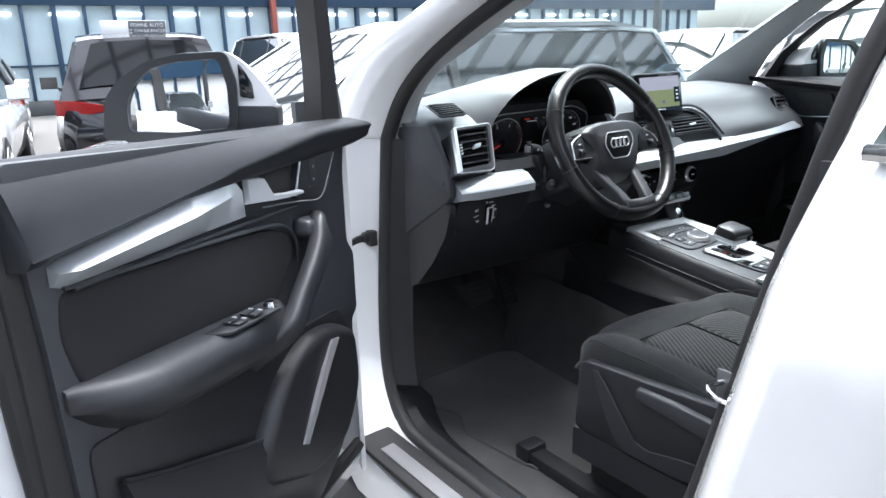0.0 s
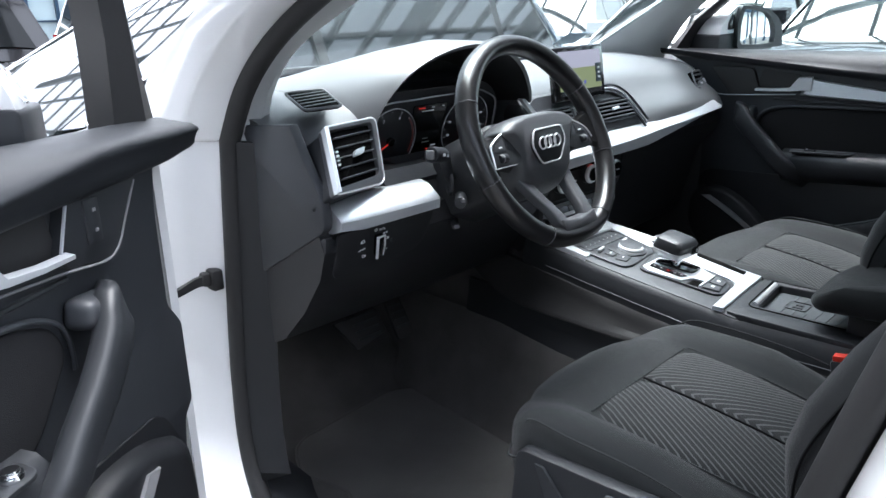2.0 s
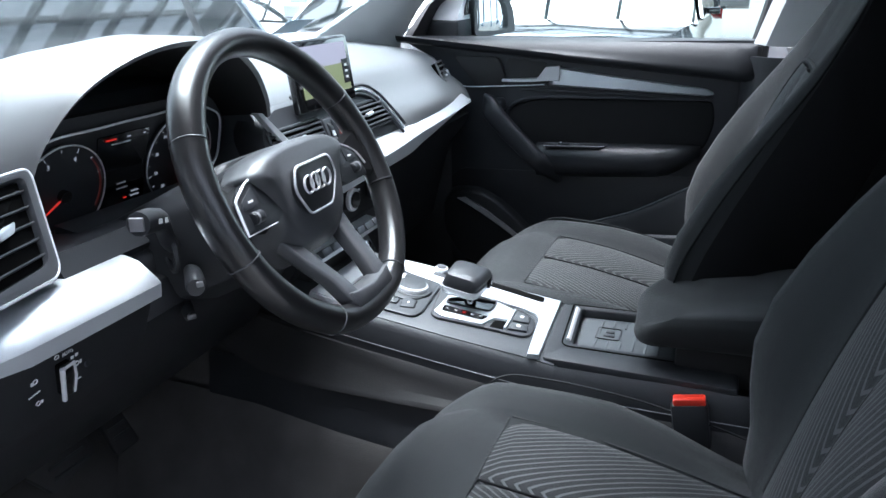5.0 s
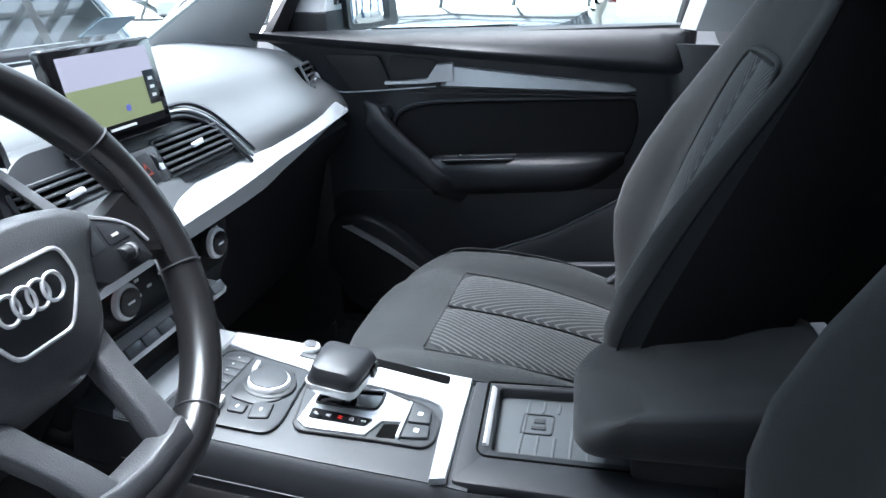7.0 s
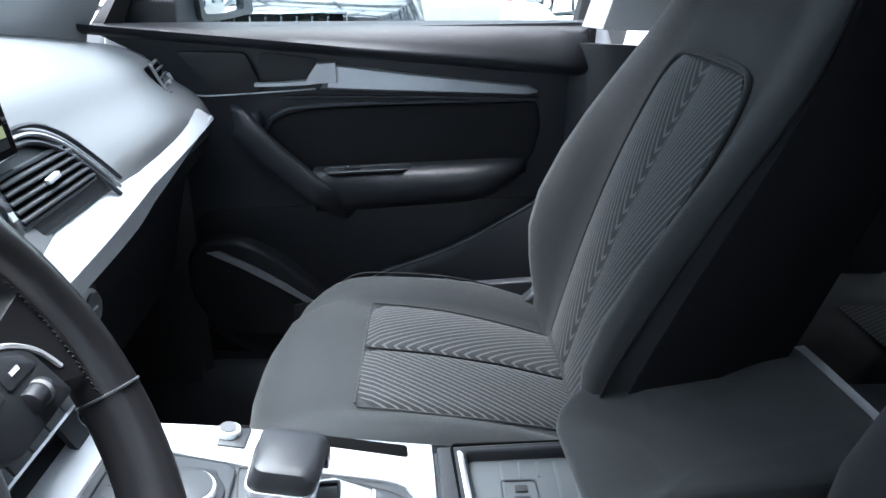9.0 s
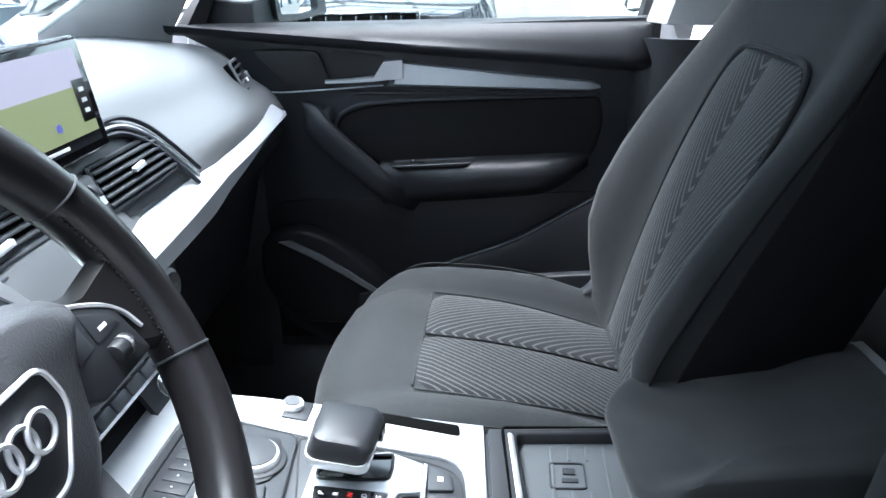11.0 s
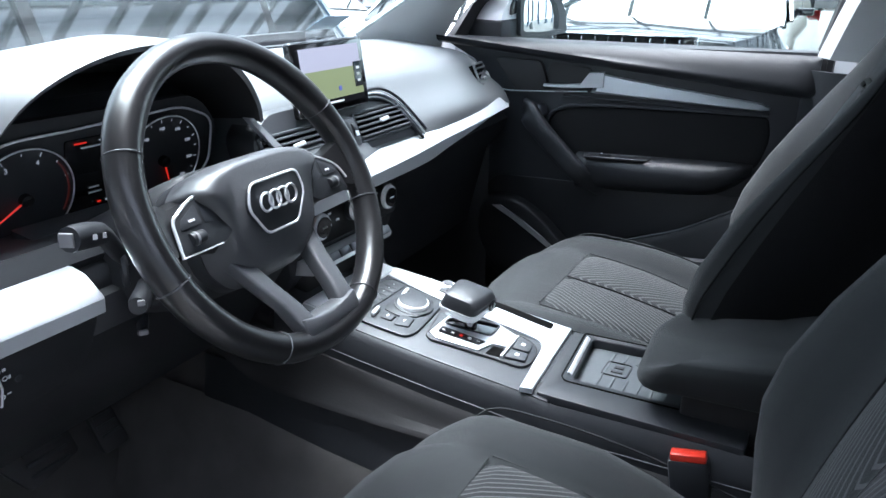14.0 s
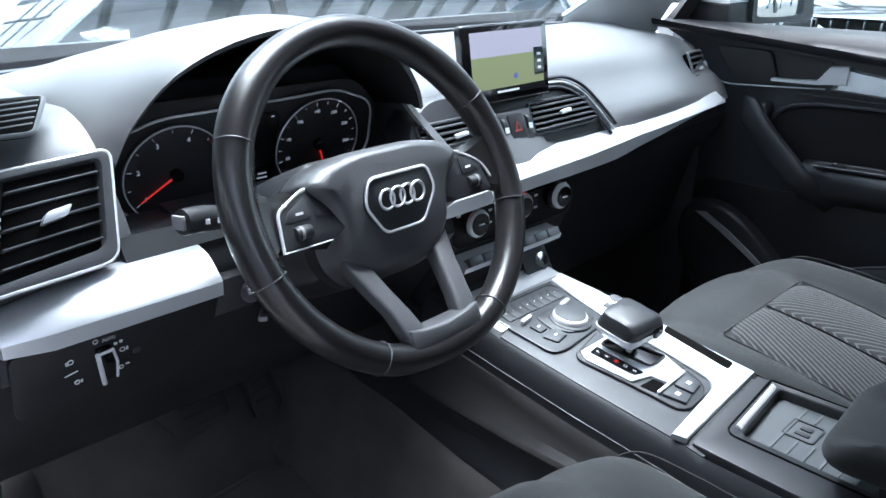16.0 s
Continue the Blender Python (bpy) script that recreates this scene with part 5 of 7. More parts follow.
rim = []
for i in range(96):
    a = 2 * math.pi * i / 96
    r = 0.1665
    swell = 0.0025 * (math.exp(-((math.degrees(a) - 40) / 16) ** 2) + math.exp(-((math.degrees(a) - 140) / 16) ** 2))
    zz = r * math.sin(a)
    if zz < -0.155:
        zz = -0.155 + (zz + 0.155) * 0.7
    c = Vector((r * math.cos(a), 0, zz))
    er = Vector((math.cos(a), 0, math.sin(a)))
    rim.append([c + er * (0.0155 + swell) * math.cos(q) + Vector((0, -1, 0)) * 0.0185 * math.sin(q) for q in [j * math.pi / 8 for j in range(16)]])
bm = loft(rim + [rim[0]], True, False)
bmesh.ops.remove_doubles(bm, verts=bm.verts, dist=1e-6)
rim_ob = wadd("rim", bm, LEATHER, wheel, "black leather wheel rim, worn to a shine")
for deg in (27, 153, -16, 196, -62, 242):
    a = radians(deg)
    c = Vector((0.1665 * math.cos(a), 0, 0.1665 * math.sin(a)))
    er = Vector((math.cos(a), 0, math.sin(a)))
    wadd("seam", tube([c + er * 0.0162 * math.cos(q) + Vector((0, -1, 0)) * 0.0190 * math.sin(q) for q in [j * math.pi / 10 for j in range(20)]], 0.0009, 5, closed=True), HUB, rim_ob, "grey seam line")
stitch = []
for i in range(30):
    for a0, a1 in ((-14, 25), (154, 194)):
        a = radians(a0 + (a1 - a0) * i / 29)
        stitch.append(box((0.1500 * math.cos(a), -0.006, 0.1500 * math.sin(a)), (0.0035, 0.0012, 0.0010), rot=(0, -math.degrees(a) + 55, 0)))
for st_bm in stitch:
    wadd("stitch", st_bm, RUBBER, rim_ob)

hub_o = rounded([(-0.108, 0.027), (-0.088, 0.042), (-0.045, 0.050), (0.045, 0.050), (0.088, 0.042), (0.108, 0.027), (0.088, 0.006), (0.081, -0.022), (0.078, -0.050), (0.050, -0.081), (-0.050, -0.081), (-0.078, -0.050), (-0.081, -0.022), (-0.088, 0.006)], [0.008, 0.02, 0.03, 0.03, 0.02, 0.008, 0.03, 0.03, 0.03, 0.03, 0.03, 0.03, 0.03, 0.03], 5)


def foot(z):
    """How far the hub's face draws back towards its lower edge."""
    return 0.30 * max(0.0, 0.014 - z)


hub = wadd("hub_cover", puffed(hub_o, lambda a, b, k: (a, 0.028 - k + foot(b), b), 0.043, 0.26, 8), HUB, wheel, "dark grey hub cover")
wadd("hub_body", loft([[(a * k, y + foot(b), b * k) for a, b in hub_o] for y, k in ((0.029, 1.0), (0.05, 0.98), (0.08, 0.7))]), DARK, wheel)
badge = rounded([(-0.037, 0.015), (0.037, 0.015), (0.0455, -0.008), (0.0250, -0.0375), (-0.0250, -0.0375), (-0.0455, -0.008)], [0.008, 0.008, 0.009, 0.008, 0.008, 0.009], 5)
wadd("badge_plate", prism(badge, lambda a, b, k: (a, -0.0125 - k + foot(b), b), 0.007, 0.001), DARK, hub)
wadd("badge_frame", tube([(a * 1.02, -0.0192 + foot(b), b * 1.02) for a, b in badge], 0.0016, 6, closed=True), SATIN, hub, "bright badge outline")
for i in range(4):
    cx = -0.0198 + 0.0132 * i
    ring = [(cx + 0.0092 * math.cos(j * math.pi / 12), -0.0075 + 0.0092 * math.sin(j * math.pi / 12)) for j in range(24)]
    wadd("badge_ring", tube([(a, -0.0212 - 0.0006 * (i % 2) + foot(b), b) for a, b in ring], 0.0015, 6, closed=True), SATIN, hub, "bright ring")

for s in (-1, 1):
    spoke = [[(s * x, y, z1), (s * x, y - d, z1 - 0.006), (s * x, y - d, z0 + 0.006), (s * x, y, z0), (s * x, y + 0.018, (z0 + z1) / 2)] for x, y, d, z1, z0 in ((0.060, 0.026, 0.012, 0.034, -0.038), (0.095, 0.024, 0.010, 0.030, -0.030), (0.125, 0.016, 0.010, 0.026, -0.020), (0.154, 0.0, 0.008, 0.038, -0.036))]
    wadd("side_spoke", loft(spoke), LEATHER, wheel, "black side spoke")
    kp = wadd("key_pad", prism(rounded([(s * 0.092, 0.024), (s * 0.103, 0.022), (s * 0.131, 0.007), (s * 0.138, -0.028), (s * 0.080, -0.028), (s * 0.058, -0.016), (s * 0.066, 0.006)], 0.004), wat(0.014), 0.016, 0.003), DARK, wheel, "satin black wheel keys")
    arch = [(0.096, 0.0235), (0.106, 0.0205), (0.121, 0.0135), (0.131, 0.0065), (0.1345, -0.010), (0.1375, -0.028)] if s < 0 else [(0.060, 0.0305), (0.085, 0.0275), (0.105, 0.0205), (0.124, 0.0110), (0.136, 0.0), (0.142, -0.014)]
    wadd("pad_frame", tube([(s * a, -0.0015, b) for a, b in spline_2d(arch)], 0.0017, 6), SATIN, kp, "satin key frame")
    if s < 0:
        wadd("pad_frame", tube([(-0.1365, -0.0015, -0.0275), (-0.110, -0.0020, -0.0280), (-0.085, -0.0015, -0.0280)], 0.0009, 6), SATIN, kp, "satin key frame")
    wadd("thumb_wheel", disc((s * 0.113, -0.002, -0.014), 0.0065, 0.017, "x", 18, 0.001), DARK, kp)
    wadd("thumb_wheel_band", disc((s * 0.116, -0.002, -0.014), 0.0070, 0.003, "x", 18), DULL, kp)
    wadd("key", prism(rounded([(s * 0.100, 0.017), (s * 0.123, 0.006), (s * 0.127, -0.003), (s * 0.100, -0.003)], 0.003), wat(0.0005), 0.0035, 0.001), PANEL, kp)
    wadd("key", prism(rounded([(s * 0.080, 0.001), (s * 0.095, 0.014), (s * 0.096, -0.003), (s * 0.079, -0.005)], 0.002), wat(0.0005), 0.0030, 0.001), PANEL, kp)
    wadd("key_symbol", box((s * 0.111, -0.0032, 0.003), (0.008, 0.0006, 0.0024)), INK, kp)
    leg = [[(s * (x - w), -0.016 - y, z), (s * (x + w), -0.016 - y, z + 0.004), (s * (x + w), 0.004 - y, z + 0.004), (s * (x - w), 0.004 - y, z)] for x, z, w, y in ((0.058, -0.052, 0.013, -0.034), (0.049, -0.086, 0.012, -0.022), (0.041, -0.116, 0.0115, -0.009), (0.035, -0.147, 0.0135, 0.0))]
    wadd("lower_spoke", bevelled(loft(leg), 0.004, 3), HUB, wheel, "dark grey lower spoke")
wadd("spoke_bridge", bevelled(loft([[(x, -0.0185, -0.130 - 0.010 * (1 - (x / 0.055) ** 2)), (x, -0.0165, -0.156), (x, 0.008, -0.156), (x, 0.004, -0.132)] for x in (-0.047, -0.03, 0, 0.03, 0.047)]), 0.003), HUB, wheel, "dark grey spoke bridge")

# column and stalks
column = thing("steering_column", "black steering column cover with two stalks", "steering column", (-0.384, 0.6, 1.0))
part("cover", moved(bevelled(loft([[(x * w, y, z) for x, z in ((-1, 0.03), (-0.8, 0.055), (0.8, 0.055), (1, 0.03), (0.9, -0.06), (0, -0.085), (-0.9, -0.06))] for w, y in ((0.062, 0.050), (0.088, 0.10), (0.098, 0.20), (0.100, 0.30))]), 0.008), WH), DARK, column, "black column cover")
st1 = part("stalk", tube(spline([(-0.462, 0.570, 1.052), (-0.492, 0.552, 1.072), (-0.522, 0.530, 1.104), (-0.545, 0.518, 1.114), (-0.572, 0.509, 1.119)], 4), [0.009] * 8 + [0.010, 0.011, 0.012, 0.012, 0.0125, 0.0125, 0.0125, 0.0125, 0.012], 12), DARK, column, "black indicator stalk")
part("stalk_tip", disc((-0.575, 0.508, 1.1195), 0.0095, 0.004, "x", 4, 0.001, rot=(45, 0, 24)), DULL, st1)
part("stalk_symbol", box((-0.552, 0.5025, 1.1165), (0.007, 0.0008, 0.005), rot=(0, 0, -22)), INK, st1)
part("stalk_symbol", box((-0.538, 0.508, 1.113), (0.006, 0.0008, 0.005), rot=(0, 0, -22)), INK, st1)
part("stalk_collar", tube([Vector((-0.486, 0.556, 1.056)) + 0.021 * (math.cos(q) * Vector((0.55, 0.83, 0)) + math.sin(q) * Vector((0, 0, 1))) for q in [j * math.pi / 12 for j in range(24)]], 0.0035, 6, closed=True), PANEL, st1)
cl = part("stalk", tube([(-0.455, 0.560, 1.028), (-0.485, 0.530, 1.031), (-0.512, 0.505, 1.034), (-0.520, 0.498, 1.035)], [0.009, 0.010, 0.011, 0.009], 14), DARK, column, "short cruise control stalk")
part("stalk_tip", box((-0.520, 0.492, 1.040), (0.007, 0.004, 0.006), 0.001, rot=(0, 0, -40)), DULL, cl)
part("stalk", moved(loft([[(x, 0.085 + 0.008 * math.sin(q), 0.012 + 0.010 * math.cos(q)) for q in [j * math.pi / 5 for j in range(10)]] for x in (0.055, 0.10, 0.165)]), WH), DARK, column, "black wiper stalk")
ad = part("adjuster", tube([(-0.44, 0.60, 0.985), (-0.47, 0.56, 0.980), (-0.483, 0.545, 0.979)], [0.010, 0.008, 0.007], 10, flat=0.6), DARK, column, "dark column lever")
part("lever_tip", box((-0.485, 0.541, 0.980), (0.010, 0.005, 0.006), 0.0015, rot=(0, 0, -35)), DULL, ad)

# ---- centre console ----
console = thing("centre_console", "dark centre console with silver rails and a short gear selector", "console", (0, 0.3, 0.4))


def top_z(y):
    return 0.795 + 0.17 * (y - 0.25) if y > 0.21 else 0.795 + 0.17 * (0.21 - 0.25) + 0.02 * (0.21 - y)


EDGES = ((0.66, -0.142, 0.076), (0.60, -0.140, 0.076), (0.50, -0.134, 0.088), (0.38, -0.124, 0.094), (0.25, -0.109, 0.103), (0.21, -0.107, 0.110), (0.205, -0.107, 0.110), (0.0, -0.109, 0.120), (-0.08, -0.109, 0.122), (-0.085, -0.109, 0.122), (-0.30, -0.110, 0.124))


def edge_left(y):
    """Near edge of the console top at a place along the car."""
    for (y1, a, _), (y0, b, _) in zip(EDGES, EDGES[1:]):
        if y >= y0:
            return b + (a - b) * (y - y0) / (y1 - y0) if y < y1 else a
    return EDGES[-1][1]


rings = []
for y, xl, xr in EDGES:
    z = top_z(y)
    low = 0.035 if -0.082 < y < 0.206 else 0.0
    rings.append([(xl - 0.045, y, 0.42), (xl - 0.040, y, z - 0.17), (xl - 0.015, y, z - 0.080), (xl - 0.0125, y, z - 0.045), (xl - 0.007, y, z - 0.018), (xl + 0.002, y, z - 0.005), (xl + 0.014, y, z - 0.001 - low), ((xl + xr) / 2, y, z - low), (xr - 0.010, y, z - 0.002 - low), (xr, y, z - 0.012), (xr + 0.010, y, z - 0.055), (xr + 0.03, y, z - 0.17), (xr + 0.03, y, 0.42)])
part("body", loft(rings), DARK, console, "black console sides")
part("top_panel", loft([[Vector(p) + Vector((0, 0, 0.0016)) for p in r[5:10]] + [Vector(p) - Vector((0, 0, 0.004)) for p in r[5:10]][::-1] for r in rings if r[0][1] > 0.207]), CONSOLE, console, "dark grained console top")
part("tunnel", bevelled(loft([[(-0.19, y, 0.40), (-0.165, y, zt - 0.12), (-0.135, y, zt), (0.135, y, zt), (0.165, y, zt - 0.12), (0.19, y, 0.40)] for y, zt in ((0.63, 0.80), (0.75, 0.84), (1.0, 0.90), (1.28, 0.95))]), 0.02), CARPET, console, "dark carpet on the tunnel under the dashboard")
SIDE = ((1.0, 0.668), (0.90, 0.667), (0.80, 0.666), (0.70, 0.664), (0.62, 0.653), (0.54, 0.643), (0.40, 0.632), (0.20, 0.622), (-0.2, 0.61))
part("tunnel_carpet", slab([[(-0.32, y, 0.402), (-0.275, y, 0.416), (-0.243, y, 0.455), (-0.222, y, 0.53), (-0.206, y, zt - 0.05), (-0.194, y, zt - 0.012), (-0.184, y, zt)] for y, zt in SIDE], 0.012), CARPET, console, "dark carpet along the tunnel side", 75)
part("side_skirt", slab([[(edge_left(y) - 0.034, y, zt + 0.075), (edge_left(y) - 0.037, y, zt + 0.04), (-0.186, y, zt + 0.008), (-0.188, y, zt - 0.02)] for y, zt in SIDE[2:]], 0.006), DARK, console, "black plastic under the knee rest", 75)
rows = []
for y, zl in ((0.86, 0.815), (0.80, 0.786), (0.75, 0.750), (0.70, 0.724), (0.64, 0.713), (0.576, 0.709), (0.45, 0.703), (0.25, 0.694), (0.0, 0.685), (-0.2, 0.68)):
    x, zt = edge_left(y) - 0.010, top_z(y) - 0.056
    rows.append([(x, y, zt), (x - 0.006, y, zt - 0.004), (x - 0.012, y, zt * 0.7 + zl * 0.3), (x - 0.018, y, zt * 0.3 + zl * 0.7), (x - 0.030, y, zl + 0.012), (x - 0.033, y, zl + 0.004), (x - 0.028, y, zl), (x + 0.004, y, zl - 0.004)])
part("side_pad", loft(rows), RUBBER, console, "black padded knee rest")
for dz in (0.045,):
    part("side_line", tube([(edge_left(y) - 0.0125, y, top_z(y) - dz) for y in (0.60, 0.55, 0.50, 0.44, 0.38, 0.31, 0.25, 0.21, 0.10, 0.0, -0.1)], 0.0009, 6), DULL, console, "fine line along the side")


def ct(a, b, k):
    """On the sloping console top: a across, b along the car."""
    return Vector((a, b, top_z(b) + k))


CTN = pose(0, 0, 0, math.degrees(math.atan(0.17)), 0, 0)
# silver rail and cross bar, one bent piece
rows = []
for p, q in (((0.043, 0.566), (0.076, 0.572)), ((0.036, 0.50), (0.0855, 0.50)), ((0.030, 0.436), (0.090, 0.44)), ((0.032, 0.38), (0.093, 0.385)), ((0.033, 0.335), (0.095, 0.335)), ((0.0335, 0.300), (0.098, 0.290)), ((0.032, 0.284), (0.1005, 0.262)), ((0.028, 0.274), (0.102, 0.2465)), ((0.018, 0.2665), (0.070, 0.2440)), ((0.004, 0.2630), (0.035, 0.2420)), ((-0.03, 0.2595), (-0.02, 0.2385)), ((-0.07, 0.2550), (-0.06, 0.2360)), ((-0.112, 0.2505), (-0.104, 0.2335))):
    p, q = Vector(p), Vector(q)
    e = (q - p).normalized() * 0.0015
    rows.append([ct(*p, -0.002), ct(*p, 0.0045), ct(*(p + e), 0.006), ct(*(q - e), 0.006), ct(*q, 0.0045), ct(*q, -0.002)])
part("rail", loft(rows), SILVER, console, "brushed silver rail bent into a cross bar")
part("rail", loft([[ct(edge_left(y) + 0.024, y, -0.002), ct(edge_left(y) + 0.022, y, 0.005), ct(edge_left(y) + 0.004, y, 0.003), ct(edge_left(y), y, -0.010)] for y in (0.612, 0.57, 0.53, 0.515)]), SILVER, console, "brushed silver rail")
part("front_bar", loft([[ct(x, 0.612, -0.002), ct(x, 0.612, 0.005), ct(x, 0.572, 0.0045), ct(x, 0.570, -0.002)] for x in (-0.132, -0.05, 0.0, 0.05, 0.074)]), SILVER, console, "brushed silver front bar")
# raised black strip, painted shade of a recessed slot
part("slot", prism(rounded([(0.092, 0.382), (0.0935, 0.274), (0.073, 0.272), (0.075, 0.377)], 0.005), lambda a, b, k: ct(a, b, k + 0.002), 0.0052, 0.001), VOID, console, "narrow slot, its shade painted black")

# rotary controller
cp = part("control_plate", prism(rounded([(-0.108, 0.440), (-0.118, 0.535), (-0.100, 0.561), (0.026, 0.561), (0.037, 0.550), (0.030, 0.452), (0.022, 0.445), (-0.084, 0.434)], [0.012, 0.02, 0.02, 0.012, 0.012, 0.01, 0.01, 0.012]), lambda a, b, k: ct(a, b, k - 0.001), 0.005, 0.002), CONSOLE, console, "dark control plate")
part("plate_edge", tube([ct(a, b, 0.004) for a, b in rounded([(-0.108, 0.440), (-0.118, 0.535), (-0.100, 0.561), (0.026, 0.561), (0.037, 0.550), (0.030, 0.452), (0.022, 0.445), (-0.084, 0.434)], [0.012, 0.02, 0.02, 0.012, 0.012, 0.01, 0.01, 0.012])], 0.0014, 5, closed=True), DARK, cp)
part("rotary_knob", moved(disc((0, 0, 0), 0.0275, 0.011, "z", 48, 0.003, 0.0255), Matrix.Translation(ct(-0.020, 0.478, 0.0095)) @ CTN), SATIN, cp, "round controller with a chrome edge")
part("knob_top", moved(disc((0, 0, 0), 0.0235, 0.003, "z", 48, 0.001), Matrix.Translation(ct(-0.020, 0.478, 0.0147)) @ CTN), CONSOLE, cp)
part("knob_collar", moved(disc((0, 0, 0), 0.033, 0.006, "z", 48, 0.002), Matrix.Translation(ct(-0.020, 0.478, 0.005)) @ CTN), DARK, cp)
part("key_ring", prism(rounded([(-0.063, 0.508), (-0.066, 0.476), (-0.046, 0.4525), (-0.004, 0.4535), (0.018, 0.461), (0.0145, 0.499), (-0.018, 0.513), (-0.039, 0.513)], 0.006), lambda a, b, k: ct(a, b, k + 0.003), 0.0035, 0.0012), DARK, cp, "dark keys round the controller")
for quad in ([(-0.0590, 0.4780), (-0.0555, 0.4556), (-0.0828, 0.4503), (-0.0912, 0.4707)], [(-0.0665, 0.5040), (-0.0690, 0.4815), (-0.0860, 0.4800), (-0.0880, 0.4980)]):
    mk = part("menu_key", prism(rounded(quad, 0.003), lambda a, b, k: ct(a, b, k + 0.003), 0.0034, 0.0012), CONSOLE, cp)
    # black outline paints the shade in the gap round the key
    part("key_gap_shade", tube([ct(a, b, 0.0043) for a, b in rounded(quad, 0.003)], 0.0011, 5, closed=True), VOID, mk)
    part("key_symbol", moved(box((0, 0, 0), (0.006, 0.0025, 0.0008)), Matrix.Translation(ct(sum(q[0] for q in quad) / 4, sum(q[1] for q in quad) / 4, 0.0066)) @ CTN), INK, mk)
for a, b, w in ((0.0035, 0.5075, 0.024), (-0.0830, 0.5100, 0.026)):
    part("toggle", moved(box((0, 0, 0), (w, 0.0065, 0.0085), 0.0025), Matrix.Translation(ct(a, b, 0.0085)) @ CTN @ pose(0, 0, 0, 0, 0, 10)), SATIN, cp, "chrome toggle key")
for i in range(8):
    part("preset_key", moved(box((0, 0, 0), (0.0156, 0.030, 0.003), 0.001), Matrix.Translation(ct(-0.096 + 0.0162 * i, 0.5375, 0.0045)) @ CTN), CONSOLE, cp)
    part("preset_dot", moved(box((0, 0, 0), (0.002, 0.002, 0.0008)), Matrix.Translation(ct(-0.096 + 0.0162 * i, 0.5385, 0.0064)) @ CTN), INK, cp)

# volume knob, start key
vk = part("volume_knob", moved(disc((0, 0, 0), 0.012, 0.016, "z", 28, 0.002), Matrix.Translation(ct(0.073, 0.463, 0.008)) @ CTN), SATIN, console, "small chrome volume knob")
part("volume_plate", moved(box((0, 0, 0), (0.034, 0.030, 0.004), 0.003), Matrix.Translation(ct(0.070, 0.457, 0.0065)) @ CTN), DARK, vk)
part("volume_top", moved(disc((0, 0, 0), 0.009, 0.002, "z", 24), Matrix.Translation(ct(0.073, 0.463, 0.0165)) @ CTN), HUB, vk)
panel = part("start_panel", slab([[(x, 0.612, 0.845), (x, 0.600, 0.852), (x, 0.628, 0.90)] for x in (0.022, 0.082)], 0.006), CONSOLE, console)
part("start_key", moved(disc((0, 0, 0), 0.0145, 0.010, "y", 28, 0.002), pose(0.062, 0.606, 0.871, -28, 0, 0)), CHROME, panel, "chrome-ringed start key")
part("start_face", moved(disc((0, 0, 0), 0.011, 0.003, "y", 28), pose(0.062, 0.601, 0.868, -28, 0, 0)), GLOSS, panel)

# gear selector
gate = rounded([(0.026, 0.443), (-0.080, 0.420), (-0.088, 0.410), (-0.070, 0.322), (-0.062, 0.270), (-0.046, 0.262), (-0.004, 0.265), (0.014, 0.277), (0.020, 0.300), (0.029, 0.360)], [0.008, 0.006, 0.006, 0.03, 0.010, 0.008, 0.012, 0.012, 0.02, 0.03])
gp = part("gear_plate", prism(gate, lambda a, b, k: ct(a, b, k), 0.0045, 0.0015), CONSOLE, console, "dark gear plate")
part("plate_edge", tube([ct(a, b, 0.0040) for a, b in gate], 0.0013, 5, closed=True), RUBBER, gp)
rim_g = [(-0.008, 0.418), (-0.074, 0.417), (-0.083, 0.403), (-0.070, 0.337), (-0.037, 0.327), (-0.030, 0.306), (0.013, 0.308), (0.024, 0.346)]
hole_g = [(-0.020, 0.411), (-0.030, 0.411), (-0.036, 0.409), (-0.030, 0.374), (-0.020, 0.340), (-0.004, 0.338), (0.019, 0.340), (0.006, 0.380)]
part("gear_surround", frame_of(rim_g, hole_g, lambda a, b, k: ct(a, b, k + 0.003), 0.005, 0.001), SILVER, gp, "satin metal gear surround")
part("gear_boot", prism(hole_g, lambda a, b, k: ct(a, b, k + 0.001), 0.0055), GLOSS, gp, "gloss black opening under the selector")
part("boot_rim", tube([ct(a, b, 0.0085) for a, b in rounded(hole_g, 0.004)], 0.0018, 6, closed=True), DARK, gp)
part("gear_letters_bar", prism(rounded([(-0.048, 0.409), (-0.067, 0.407), (-0.057, 0.341), (-0.041, 0.336)], 0.003), lambda a, b, k: ct(a, b, k + 0.0078), 0.0015), GLOSS, gp)
for i, (txt, mat) in enumerate((("P", INK), ("R", INK), ("N", REDGLOW), ("D", INK), ("S", INK))):
    lettering("gear_letter", txt, 0.008, Matrix.Translation(ct(-0.0570 + 0.0018 * i, 0.400 - 0.0138 * i, 0.0098)) @ CTN, mat, gp)
# black patch painted for the shaded gap beside the brake keys
part("brake_key_shade", prism(rounded([(-0.039, 0.324), (-0.033, 0.307), (-0.060, 0.304), (-0.066, 0.326)], 0.003), lambda a, b, k: ct(a, b, k + 0.003), 0.0022), VOID, gp)
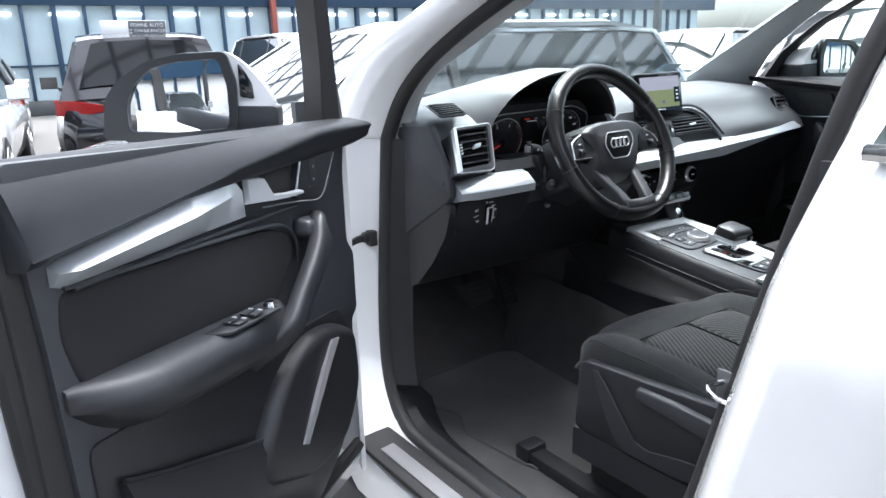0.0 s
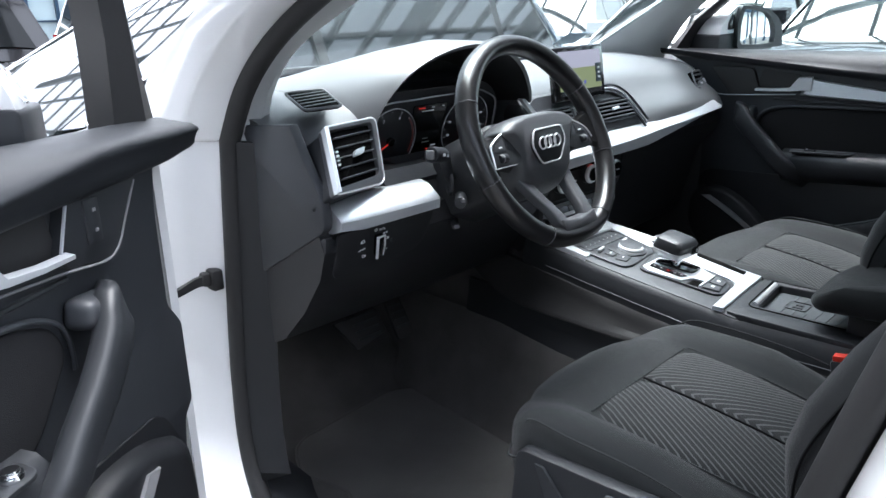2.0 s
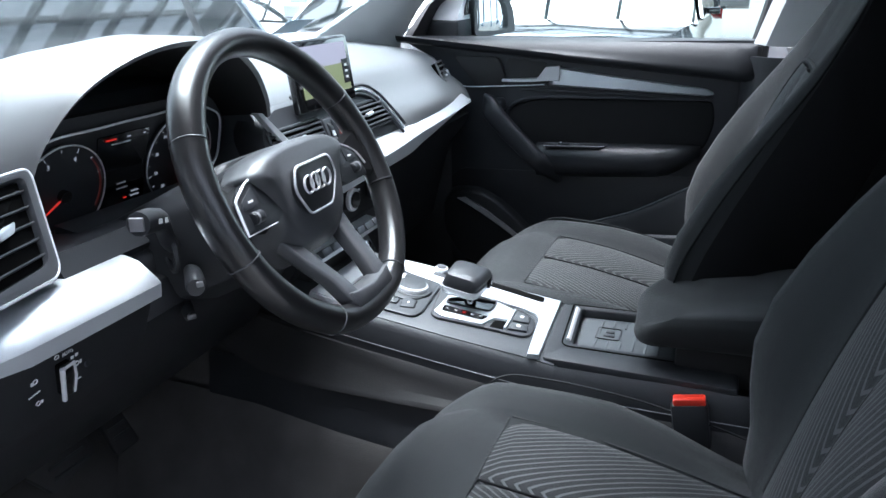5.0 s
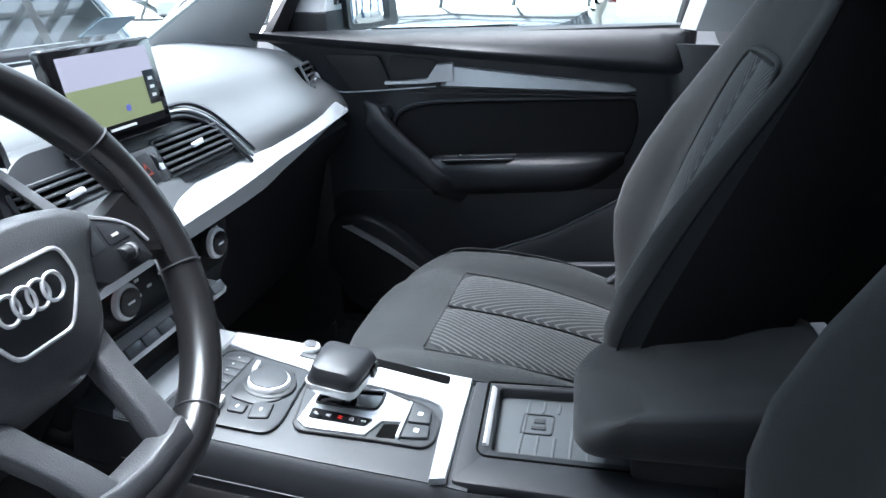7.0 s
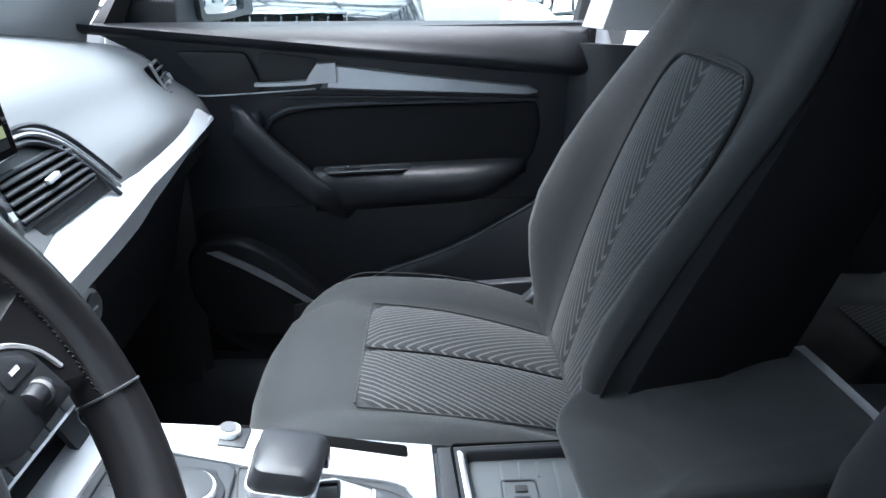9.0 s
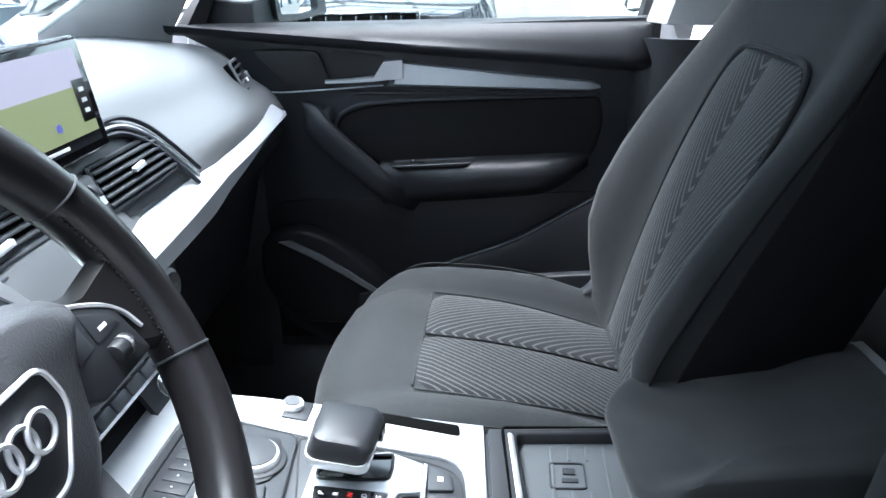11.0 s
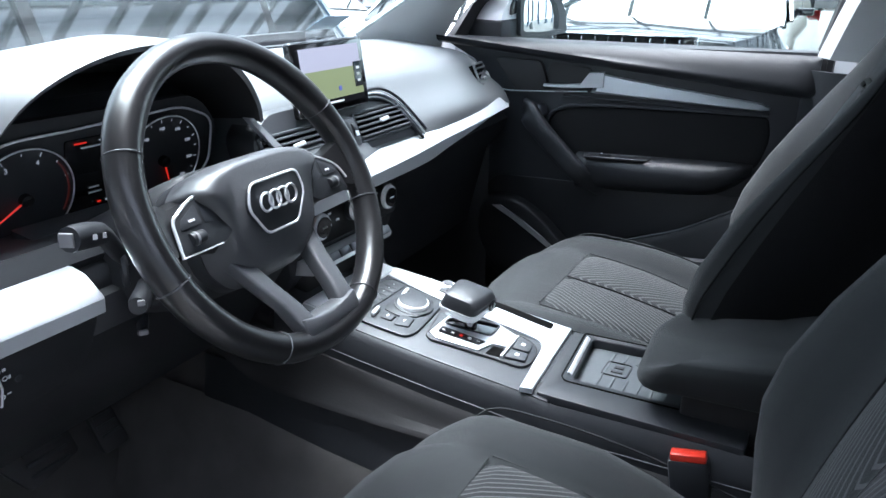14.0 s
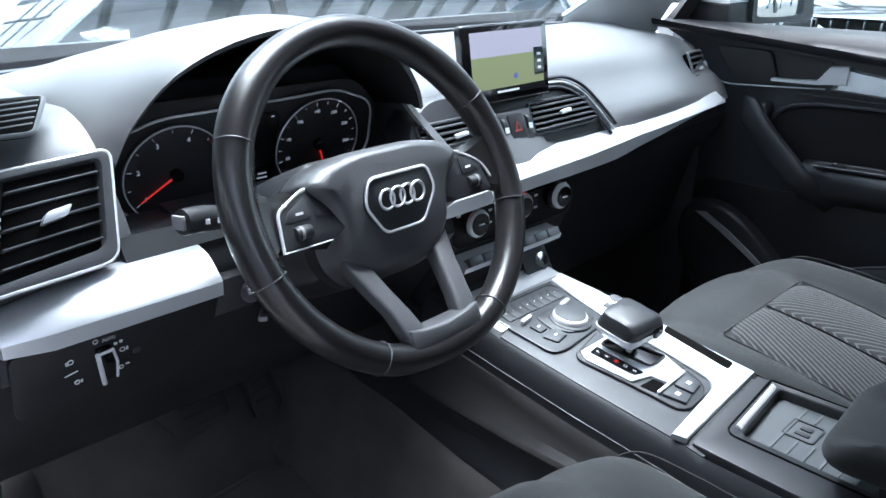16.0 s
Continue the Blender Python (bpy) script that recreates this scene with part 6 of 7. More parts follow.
for quad in ([(0.011, 0.302), (0.005, 0.277), (-0.020, 0.273), (-0.026, 0.299)], [(-0.031, 0.299), (-0.025, 0.272), (-0.047, 0.268), (-0.058, 0.298)]):
    part("brake_key", prism(rounded(quad, 0.003), lambda p, q, k: ct(p, q, k + 0.004), 0.0045, 0.0012), CONSOLE, gp, "grey parking brake key")
    ax, ay = sum(q[0] for q in quad) / 4, sum(q[1] for q in quad) / 4
    part("key_symbol", moved(box((0, 0, 0), (0.007, 0.006, 0.0008)), Matrix.Translation(ct(ax, ay, 0.0089)) @ CTN), INK, gp)
part("key_edge", prism([(0.013, 0.307), (0.012, 0.3025), (-0.060, 0.2995), (-0.060, 0.3035)], lambda p, q, k: ct(p, q, k + 0.004), 0.0055, 0.0008), SILVER, gp)
sel = part("gear_selector", loft([[ct(-0.014 + 0.012 * math.cos(q), 0.376 + 0.010 * math.sin(q), z) for q in [j * math.pi / 6 for j in range(12)]] for z in (0.005, 0.035)]), CHROME, console, "short gear selector")
part("selector_head", loft([[ct(-0.016 + x, 0.385 + y * k - 0.006 * m, z) for x, y in rounded([(-0.036 * k, 0.030), (0.036 * k, 0.034), (0.036 * k, -0.034), (-0.036 * k, -0.030)], 0.014)] for z, k, m in ((0.030, 0.72, 0), (0.036, 0.92, 0), (0.046, 1.0, 0), (0.058, 1.0, 1), (0.066, 0.92, 1), (0.070, 0.74, 1))]), DARK, sel, "black leather selector head")
part("selector_band", loft([[ct(-0.016 + x, 0.385 + y * k, z) for x, y in rounded([(-0.0368 * k, 0.0308), (0.0368 * k, 0.0348), (0.0368 * k, -0.0348), (-0.0368 * k, -0.0308)], 0.014)] for z, k in ((0.030, 0.84), (0.034, 0.97), (0.040, 1.012), (0.0445, 1.012))]), SATIN, sel, "chrome band under the head")
part("park_key", box(ct(0.008, 0.349, 0.046), (0.020, 0.006, 0.018), 0.003), GLOSS, sel, "gloss park key")
lettering("park_letter", "P", 0.009, Matrix.Translation(ct(0.008, 0.3455, 0.0465)) @ pose(0, 0, 0, 90, 0, 0), INK, sel)

# phone tray
deck_o = rounded([(-0.101, 0.2285), (0.103, 0.2415), (0.120, -0.05), (-0.108, -0.05)], [0.004, 0.004, 0.004, 0.004])
tray_i = rounded([(-0.036, 0.196), (0.100, 0.208), (0.106, -0.04), (-0.040, -0.04)], [0.006, 0.010, 0.004, 0.004])
part("tray_rim", frame_of(deck_o, tray_i, lambda a, b, k: (a, b, top_z(b) - 0.016 + k), 0.019, 0.003), DARK, console, "dark rim of the phone tray")
# black bead on the rim, painting the shade of a groove
part("tray_groove_shade", tube([(a, b, top_z(b) + 0.0030) for a, b in rounded([(-0.050, 0.212), (0.110, 0.2245), (0.114, -0.045), (-0.054, -0.045)], [0.016, 0.010, 0.003, 0.003])], 0.0022, 6, closed=True), VOID, console)
tray = part("phone_tray", prism(tray_i, lambda a, b, k: (a, b, top_z(b) - 0.022 + k), 0.010), material("rubber_mat_grey", (0.075, 0.083, 0.088), 0.45, var=0.1, fine=500, bump=0.3), console, "ribbed grey rubber phone tray")
RIB = material("rubber_rib", (0.095, 0.104, 0.110), 0.5, bump=0)
for i in range(8):
    y = 0.168 - 0.020 * i
    for x0, x1 in ((-0.032, 0.018), (0.070, 0.096)) if 1 <= i <= 2 else ((-0.032, 0.096),):
        part("rib", box(((x0 + x1) / 2, y, top_z(y) - 0.0112), (x1 - x0, 0.0034, 0.0016), 0.0006), RIB, tray)
part("phone_mark", frame_of(rounded([(0.022, 0.172), (0.066, 0.172), (0.066, 0.132), (0.022, 0.132)], 0.006), rounded([(0.024, 0.170), (0.064, 0.170), (0.064, 0.134), (0.024, 0.134)], 0.005), lambda a, b, k: (a, b, top_z(b) - 0.0118 + k), 0.0018), DARK, tray)
part("phone_mark", merge(box((0.036, 0.150, top_z(0.150) - 0.0108), (0.007, 0.018, 0.0018), 0.0005), box((0.051, 0.150, top_z(0.150) - 0.0108), (0.010, 0.014, 0.0018), 0.0005)), DARK, tray)
part("tray_bar", tube([(-0.030, 0.2040, top_z(0.204) + 0.0045), (0.094, 0.2145, top_z(0.2145) + 0.0045)], 0.0044, 8, flat=0.6), SATIN, console, "bright bar at the front of the tray")
# armrest
ao = rounded([(-0.092, 0.100), (0.122, 0.114), (0.134, -0.160), (-0.102, -0.174)], [0.045, 0.055, 0.03, 0.03], 8)
arm_r = [[((a - 0.015) * k + 0.015, (b + 0.08) * k2 - 0.08, z + 0.006 - (0.068 * (b + 0.16) + 2.6 * max(0.0, b + 0.02) ** 2) * (z - 0.80) / 0.1) for a, b in ao] for z, k, k2 in ((0.836, 0.84, 0.90), (0.839, 0.90, 0.945), (0.846, 0.945, 0.97), (0.858, 0.975, 0.99), (0.872, 0.99, 1.0), (0.886, 0.99, 0.995), (0.896, 0.980, 0.982), (0.9035, 0.955, 0.957), (0.9075, 0.915, 0.92), (0.9092, 0.83, 0.85), (0.9100, 0.55, 0.6))]
part("armrest", loft(arm_r), CLOTH, console, "grey cloth padded armrest")
part("armrest_base", box((0.022, -0.10, 0.800), (0.17, 0.28, 0.06), 0.008), RUBBER, console)
part("rear_strip", loft([[(x, y - 0.004, 0.880), (x, y, 0.897), (x, y - 0.016, 0.899), (x, y - 0.022, 0.880)] for x, y in ((0.142, -0.164), (0.10, -0.168), (0.0, -0.174), (-0.09, -0.178))]), SATIN, console, "bright strip behind the armrest")
part("rear_body", box((0.015, -0.235, 0.80), (0.21, 0.10, 0.14), 0.02), DARK, console)
part("rear_panel", box((0.015, -0.285, 0.66), (0.20, 0.03, 0.40), 0.01), DARK, console)

# belt buckle
bk = thing("belt_buckle", "black seat belt buckle with a red key, beside the driver's seat", "belt buckle", (-0.125, 0.03, 0.70))
part("buckle_body", box((-0.128, 0.005, 0.735), (0.022, 0.050, 0.085), 0.006, rot=(-10, 0, 4)), DARK, bk)
part("release_key", box((-0.128, 0.012, 0.779), (0.018, 0.044, 0.012), 0.003, rot=(-10, 0, 4)), RED, bk, "red release key")
part("buckle_strap", box((-0.128, -0.012, 0.64), (0.012, 0.045, 0.12), 0.003, rot=(-10, 0, 4)), RUBBER, bk)

# ---- seats ----
DARKCLOTH = material("black_seat_cloth", (0.010, 0.010, 0.011), 0.9, var=0.2, fine=900, bump=0.5, spec=0.1)


def seat(cx, y0, name, label, z0, fall, by):
    """A front seat: y0 and z0 mark the front of the striped panel, by the foot of the backrest."""
    s = thing(name, label, "car seat", (cx, y0 - 0.15, 0.40))
    out = 1 if cx > 0 else -1

    def zc(d):
        """Height of the cushion, d metres behind the start of the striped panel."""
        if d < 0:
            return z0 - 1.9 * d * d * (1 if d > -0.07 else 1.25)
        return z0 - fall * d * min(1.0, 0.4 + 2.0 * d)

    reach, front = (0.84, 0.042) if cx < 0 else (0.92, 0.034)
    rings = []
    for d in (-0.136, -0.133, -0.126, -0.112, -0.092, -0.07, -0.045, -0.02, 0.0, 0.03, 0.07, 0.13, 0.20, 0.27, 0.34, 0.40):
        z = zc(d)
        nose = max(0.0, (-d - 0.06) / 0.075)
        w = (0.252 if cx > 0 else 0.240) * (1 - 0.24 * nose * nose)
        roll = 0.032 * (1 - 0.7 * nose) * min(1, 0.55 + max(0, d) * 3) * (1.0 - 0.75 * max(0.0, (d - 0.22) / 0.18))
        lo = z0 - 0.123 + 0.03 * nose
        dome = 0.014 * min(1.0, max(0.0, (0.0 - d) / 0.04))
        if d <= -0.126:
            z -= 0.012 + 0.018 * (-d - 0.126) / 0.010
        sink = 0.042 * min(1.0, max(0.0, (d - 0.12) / 0.20)) if cx < 0 else 0.0
        roll -= sink
        pts = [(-0.92, lo), (-0.985, lo + 0.02), (-1.0, (lo + z - sink) / 2), (-0.995, z - 0.025 - sink), (-0.97, z + roll * 0.35 - sink * 0.6), (-0.91, z + roll * 0.82), (-0.83, z + roll), (-0.74, z + roll * 0.80), (-0.65, z + roll * 0.36), (-0.595, z - 0.002 + dome * 0.8), (-0.53, z + 0.001 + dome * 0.8), (-0.25, z + dome * 0.95), (0, z - 0.002 + dome)]
        pts = pts + [(-p, q) for p, q in pts[-2::-1]]
        arc = front * min(1.0, max(0.0, (0.03 - d) / 0.15))
        rings.append([(cx + a * w, y0 - d * (reach if d < 0 else 1.0) + arc * (1 - a * a), b) for a, b in pts])
    cush = part("cushion", loft(rings), CLOTH, s, "grey cloth seat cushion", 75)
    half = 0.148
    rows = []
    for i in range(19):
        d = 0.002 + 0.36 * i / 18
        k = half - 0.014 * (1 - min(1, i / 2)) ** 2 - 0.022 * max(0.0, (d - 0.12) / 0.24)
        rows.append([(cx + a * k, y0 - d, zc(d) + 0.0025 - 0.0042 * (abs(a) > 0.98) - 0.0042 * (i == 0) + 0.005 * (1 - ((abs(a) - 0.5) / 0.5) ** 2) - 0.002 * (a == 0)) for a in (-1, -0.96, -0.85, -0.7, -0.5, -0.3, -0.12, -0.04, 0, 0.04, 0.12, 0.3, 0.5, 0.7, 0.85, 0.96, 1)])
    part("striped_panel", slab(rows, 0.004), STRIPE, cush, "dark cloth with pale chevron stripes")
    for a in (-1, 1):
        part("seam", tube([(cx + a * (half + 0.002 - 0.022 * max(0.0, (d - 0.12) / 0.24)), y0 - d, zc(d) + 0.0022) for d in (0.004, 0.06, 0.12, 0.18, 0.24, 0.30, 0.36)], 0.0016, 6), CLOTH, cush)
        part("edge_seam", tube(spline([(cx + a * 0.200, y0 + 0.100 * reach, zc(-0.10) - 0.014), (cx + a * 0.232, y0 + 0.05 * reach, zc(-0.05) + 0.016), (cx + a * 0.242, y0 - 0.03, zc(0.03) + 0.018), (cx + a * 0.240, y0 - 0.15, zc(0.15) + 0.024), (cx + a * 0.240, y0 - 0.27, zc(0.27) + 0.020), (cx + a * 0.240, y0 - 0.36, zc(0.36) + 0.008)], 6), 0.0016, 6), CLOTH, cush)
    part("front_seam", tube([(cx + x, y0 - 0.0005, zc(0) + 0.0022) for x in (-half + 0.006, 0.0, half - 0.006)], 0.0016, 6), CLOTH, cush)
    part("middle_seam", tube([(cx, y0 - d, zc(d) + 0.0035) for d in (0.005, 0.1, 0.2, 0.3, 0.36)], 0.0016, 6), DARKCLOTH, cush)
    part("nose_seam", tube(spline([(cx - 0.251, y0 + 0.03 * reach, zc(-0.03) - 0.03), (cx - 0.232, y0 + 0.098 * reach, z0 - 0.055), (cx, y0 + 0.133 * reach + front, z0 - 0.066), (cx + 0.232, y0 + 0.098 * reach, z0 - 0.055), (cx + 0.251, y0 + 0.03 * reach, zc(-0.03) - 0.03)], 5), 0.0022, 6), CLOTH, cush)
    # backrest, leaning
    B = pose(cx, by, 0.735, 20.5, 0, 0)
    shape = ((-0.02, 0.222, 0.020), (0.03, 0.232, 0.036), (0.08, 0.248, 0.062), (0.13, 0.260, 0.082), (0.19, 0.269, 0.088), (0.27, 0.273, 0.080), (0.34, 0.273, 0.066), (0.41, 0.271, 0.048), (0.48, 0.264, 0.030), (0.55, 0.248, 0.016), (0.61, 0.222, 0.008), (0.66, 0.185, 0.004), (0.70, 0.14, 0.0))

    def swell(h):
        return 0.016 * math.sin(min(1, max(0, h) / 0.5) * math.pi)

    rings = []
    for h, w, dep in shape:
        g = swell(h)
        pts = [(-0.90, -0.10), (-0.985, -0.075), (-1.0, -0.03), (-1.0, dep * 0.45), (-0.975, dep * 0.85), (-0.93, dep), (-0.86, dep * 0.97), (-0.76, dep * 0.74), (-0.66, dep * 0.40 + g * 0.4), (-0.57, 0.004 + g), (-0.50, 0.005 + g), (-0.25, 0.003 + g), (0, 0.001 + g)]
        pts = pts + [(-p, q) for p, q in pts[-2::-1]]
        rings.append([B @ Vector((a * w, b, h)) for a, b in pts])
    back = part("backrest", loft(rings), CLOTH, s, "grey cloth backrest", 75)
    for sg in (-1, 1):
        side = [[B @ Vector((sg * a * w, b, h)) for a, b in ((1.001, dep * 0.42), (1.012, dep * 0.2), (1.014, -0.04), (0.96, -0.104), (0.3, -0.125), (0.0, -0.125))] for h, w, dep in shape]
        part("back_shell", slab(side, 0.003), DARKCLOTH, back, "black cloth side of the backrest")
    rows = []
    for i in range(25):
        h = 0.015 + 0.462 * i / 24
        k = 0.112 + 0.030 * min(1.0, h / 0.34)
        t = max(0, (h - 0.418) / 0.060)
        k *= math.sqrt(max(0.05, 1 - min(1, t) ** 2.4 * 0.45))
        rows.append([B @ Vector((a * k, 0.0075 + swell(h) + 0.007 * (1 - ((abs(a) - 0.5) / 0.5) ** 2) - 0.0065 * (abs(a) > 0.98), h)) for a in (-1, -0.96, -0.85, -0.7, -0.5, -0.3, -0.12, -0.04, 0, 0.04, 0.12, 0.3, 0.5, 0.7, 0.85, 0.96, 1)])
    part("striped_panel", slab(rows, 0.004), STRIPE, back, "dark cloth with pale chevron stripes")
    for sg in (-1, 1):
        pts = [(0.116, 0.0, 0.01), (0.131, 0.012, 0.15), (0.141, 0.016, 0.28), (0.146, 0.012, 0.38), (0.142, 0.008, 0.435), (0.124, 0.005, 0.472), (0.085, 0.003, 0.484), (0.0, 0.003, 0.486)]
        part("seam", tube(spline([B @ Vector((sg * a, b + 0.006, h)) for a, b, h in pts], 5), 0.0042, 8), CLOTH, back, "rolled edge round the striped panel")
        edge = [(0.221, 0.017, 0.0), (0.256, 0.058, 0.12), (0.270, 0.058, 0.23), (0.2725, 0.042, 0.36), (0.264, 0.018, 0.48), (0.242, 0.009, 0.57), (0.20, 0.004, 0.64)]
        part("piping", tube(spline([B @ Vector((sg * a, b, h)) for a, b, h in edge], 5), 0.0018, 6), DARKCLOTH, back, "dark side seam")
    part("middle_seam", tube([B @ Vector((0, 0.0065 + swell(h), h)) for h in (0.02, 0.1, 0.2, 0.3, 0.4, 0.465)], 0.0025, 6), RUBBER, back)
    # side covers and rails
    x = cx + out * 0.250
    cover = rounded([(y0 + 0.046, z0 - 0.022), (y0 - 0.10, z0 - 0.014), (y0 - 0.38, z0 + 0.005), (y0 - 0.43, z0 - 0.09), (y0 - 0.30, z0 - 0.165), (y0 - 0.05, z0 - 0.175), (y0 + 0.060, z0 - 0.172)], 0.02)
    sc = part("side_cover", prism(cover, lambda a, b, k: (x + out * (k - 0.012), a, b), 0.024, 0.005), DARK, s, "dark plastic side cover")
    part("cover_blade", slab([[(x + out * 0.0135, y0 + a, z0 + b), (x + out * 0.0175, y0 + c, z0 + d)] for a, b, c, d in ((0.011, -0.032, -0.006, -0.030), (-0.006, -0.075, -0.036, -0.062), (-0.030, -0.125, -0.074, -0.108), (-0.048, -0.155, -0.098, -0.136), (-0.085, -0.170, -0.130, -0.142), (-0.180, -0.168, -0.200, -0.126), (-0.27, -0.155, -0.28, -0.115))], 0.004), PANEL, sc, "grey plastic blade")
    part("height_lever", bevelled(loft([[(x + out * 0.014, y0 + y, z0 + b), (x + out * 0.026, y0 + y, z0 + b + 0.004), (x + out * 0.026, y0 + y, z0 + t - 0.004), (x + out * 0.014, y0 + y, z0 + t)] for y, b, t in ((-0.105, -0.046, -0.022), (-0.118, -0.050, -0.021), (-0.18, -0.058, -0.020), (-0.26, -0.068, -0.024), (-0.30, -0.066, -0.040))]), 0.003), PANEL, sc, "grey height lever")
    part("lower_skirt", loft([[(x - out * 0.006, y0 + y, z0 - 0.165), (x + out * 0.010, y0 + y, z0 - 0.175), (x + out * 0.012, y0 + y, z0 - 0.235), (x - out * 0.02, y0 + y, z0 - 0.240)] for y in (0.062, 0.04, -0.15, -0.35)]), DARK, sc, "dark lower skirt")
    part("recliner", bevelled(loft([[(x - out * 0.05, by + 0.045, 0.755), (x - out * 0.05, by - 0.03, 0.762), (x - out * 0.05, by - 0.03, 0.815), (x - out * 0.05, by + 0.005, 0.790)], [(x + out * 0.015, by + 0.050, 0.735), (x + out * 0.015, by - 0.03, 0.735), (x + out * 0.015, by - 0.03, 0.815), (x + out * 0.015, by + 0.008, 0.785)]]), 0.006, 3), HUB, sc, "grey plastic hinge cover")
    for a in (-0.22, 0.22):
        r = part("seat_rail", box((cx + a, y0 - 0.05, 0.424), (0.045, 0.58, 0.034), 0.006), RUBBER, s, "black steel seat rail")
        part("rail_cap", box((cx + a, y0 + 0.235, 0.428), (0.060, 0.045, 0.050), 0.008), DARK, r)
    part("seat_frame", box((cx, y0 - 0.15, 0.525), (0.44, 0.42, 0.17), 0.02), RUBBER, s)
    return s


seat(0.352, 0.345, "passenger_seat", "grey cloth passenger seat with chevron striped panels", 0.782, 0.20, 0.047)
seat(-0.372, 0.243, "driver_seat", "grey cloth driver's seat with chevron striped panels", 0.757, 0.12, -0.090)

# rear bench
bench = thing("rear_bench", "dark grey cloth rear bench behind the front seats", "car seat", (0, -1.0, 0.4))
for cx in (-0.40, 0.40):
    part("cushion", loft([[(cx + a * 0.33, y, b * (1 if b < 0.6 else k)) for a, b in ((-1, 0.45), (-1, 0.72), (-0.9, 0.80), (-0.4, 0.795), (0, 0.79), (0.4, 0.795), (0.9, 0.80), (1, 0.72), (1, 0.45))] for y, k in ((-0.375, 0.84), (-0.385, 0.89), (-0.41, 0.92), (-0.48, 0.935), (-1.0, 0.91))]), CLOTH, bench, "grey cloth bench cushion")
    part("striped_panel", slab([[(cx + a, y, 0.7445 - 0.02 * (-0.50 - y)) for a in (-0.15, -0.05, 0.05, 0.15)] for y in (-0.46, -0.6, -0.8)], 0.004), STRIPE, bench, "dark cloth with pale stripes")
    part("backrest", loft([[(cx + a * 0.33, -0.98 - 0.25 * h + b, 0.72 + h * 0.62) for a, b in ((-1, -0.12), (-1, 0.02), (-0.9, 0.06), (-0.4, 0.03), (0, 0.02), (0.4, 0.03), (0.9, 0.06), (1, 0.02), (1, -0.12))] for h in (0, 0.2, 0.5, 0.8, 0.95, 1.0)]), DARKCLOTH, bench)

# ---- footwell ----
mat_o = rounded([(-0.635, 0.86), (-0.60, 0.93), (-0.30, 0.95), (-0.20, 0.90), (-0.18, 0.36), (-0.56, 0.34), (-0.62, 0.44), (-0.645, 0.66), (-0.60, 0.74)], [0.02, 0.04, 0.05, 0.05, 0.04, 0.06, 0.05, 0.03, 0.02])
fm = thing("floor_mat", "dark grey pile floor mat in the driver's footwell", "floor mat", (-0.4, 0.6, 0.405))
part("mat_surface", prism(mat_o, lambda a, b, k: (a, b, 0.4065 + k + 0.03 * max(0, (b - 0.85) / 0.1)), 0.010, 0.003), MAT, fm)
part("mat_edge", tube([(a, b, 0.414 + 0.03 * max(0, (b - 0.85) / 0.1)) for a, b in mat_o], 0.0045, 6, closed=True), CARPET, fm)
fr = thing("foot_rest", "black plastic foot rest by the kick panel", "foot rest", (-0.68, 0.9, 0.41))
part("pad", bevelled(loft([[(-0.735, 0.80, 0.41), (-0.66, 0.80, 0.41), (-0.66, 0.83, 0.45), (-0.735, 0.83, 0.45)], [(-0.735, 1.06, 0.44), (-0.65, 1.06, 0.44), (-0.65, 1.02, 0.60), (-0.735, 1.02, 0.60)]]), 0.01), DARK, fr)
for name, label, x, z, y, outline in (("brake_pedal", "black rubber brake pedal", -0.455, 0.680, 0.865, [(-0.062, 0.034), (0.056, 0.032), (0.058, -0.018), (-0.026, -0.036)]), ("accelerator_pedal", "slim black accelerator pedal", -0.325, 0.668, 0.895, [(-0.022, 0.055), (0.020, 0.055), (0.024, -0.055), (-0.024, -0.055)])):
    p = thing(name, label, "pedal", (x, 1.1, 0.6))

    def on_pad(a, b, k):
        return Vector((x + a, y + 0.5 * b - 0.87 * k, z + 0.87 * b + 0.3 * k))

    pad = part("pad", prism(rounded(outline, 0.008), on_pad, 0.014, 0.003), RUBBER, p, "worn black rubber pad")
    for i in range(4):
        b = outline[3][1] * 0.55 + 0.016 * i
        part("rib", prism([(-0.018, b), (0.044 if x < -0.4 else 0.016, b), (0.044 if x < -0.4 else 0.016, b + 0.005), (-0.018, b + 0.005)], lambda c, d, k: on_pad(c, d, k + 0.0135), 0.003), DARK, pad)
    part("arm", tube([(x, y + 0.010, z), (x, 0.98, z + 0.12), (x, 1.10, z + 0.30)], 0.010, 8), RUBBER, p)

# ---- outside ----
g = part("ground", slab([[(x, y, 0) for x in (-300, -20, 20, 300)] for y in (-300, -20, 20, 300)], 0.05), ASPHALT)
tagged(g, "grey asphalt yard", "ground", kind="structure")
PANE = material("bright_hall_glass", (0.72, 0.74, 0.74), 0.15, var=0.15, scale=0.6, bump=0)
TYRE = material("tyre_rubber", (0.015, 0.015, 0.016), 0.8, bump=0.2)
RIM = material("alloy_rim", (0.45, 0.46, 0.47), 0.3, metal=0.9, bump=0)
CARGLASS = material("reflecting_car_glass", (0.020, 0.024, 0.026), 0.03, metal=0.0, var=0.05, bump=0, spec=1.0)
# darker, duller copy of the car glass, painting in weaker reflections
BACKGLASS = material("shaded_rear_glass", (0.008, 0.009, 0.010), 0.06, var=0.05, bump=0, spec=0.25)
HALLGLASS = material("grey_hall_glass", (0.46, 0.57, 0.60), 0.12, var=0.30, scale=0.7, bump=0)
LAMP = material("lamp_glass", (0.55, 0.58, 0.6), 0.08, var=0.2, scale=40, bump=0, coat=1.0)
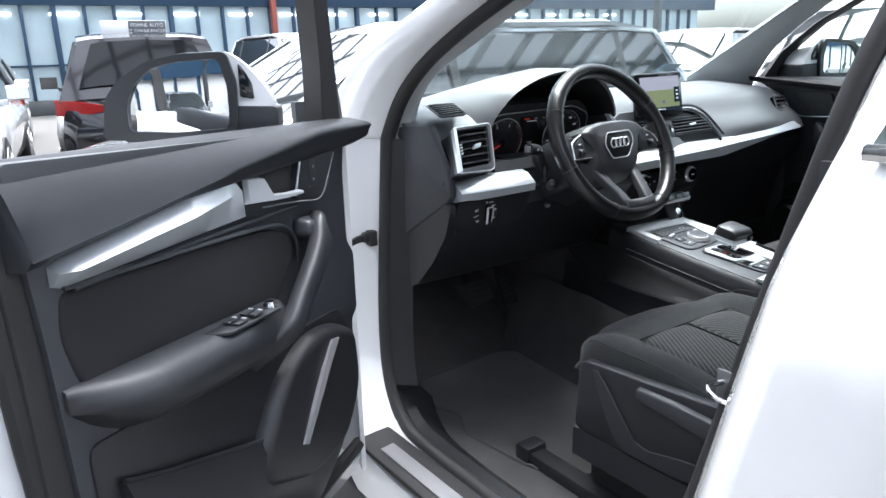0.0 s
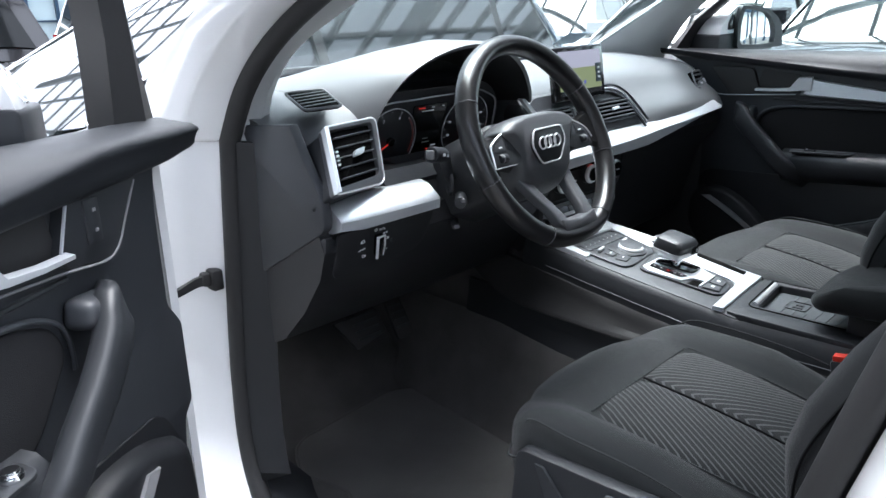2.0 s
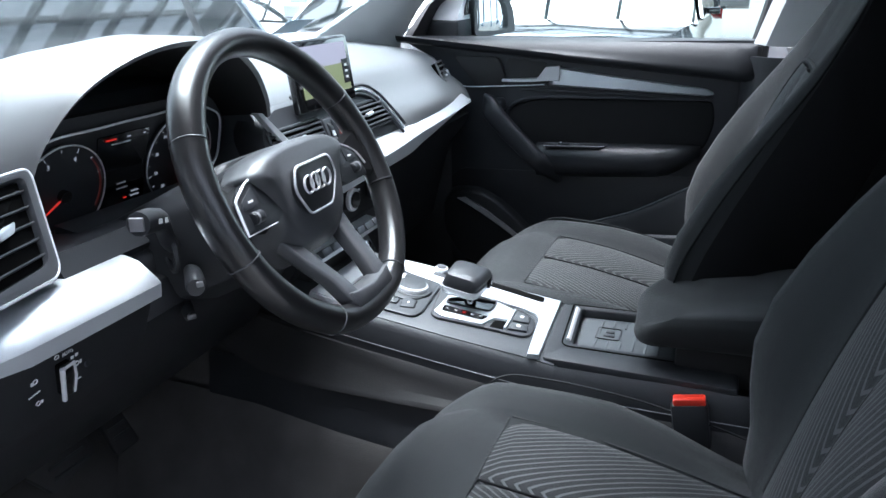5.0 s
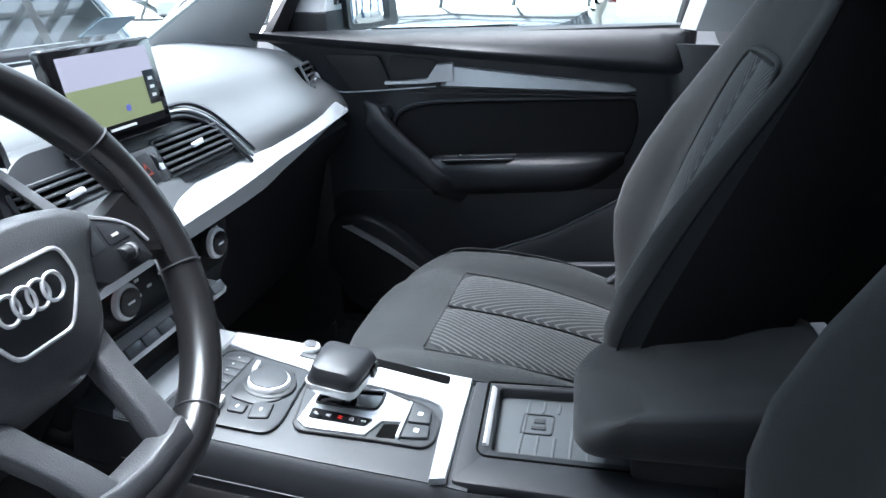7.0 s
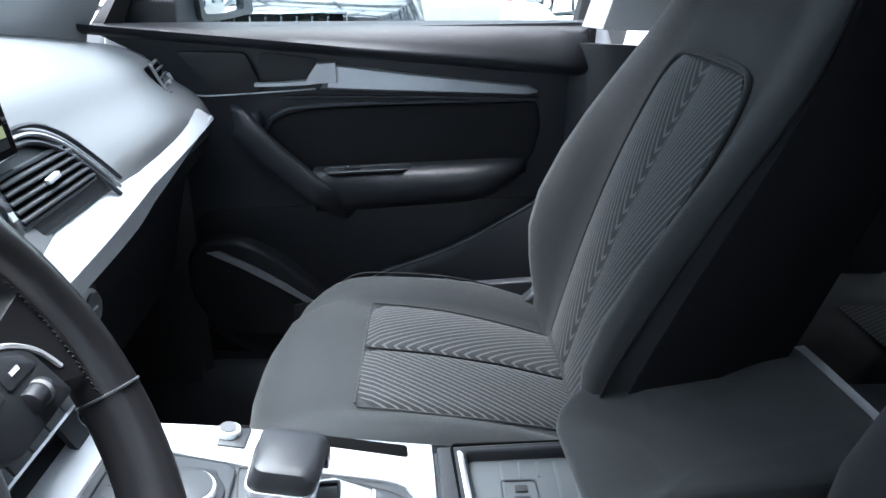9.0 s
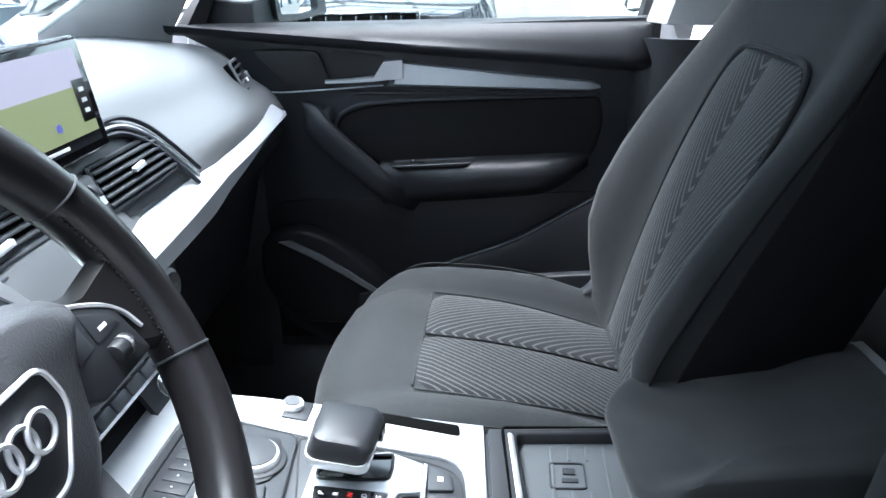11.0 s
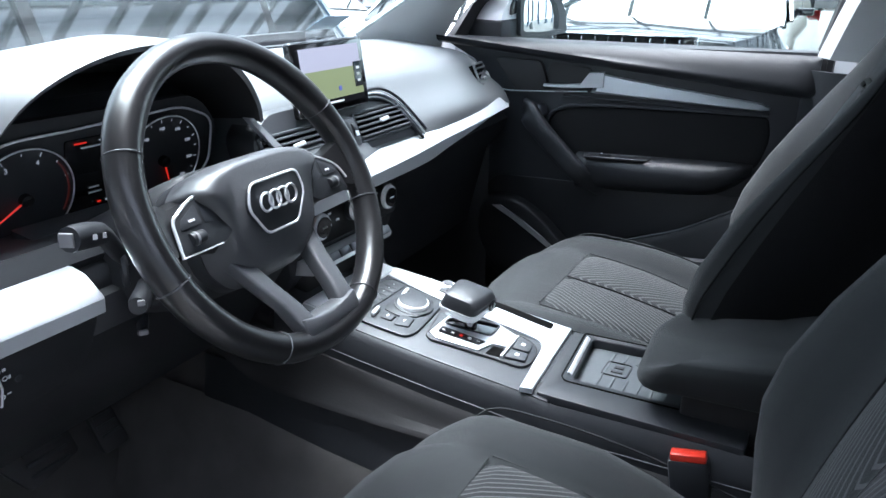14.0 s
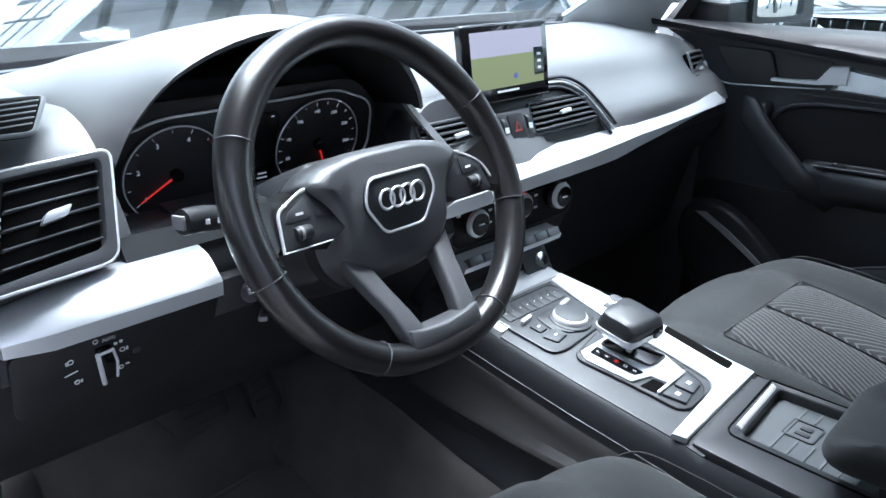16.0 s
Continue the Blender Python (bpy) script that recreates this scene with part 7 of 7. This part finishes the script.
TAIL = material("red_lamp_glass", (0.26, 0.006, 0.006), 0.25, var=0.2, scale=40, bump=0, spec=0.3)


# wheels, lamps and bumpers of the white SUV
for s in (-1, 1):
    for y in (1.42, -1.40):
        wl = part("wheel", disc((s * 0.815, y, 0.36), 0.36, 0.235, "x", 40, 0.035), TYRE, car, "black road tyre")
        part("rim", merge(disc((s * 0.930, y, 0.36), 0.25, 0.02, "x", 36, 0.005), *[box((s * 0.941, y + 0.13 * math.cos(a), 0.36 + 0.13 * math.sin(a)), (0.012, 0.24, 0.04), 0.004, rot=(math.degrees(a), 0, 0)) for a in [k * 2 * math.pi / 5 for k in range(5)]]), RIM, wl, "silver alloy rim")
        part("wheel_arch", tube([(s * 0.935, y + 0.41 * math.cos(a), 0.36 + 0.41 * math.sin(a)) for a in [k * math.pi / 14 for k in range(15)]], 0.022, 8), DARK, car, "dark wheel arch trim")
    part("head_lamp", loft([[(s * x, y, 0.80), (s * x, y - 0.03, 0.93), (s * x, y - 0.12, 0.93), (s * x, y - 0.12, 0.80)] for x, y in ((0.50, 2.285), (0.70, 2.265), (0.88, 2.17))]), LAMP, car, "clear head lamp")
    part("tail_lamp", loft([[(s * x, y, 0.88), (s * x, y, 1.02), (s * x, y + 0.08, 1.02), (s * x, y + 0.08, 0.88)] for x, y in ((0.50, -2.135), (0.75, -2.130), (0.93, -2.06))]), TAIL, car, "red tail lamp")
part("bumper", box((0, 2.25, 0.50), (1.72, 0.14, 0.36), 0.05), WHITE, car, "white front bumper")
part("bumper", box((0, -2.12, 0.52), (1.80, 0.14, 0.34), 0.05), WHITE, car, "white rear bumper")
part("grille", box((0, 2.275, 0.72), (0.80, 0.03, 0.30), 0.03), GLOSS, car, "black grille")


def paint(name, c, metal=0.3):
    return material(name, c, 0.10, metal=metal, coat=0.6, var=0.04, bump=0)


def parked_car(label, body_mat, at, turn, length=4.5, height=1.6, width=1.84, group="parked cars", chrome=False, grille_mat=None, nose=0.0):
    """A parked car whose nose points along +x before it is turned."""
    c = thing("parked_car", label, "car", (0, 0, 0), group)
    L, H, W = length / 2, height, width / 2

    def ring(x, w, zs):
        return [(x, s * w * k, z) for s, k, z in zs]

    def sect(x, w, top, belly=0.24):
        m = belly + (top - belly) * 0.55
        return [(x, -w * 0.86, belly), (x, -w * 0.97, belly + 0.12), (x, -w, m), (x, -w * 0.97, m + (top - m) * 0.55), (x, -w * 0.88, top), (x, 0, top + 0.03), (x, w * 0.88, top), (x, w * 0.97, m + (top - m) * 0.55), (x, w, m), (x, w * 0.97, belly + 0.12), (x, w * 0.86, belly)]

    belt = H * 0.615
    part("body", loft([sect(-L, W * 0.80, belt * 0.82, 0.38), sect(-L + 0.10, W * 0.92, belt * 0.97, 0.28), sect(-L + 0.45, W, belt), sect(-0.3, W, belt * 0.985), sect(L * 0.42, W, belt * 0.96), sect(L * 0.72, W * 0.98, belt * (0.90 + 0.06 * nose)), sect(L - 0.15, W * 0.90, belt * (0.78 + 0.15 * nose), 0.28), sect(L, W * 0.74, belt * (0.62 + 0.28 * nose), 0.34)]), body_mat, c)
    cab = [(-L + 0.12, belt - 0.02, 0.80), (-L + 0.42, H - 0.06, 0.66), (-L + 0.9, H, 0.68), (0.1, H - 0.01, 0.68), (0.45, H - 0.08, 0.67), (L * 0.60, belt * 0.95, 0.82)]
    n = len(cab)
    top = []
    for x, z, k in cab:
        top.append([(x, -W * (0.90 if z < H - 0.2 else k), z), (x, -W * k * 0.8, z + 0.02), (x, 0, z + 0.035), (x, W * k * 0.8, z + 0.02), (x, W * (0.90 if z < H - 0.2 else k), z)])
    roof = part("roof", slab([[Vector(p) for p in r] for r in top[1:5]], 0.03), body_mat, c)
    part("windscreen", slab([[Vector(p) for p in top[4]], [Vector(p) for p in top[5]]], 0.02), CARGLASS, c, "dark windscreen")
    gate = part("tailgate", slab([[Vector(p) for p in top[0]], [Vector(p) for p in top[1]]], 0.02), body_mat, c)
    out = Vector((-0.022, 0, 0.008))
    part("rear_window", slab([[Vector(p).lerp(Vector(q), t) + out - Vector((0, p[1] * 0.16, 0)) for p, q in zip(top[0], top[1])] for t in (0.20, 0.55, 0.93)], 0.012), BACKGLASS, gate, "dark rear window")
    for s in (-1, 1):
        def on(x, t):
            w = W * (0.915 - 0.225 * t)
            return Vector((x, s * w, belt - 0.02 + (H - 0.06 - belt + 0.02) * t))
        spans = [((-L + 0.26, -L + 0.50), (-L + 0.86, -L + 0.86)), ((-L + 0.92, -L + 0.92), (-0.02, -0.02)), ((0.04, 0.04), (L * 0.50, 0.40))]
        for (a0, a1), (b0, b1) in spans:
            part("side_window", slab([[on(a0, 0.02), on(b0, 0.02)], [on((a0 + a1) / 2, 0.5), on((b0 + b1) / 2, 0.5)], [on(a1, 0.96), on(b1, 0.96)]], 0.012), CARGLASS, c, "side window")
        for lo, hi in (((-L + 0.12, -L + 0.44), (-L + 0.26, -L + 0.50)), ((-L + 0.86, -L + 0.86), (-L + 0.92, -L + 0.92)), ((-0.02, -0.02), (0.04, 0.04)), ((L * 0.50, 0.40), (L * 0.58, 0.46))):
            part("pillar", slab([[on(lo[0], 0), on(hi[0], 0)], [on(lo[1], 1), on(hi[1], 1)]], 0.02), body_mat if lo[0] < -L + 0.3 or lo[0] > 0.3 else RUBBER, c)
        if chrome:
            part("window_strip", tube([on(-L + 0.20, 0.0), on(-L + 0.48, 0.95), on(-L + 0.8, 1.0), on(0.36, 1.0), on(L * 0.54, 0.0), on(-L + 0.20, 0.0)], 0.018, 6), CHROME, c, "chrome window outline")
        m = part("mirror", merge(loft([[(L * 0.36 + dx, s * (W + 0.03 + 0.20 * k), belt + 0.03 + dz) for dx, dz in ((0, 0), (0.10, 0.02), (0.10, 0.13), (0, 0.15))] for k in (0, 1)]), box((L * 0.38, s * (W * 0.97), belt + 0.02), (0.06, 0.12, 0.05), 0.01)), body_mat, c)
        part("head_lamp", loft([[(x, s * y, z), (x - 0.02, s * y, z + 0.13), (x - 0.12, s * y, z + 0.13), (x - 0.12, s * y, z)] for x, y, z in ((L - 0.02, W * 0.55, belt * 0.60), (L - 0.09, W * 0.75, belt * 0.63), (L - 0.24, W * 0.93, belt * 0.66))]), LAMP, c, "clear head lamp")
        part("tail_lamp", loft([[(x, s * y, z), (x, s * y, z + h), (x + 0.1, s * y, z + h), (x + 0.1, s * y, z)] for x, y, z, h in ((-L + 0.01, W * 0.50, belt * 0.88, 0.06), (-L + 0.03, W * 0.72, belt * 0.84, 0.14), (-L + 0.16, W * 0.96, belt * 0.85, 0.15))]), TAIL, c, "red tail lamp")
        for x in (-L + 0.85, L - 0.85):
            wl = part("wheel", merge(disc((x, s * (W - 0.11), 0.335), 0.335, 0.22, "y", 36, 0.03)), TYRE, c)
            part("rim", merge(disc((x, s * (W - 0.005), 0.335), 0.23, 0.02, "y", 30, 0.005), *[box((x + 0.12 * math.cos(a), s * (W + 0.006), 0.335 + 0.12 * math.sin(a)), (0.22, 0.012, 0.035), 0.004, rot=(0, -math.degrees(a), 0)) for a in [k * 2 * math.pi / 5 for k in range(5)]]), RIM, wl)
    gr = part("grille", loft([[(x, y, z) for y in (-0.42, -0.36, 0.36, 0.42)] for x, z in ((L + 0.004, belt * (0.36 + 0.14 * nose)), (L + 0.012, belt * (0.48 + 0.21 * nose)), (L + 0.012 * nose - 0.02 * (1 - nose), belt * (0.64 + 0.28 * nose)))] , closed=False, caps=False), grille_mat or GLOSS, c, "black grille")
    for i in range(9):
        part("grille_bar", box((L + 0.012, -0.34 + 0.085 * i, belt * (0.5 + 0.21 * nose)), (0.02, 0.012, belt * (0.24 + 0.16 * nose)), 0.003), CHROME if chrome else DARK, gr)
    part("grille_edge", tube([(L + 0.012, -0.44, belt * (0.36 + 0.14 * nose)), (L - 0.015 + 0.03 * nose, -0.44, belt * (0.645 + 0.28 * nose)), (L - 0.015 + 0.03 * nose, 0.44, belt * (0.645 + 0.28 * nose)), (L + 0.012, 0.44, belt * (0.36 + 0.14 * nose))], 0.012, 6), CHROME, gr)
    if nose:
        part("grille_blade", tube([(L + 0.028, -0.40, belt * 0.88), (L + 0.028, 0.16, belt * 0.60)], 0.014, 6), CHROME, gr, "slanting chrome blade")
    part("bumper", bevelled(loft([sect(L - 0.10, W * 0.90, 0.42, 0.22), sect(L + 0.03, W * 0.74, 0.40, 0.24)]), 0.01), body_mat, c)
    part("plate", box((-L - 0.02, 0, belt * 0.72), (0.02, 0.5, 0.11), 0.004), material("plate_white", (0.7, 0.7, 0.7), 0.4, bump=0) if "plate_white" not in bpy.data.materials else bpy.data.materials["plate_white"], c)
    c.matrix_basis = pose(*at, 0, 0, turn)
    return c


BLACKP, WHITEP = paint("black_car_paint", (0.012, 0.012, 0.014), 0), paint("white_car_paint", (0.75, 0.76, 0.78), 0)
SILVERP, TEALP = paint("silver_car_paint", (0.50, 0.53, 0.55), 0.6), paint("grey_blue_car_paint", (0.22, 0.29, 0.32), 0.5)
parked_car("pale silver estate car with chrome window trim, side on", SILVERP, (1.05, 3.75, 0), 180, 4.75, 1.50, 1.86, chrome=True)
parked_car("black SUV seen from behind with red tail lamps", BLACKP, (0.66, 9.3, 0), 80, 4.5, 1.60)
parked_car("white hatchback facing the yard", WHITEP, (-1.7, 9.0, 0), -100, 4.2, 1.55)
parked_car("white compact car far back in the row", WHITEP, (-1.15, 14.2, 0), -100, 4.1, 1.5)
parked_car("grey-blue hatchback with clear lamps", TEALP, (3.0, 8.4, 0), -115, 4.3, 1.6)
parked_car("white van-like car in the back row", WHITEP, (4.6, 13.0, 0), -90, 4.6, 1.75)
parked_car("black SUV with a chrome-barred grille, nose on", BLACKP, (5.95, 1.14, 0), 180, 4.7, 1.82, chrome=True, grille_mat=VOID, nose=1.0)
parked_car("white car with dark lamps, nose on", WHITEP, (6.2, -1.45, 0), 180, 4.6, 1.62)
parked_car("white SUV at the far side of the row", WHITEP, (6.6, 3.3, 0), 180, 4.6, 1.66)
parked_car("white car in the next row", WHITEP, (9.5, 7.5, 0), 200, 4.5, 1.55)
parked_car("white car behind the yard's middle", WHITEP, (-4.6, 5.5, 0), -70, 4.4, 1.55)
parked_car("silver saloon in the row behind", SILVERP, (-8.0, -8.2, 0), 40, 4.5, 1.5)
parked_car("silver car standing behind", SILVERP, (-0.9, -7.5, 0), 90, 4.5, 1.5)

# roof sign on the black SUV
sg = thing("roof_sign", "white and grey sign board standing on a car roof", "sign", (0.46, 8.3, 1.60))
bd = part("board", box((0.46, 8.3, 1.68), (0.70, 0.03, 0.18), 0.004), material("sign_white", (0.8, 0.82, 0.83), 0.4, bump=0), sg, "white sign board")
part("grey_field", box((0.60, 8.282, 1.68), (0.40, 0.006, 0.175), 0.001), material("sign_grey", (0.10, 0.11, 0.12), 0.4, bump=0), bd, "dark grey field")
lettering("sign_text", "PEWNE AUTO", 0.056, pose(0.60, 8.277, 1.717, 90, 0, 0), INK, bd)
lettering("sign_text", "Z GWARANCJĄ", 0.056, pose(0.60, 8.277, 1.655, 90, 0, 0), INK, bd)

# glazed hall front
hall = thing("hall_front", "long glazed hall front with blue beams and posts", "building", (0, 23, 0), kind="structure")
part("fascia", box((0, 22.0, 3.35), (60, 0.4, 1.02), 0.02), BLUE, hall, "blue metal fascia")
part("plinth", box((0, 22.0, 0.2), (60, 0.3, 0.4), 0.02), STEEL, hall)
for i in range(76):
    x = -28.8 + 0.76 * i
    part("post", box((x, 21.9, 1.62), (0.12 if i % 4 == 0 else 0.072, 0.16, 2.44), 0.01), BLUE, hall)
    part("glass_panel", box((x + 0.38, 22.0, 1.62), (0.70, 0.04, 2.44)), HALLGLASS, hall)
part("door_rail", box((0, 21.95, 1.30), (57, 0.06, 0.05), 0.01), BLUE, hall)
for i in range(3):
    part("orange_post", box((7.7 + 8.7 * (i - 1), 21.7, 1.7), (0.16, 0.16, 3.4), 0.01), material("rust_red_paint", (0.22, 0.05, 0.03), 0.5) if "rust_red_paint" not in bpy.data.materials else bpy.data.materials["rust_red_paint"], hall, "rust red post")
for i in range(30):
    part("ceiling_lamp", box((-24.05 + 1.62 * i, 21.93, 2.62), (0.72, 0.05, 0.07), 0.01), glowing("lamp_tube", (1, 1, 1), 0.9) if i == 0 else bpy.data.materials["lamp_tube"], hall, "bright lamp behind the glass")
back = thing("back_hall", "blue hall with bright windows behind the yard", "building", (0, -16, 0), kind="structure")
part("upper_wall", box((0, -16, 4.2), (60, 0.4, 3.0)), BLUE, back, "blue upper wall")
for i in range(24):
    part("window", box((-27.6 + 2.4 * i, -16, 1.55), (2.2, 0.1, 2.3)), PANE, back, "bright window")
    part("post", box((-28.8 + 2.4 * i, -15.9, 1.4), (0.2, 0.3, 2.8)), BLUE, back)

# glazed lattice canopy
canopy = thing("canopy", "steel lattice canopy roof over the yard", "canopy", (0, 0, 0), kind="structure")
bars = []
for i in range(48):
    bars.append(box((-20 + 0.92 * i, -1.0, 6.0), (0.09, 38, 0.12)))
for i in range(27):
    bars.append(box((0, -19.5 + 1.4 * i, 6.1), (44, 0.07, 0.10)))
for i in range(12):
    bars.append(box((-17 + 3.6 * i, -1.0, 5.75), (0.20, 38, 0.4)))
part("lattice", merge(*bars), STEEL, canopy, "dark steel lattice")
for x in (-18, -9, 12, 20):
    for y in (-12, 17):
        part("column", box((x, y, 3.0), (0.22, 0.22, 6.0), 0.02), STEEL, canopy)

# unseen closed roof added to block the sky at left, with added lamps
part("sky_block_roof", box((-14.5, 2.5, 6.25), (14, 30, 0.12)), STEEL, canopy, "unseen dark roof added to block the sky")
for i in range(6):
    part("roof_lamp", box((-9.5 - 3 * (i % 2), -8 + 4.5 * i, 6.12), (0.2, 1.6, 0.08), 0.01), bpy.data.materials["lamp_tube"], canopy, "added lamp under the unseen roof")
# unseen wall and windows, added to cut low light from the driver's side
side = thing("side_light_block", "unseen grey-blue wall added to block light from the left", "building", (-20, 0, 0), kind="structure")
part("side_wall", box((-20, 0, 3.4), (0.3, 44, 1.6)), BLUE, side, "added blue metal wall")
for i in range(14):
    part("window", box((-19.9, -19 + 3.0 * i, 1.35), (0.16, 2.9, 2.6)), PANE, side, "pale window of the added wall")
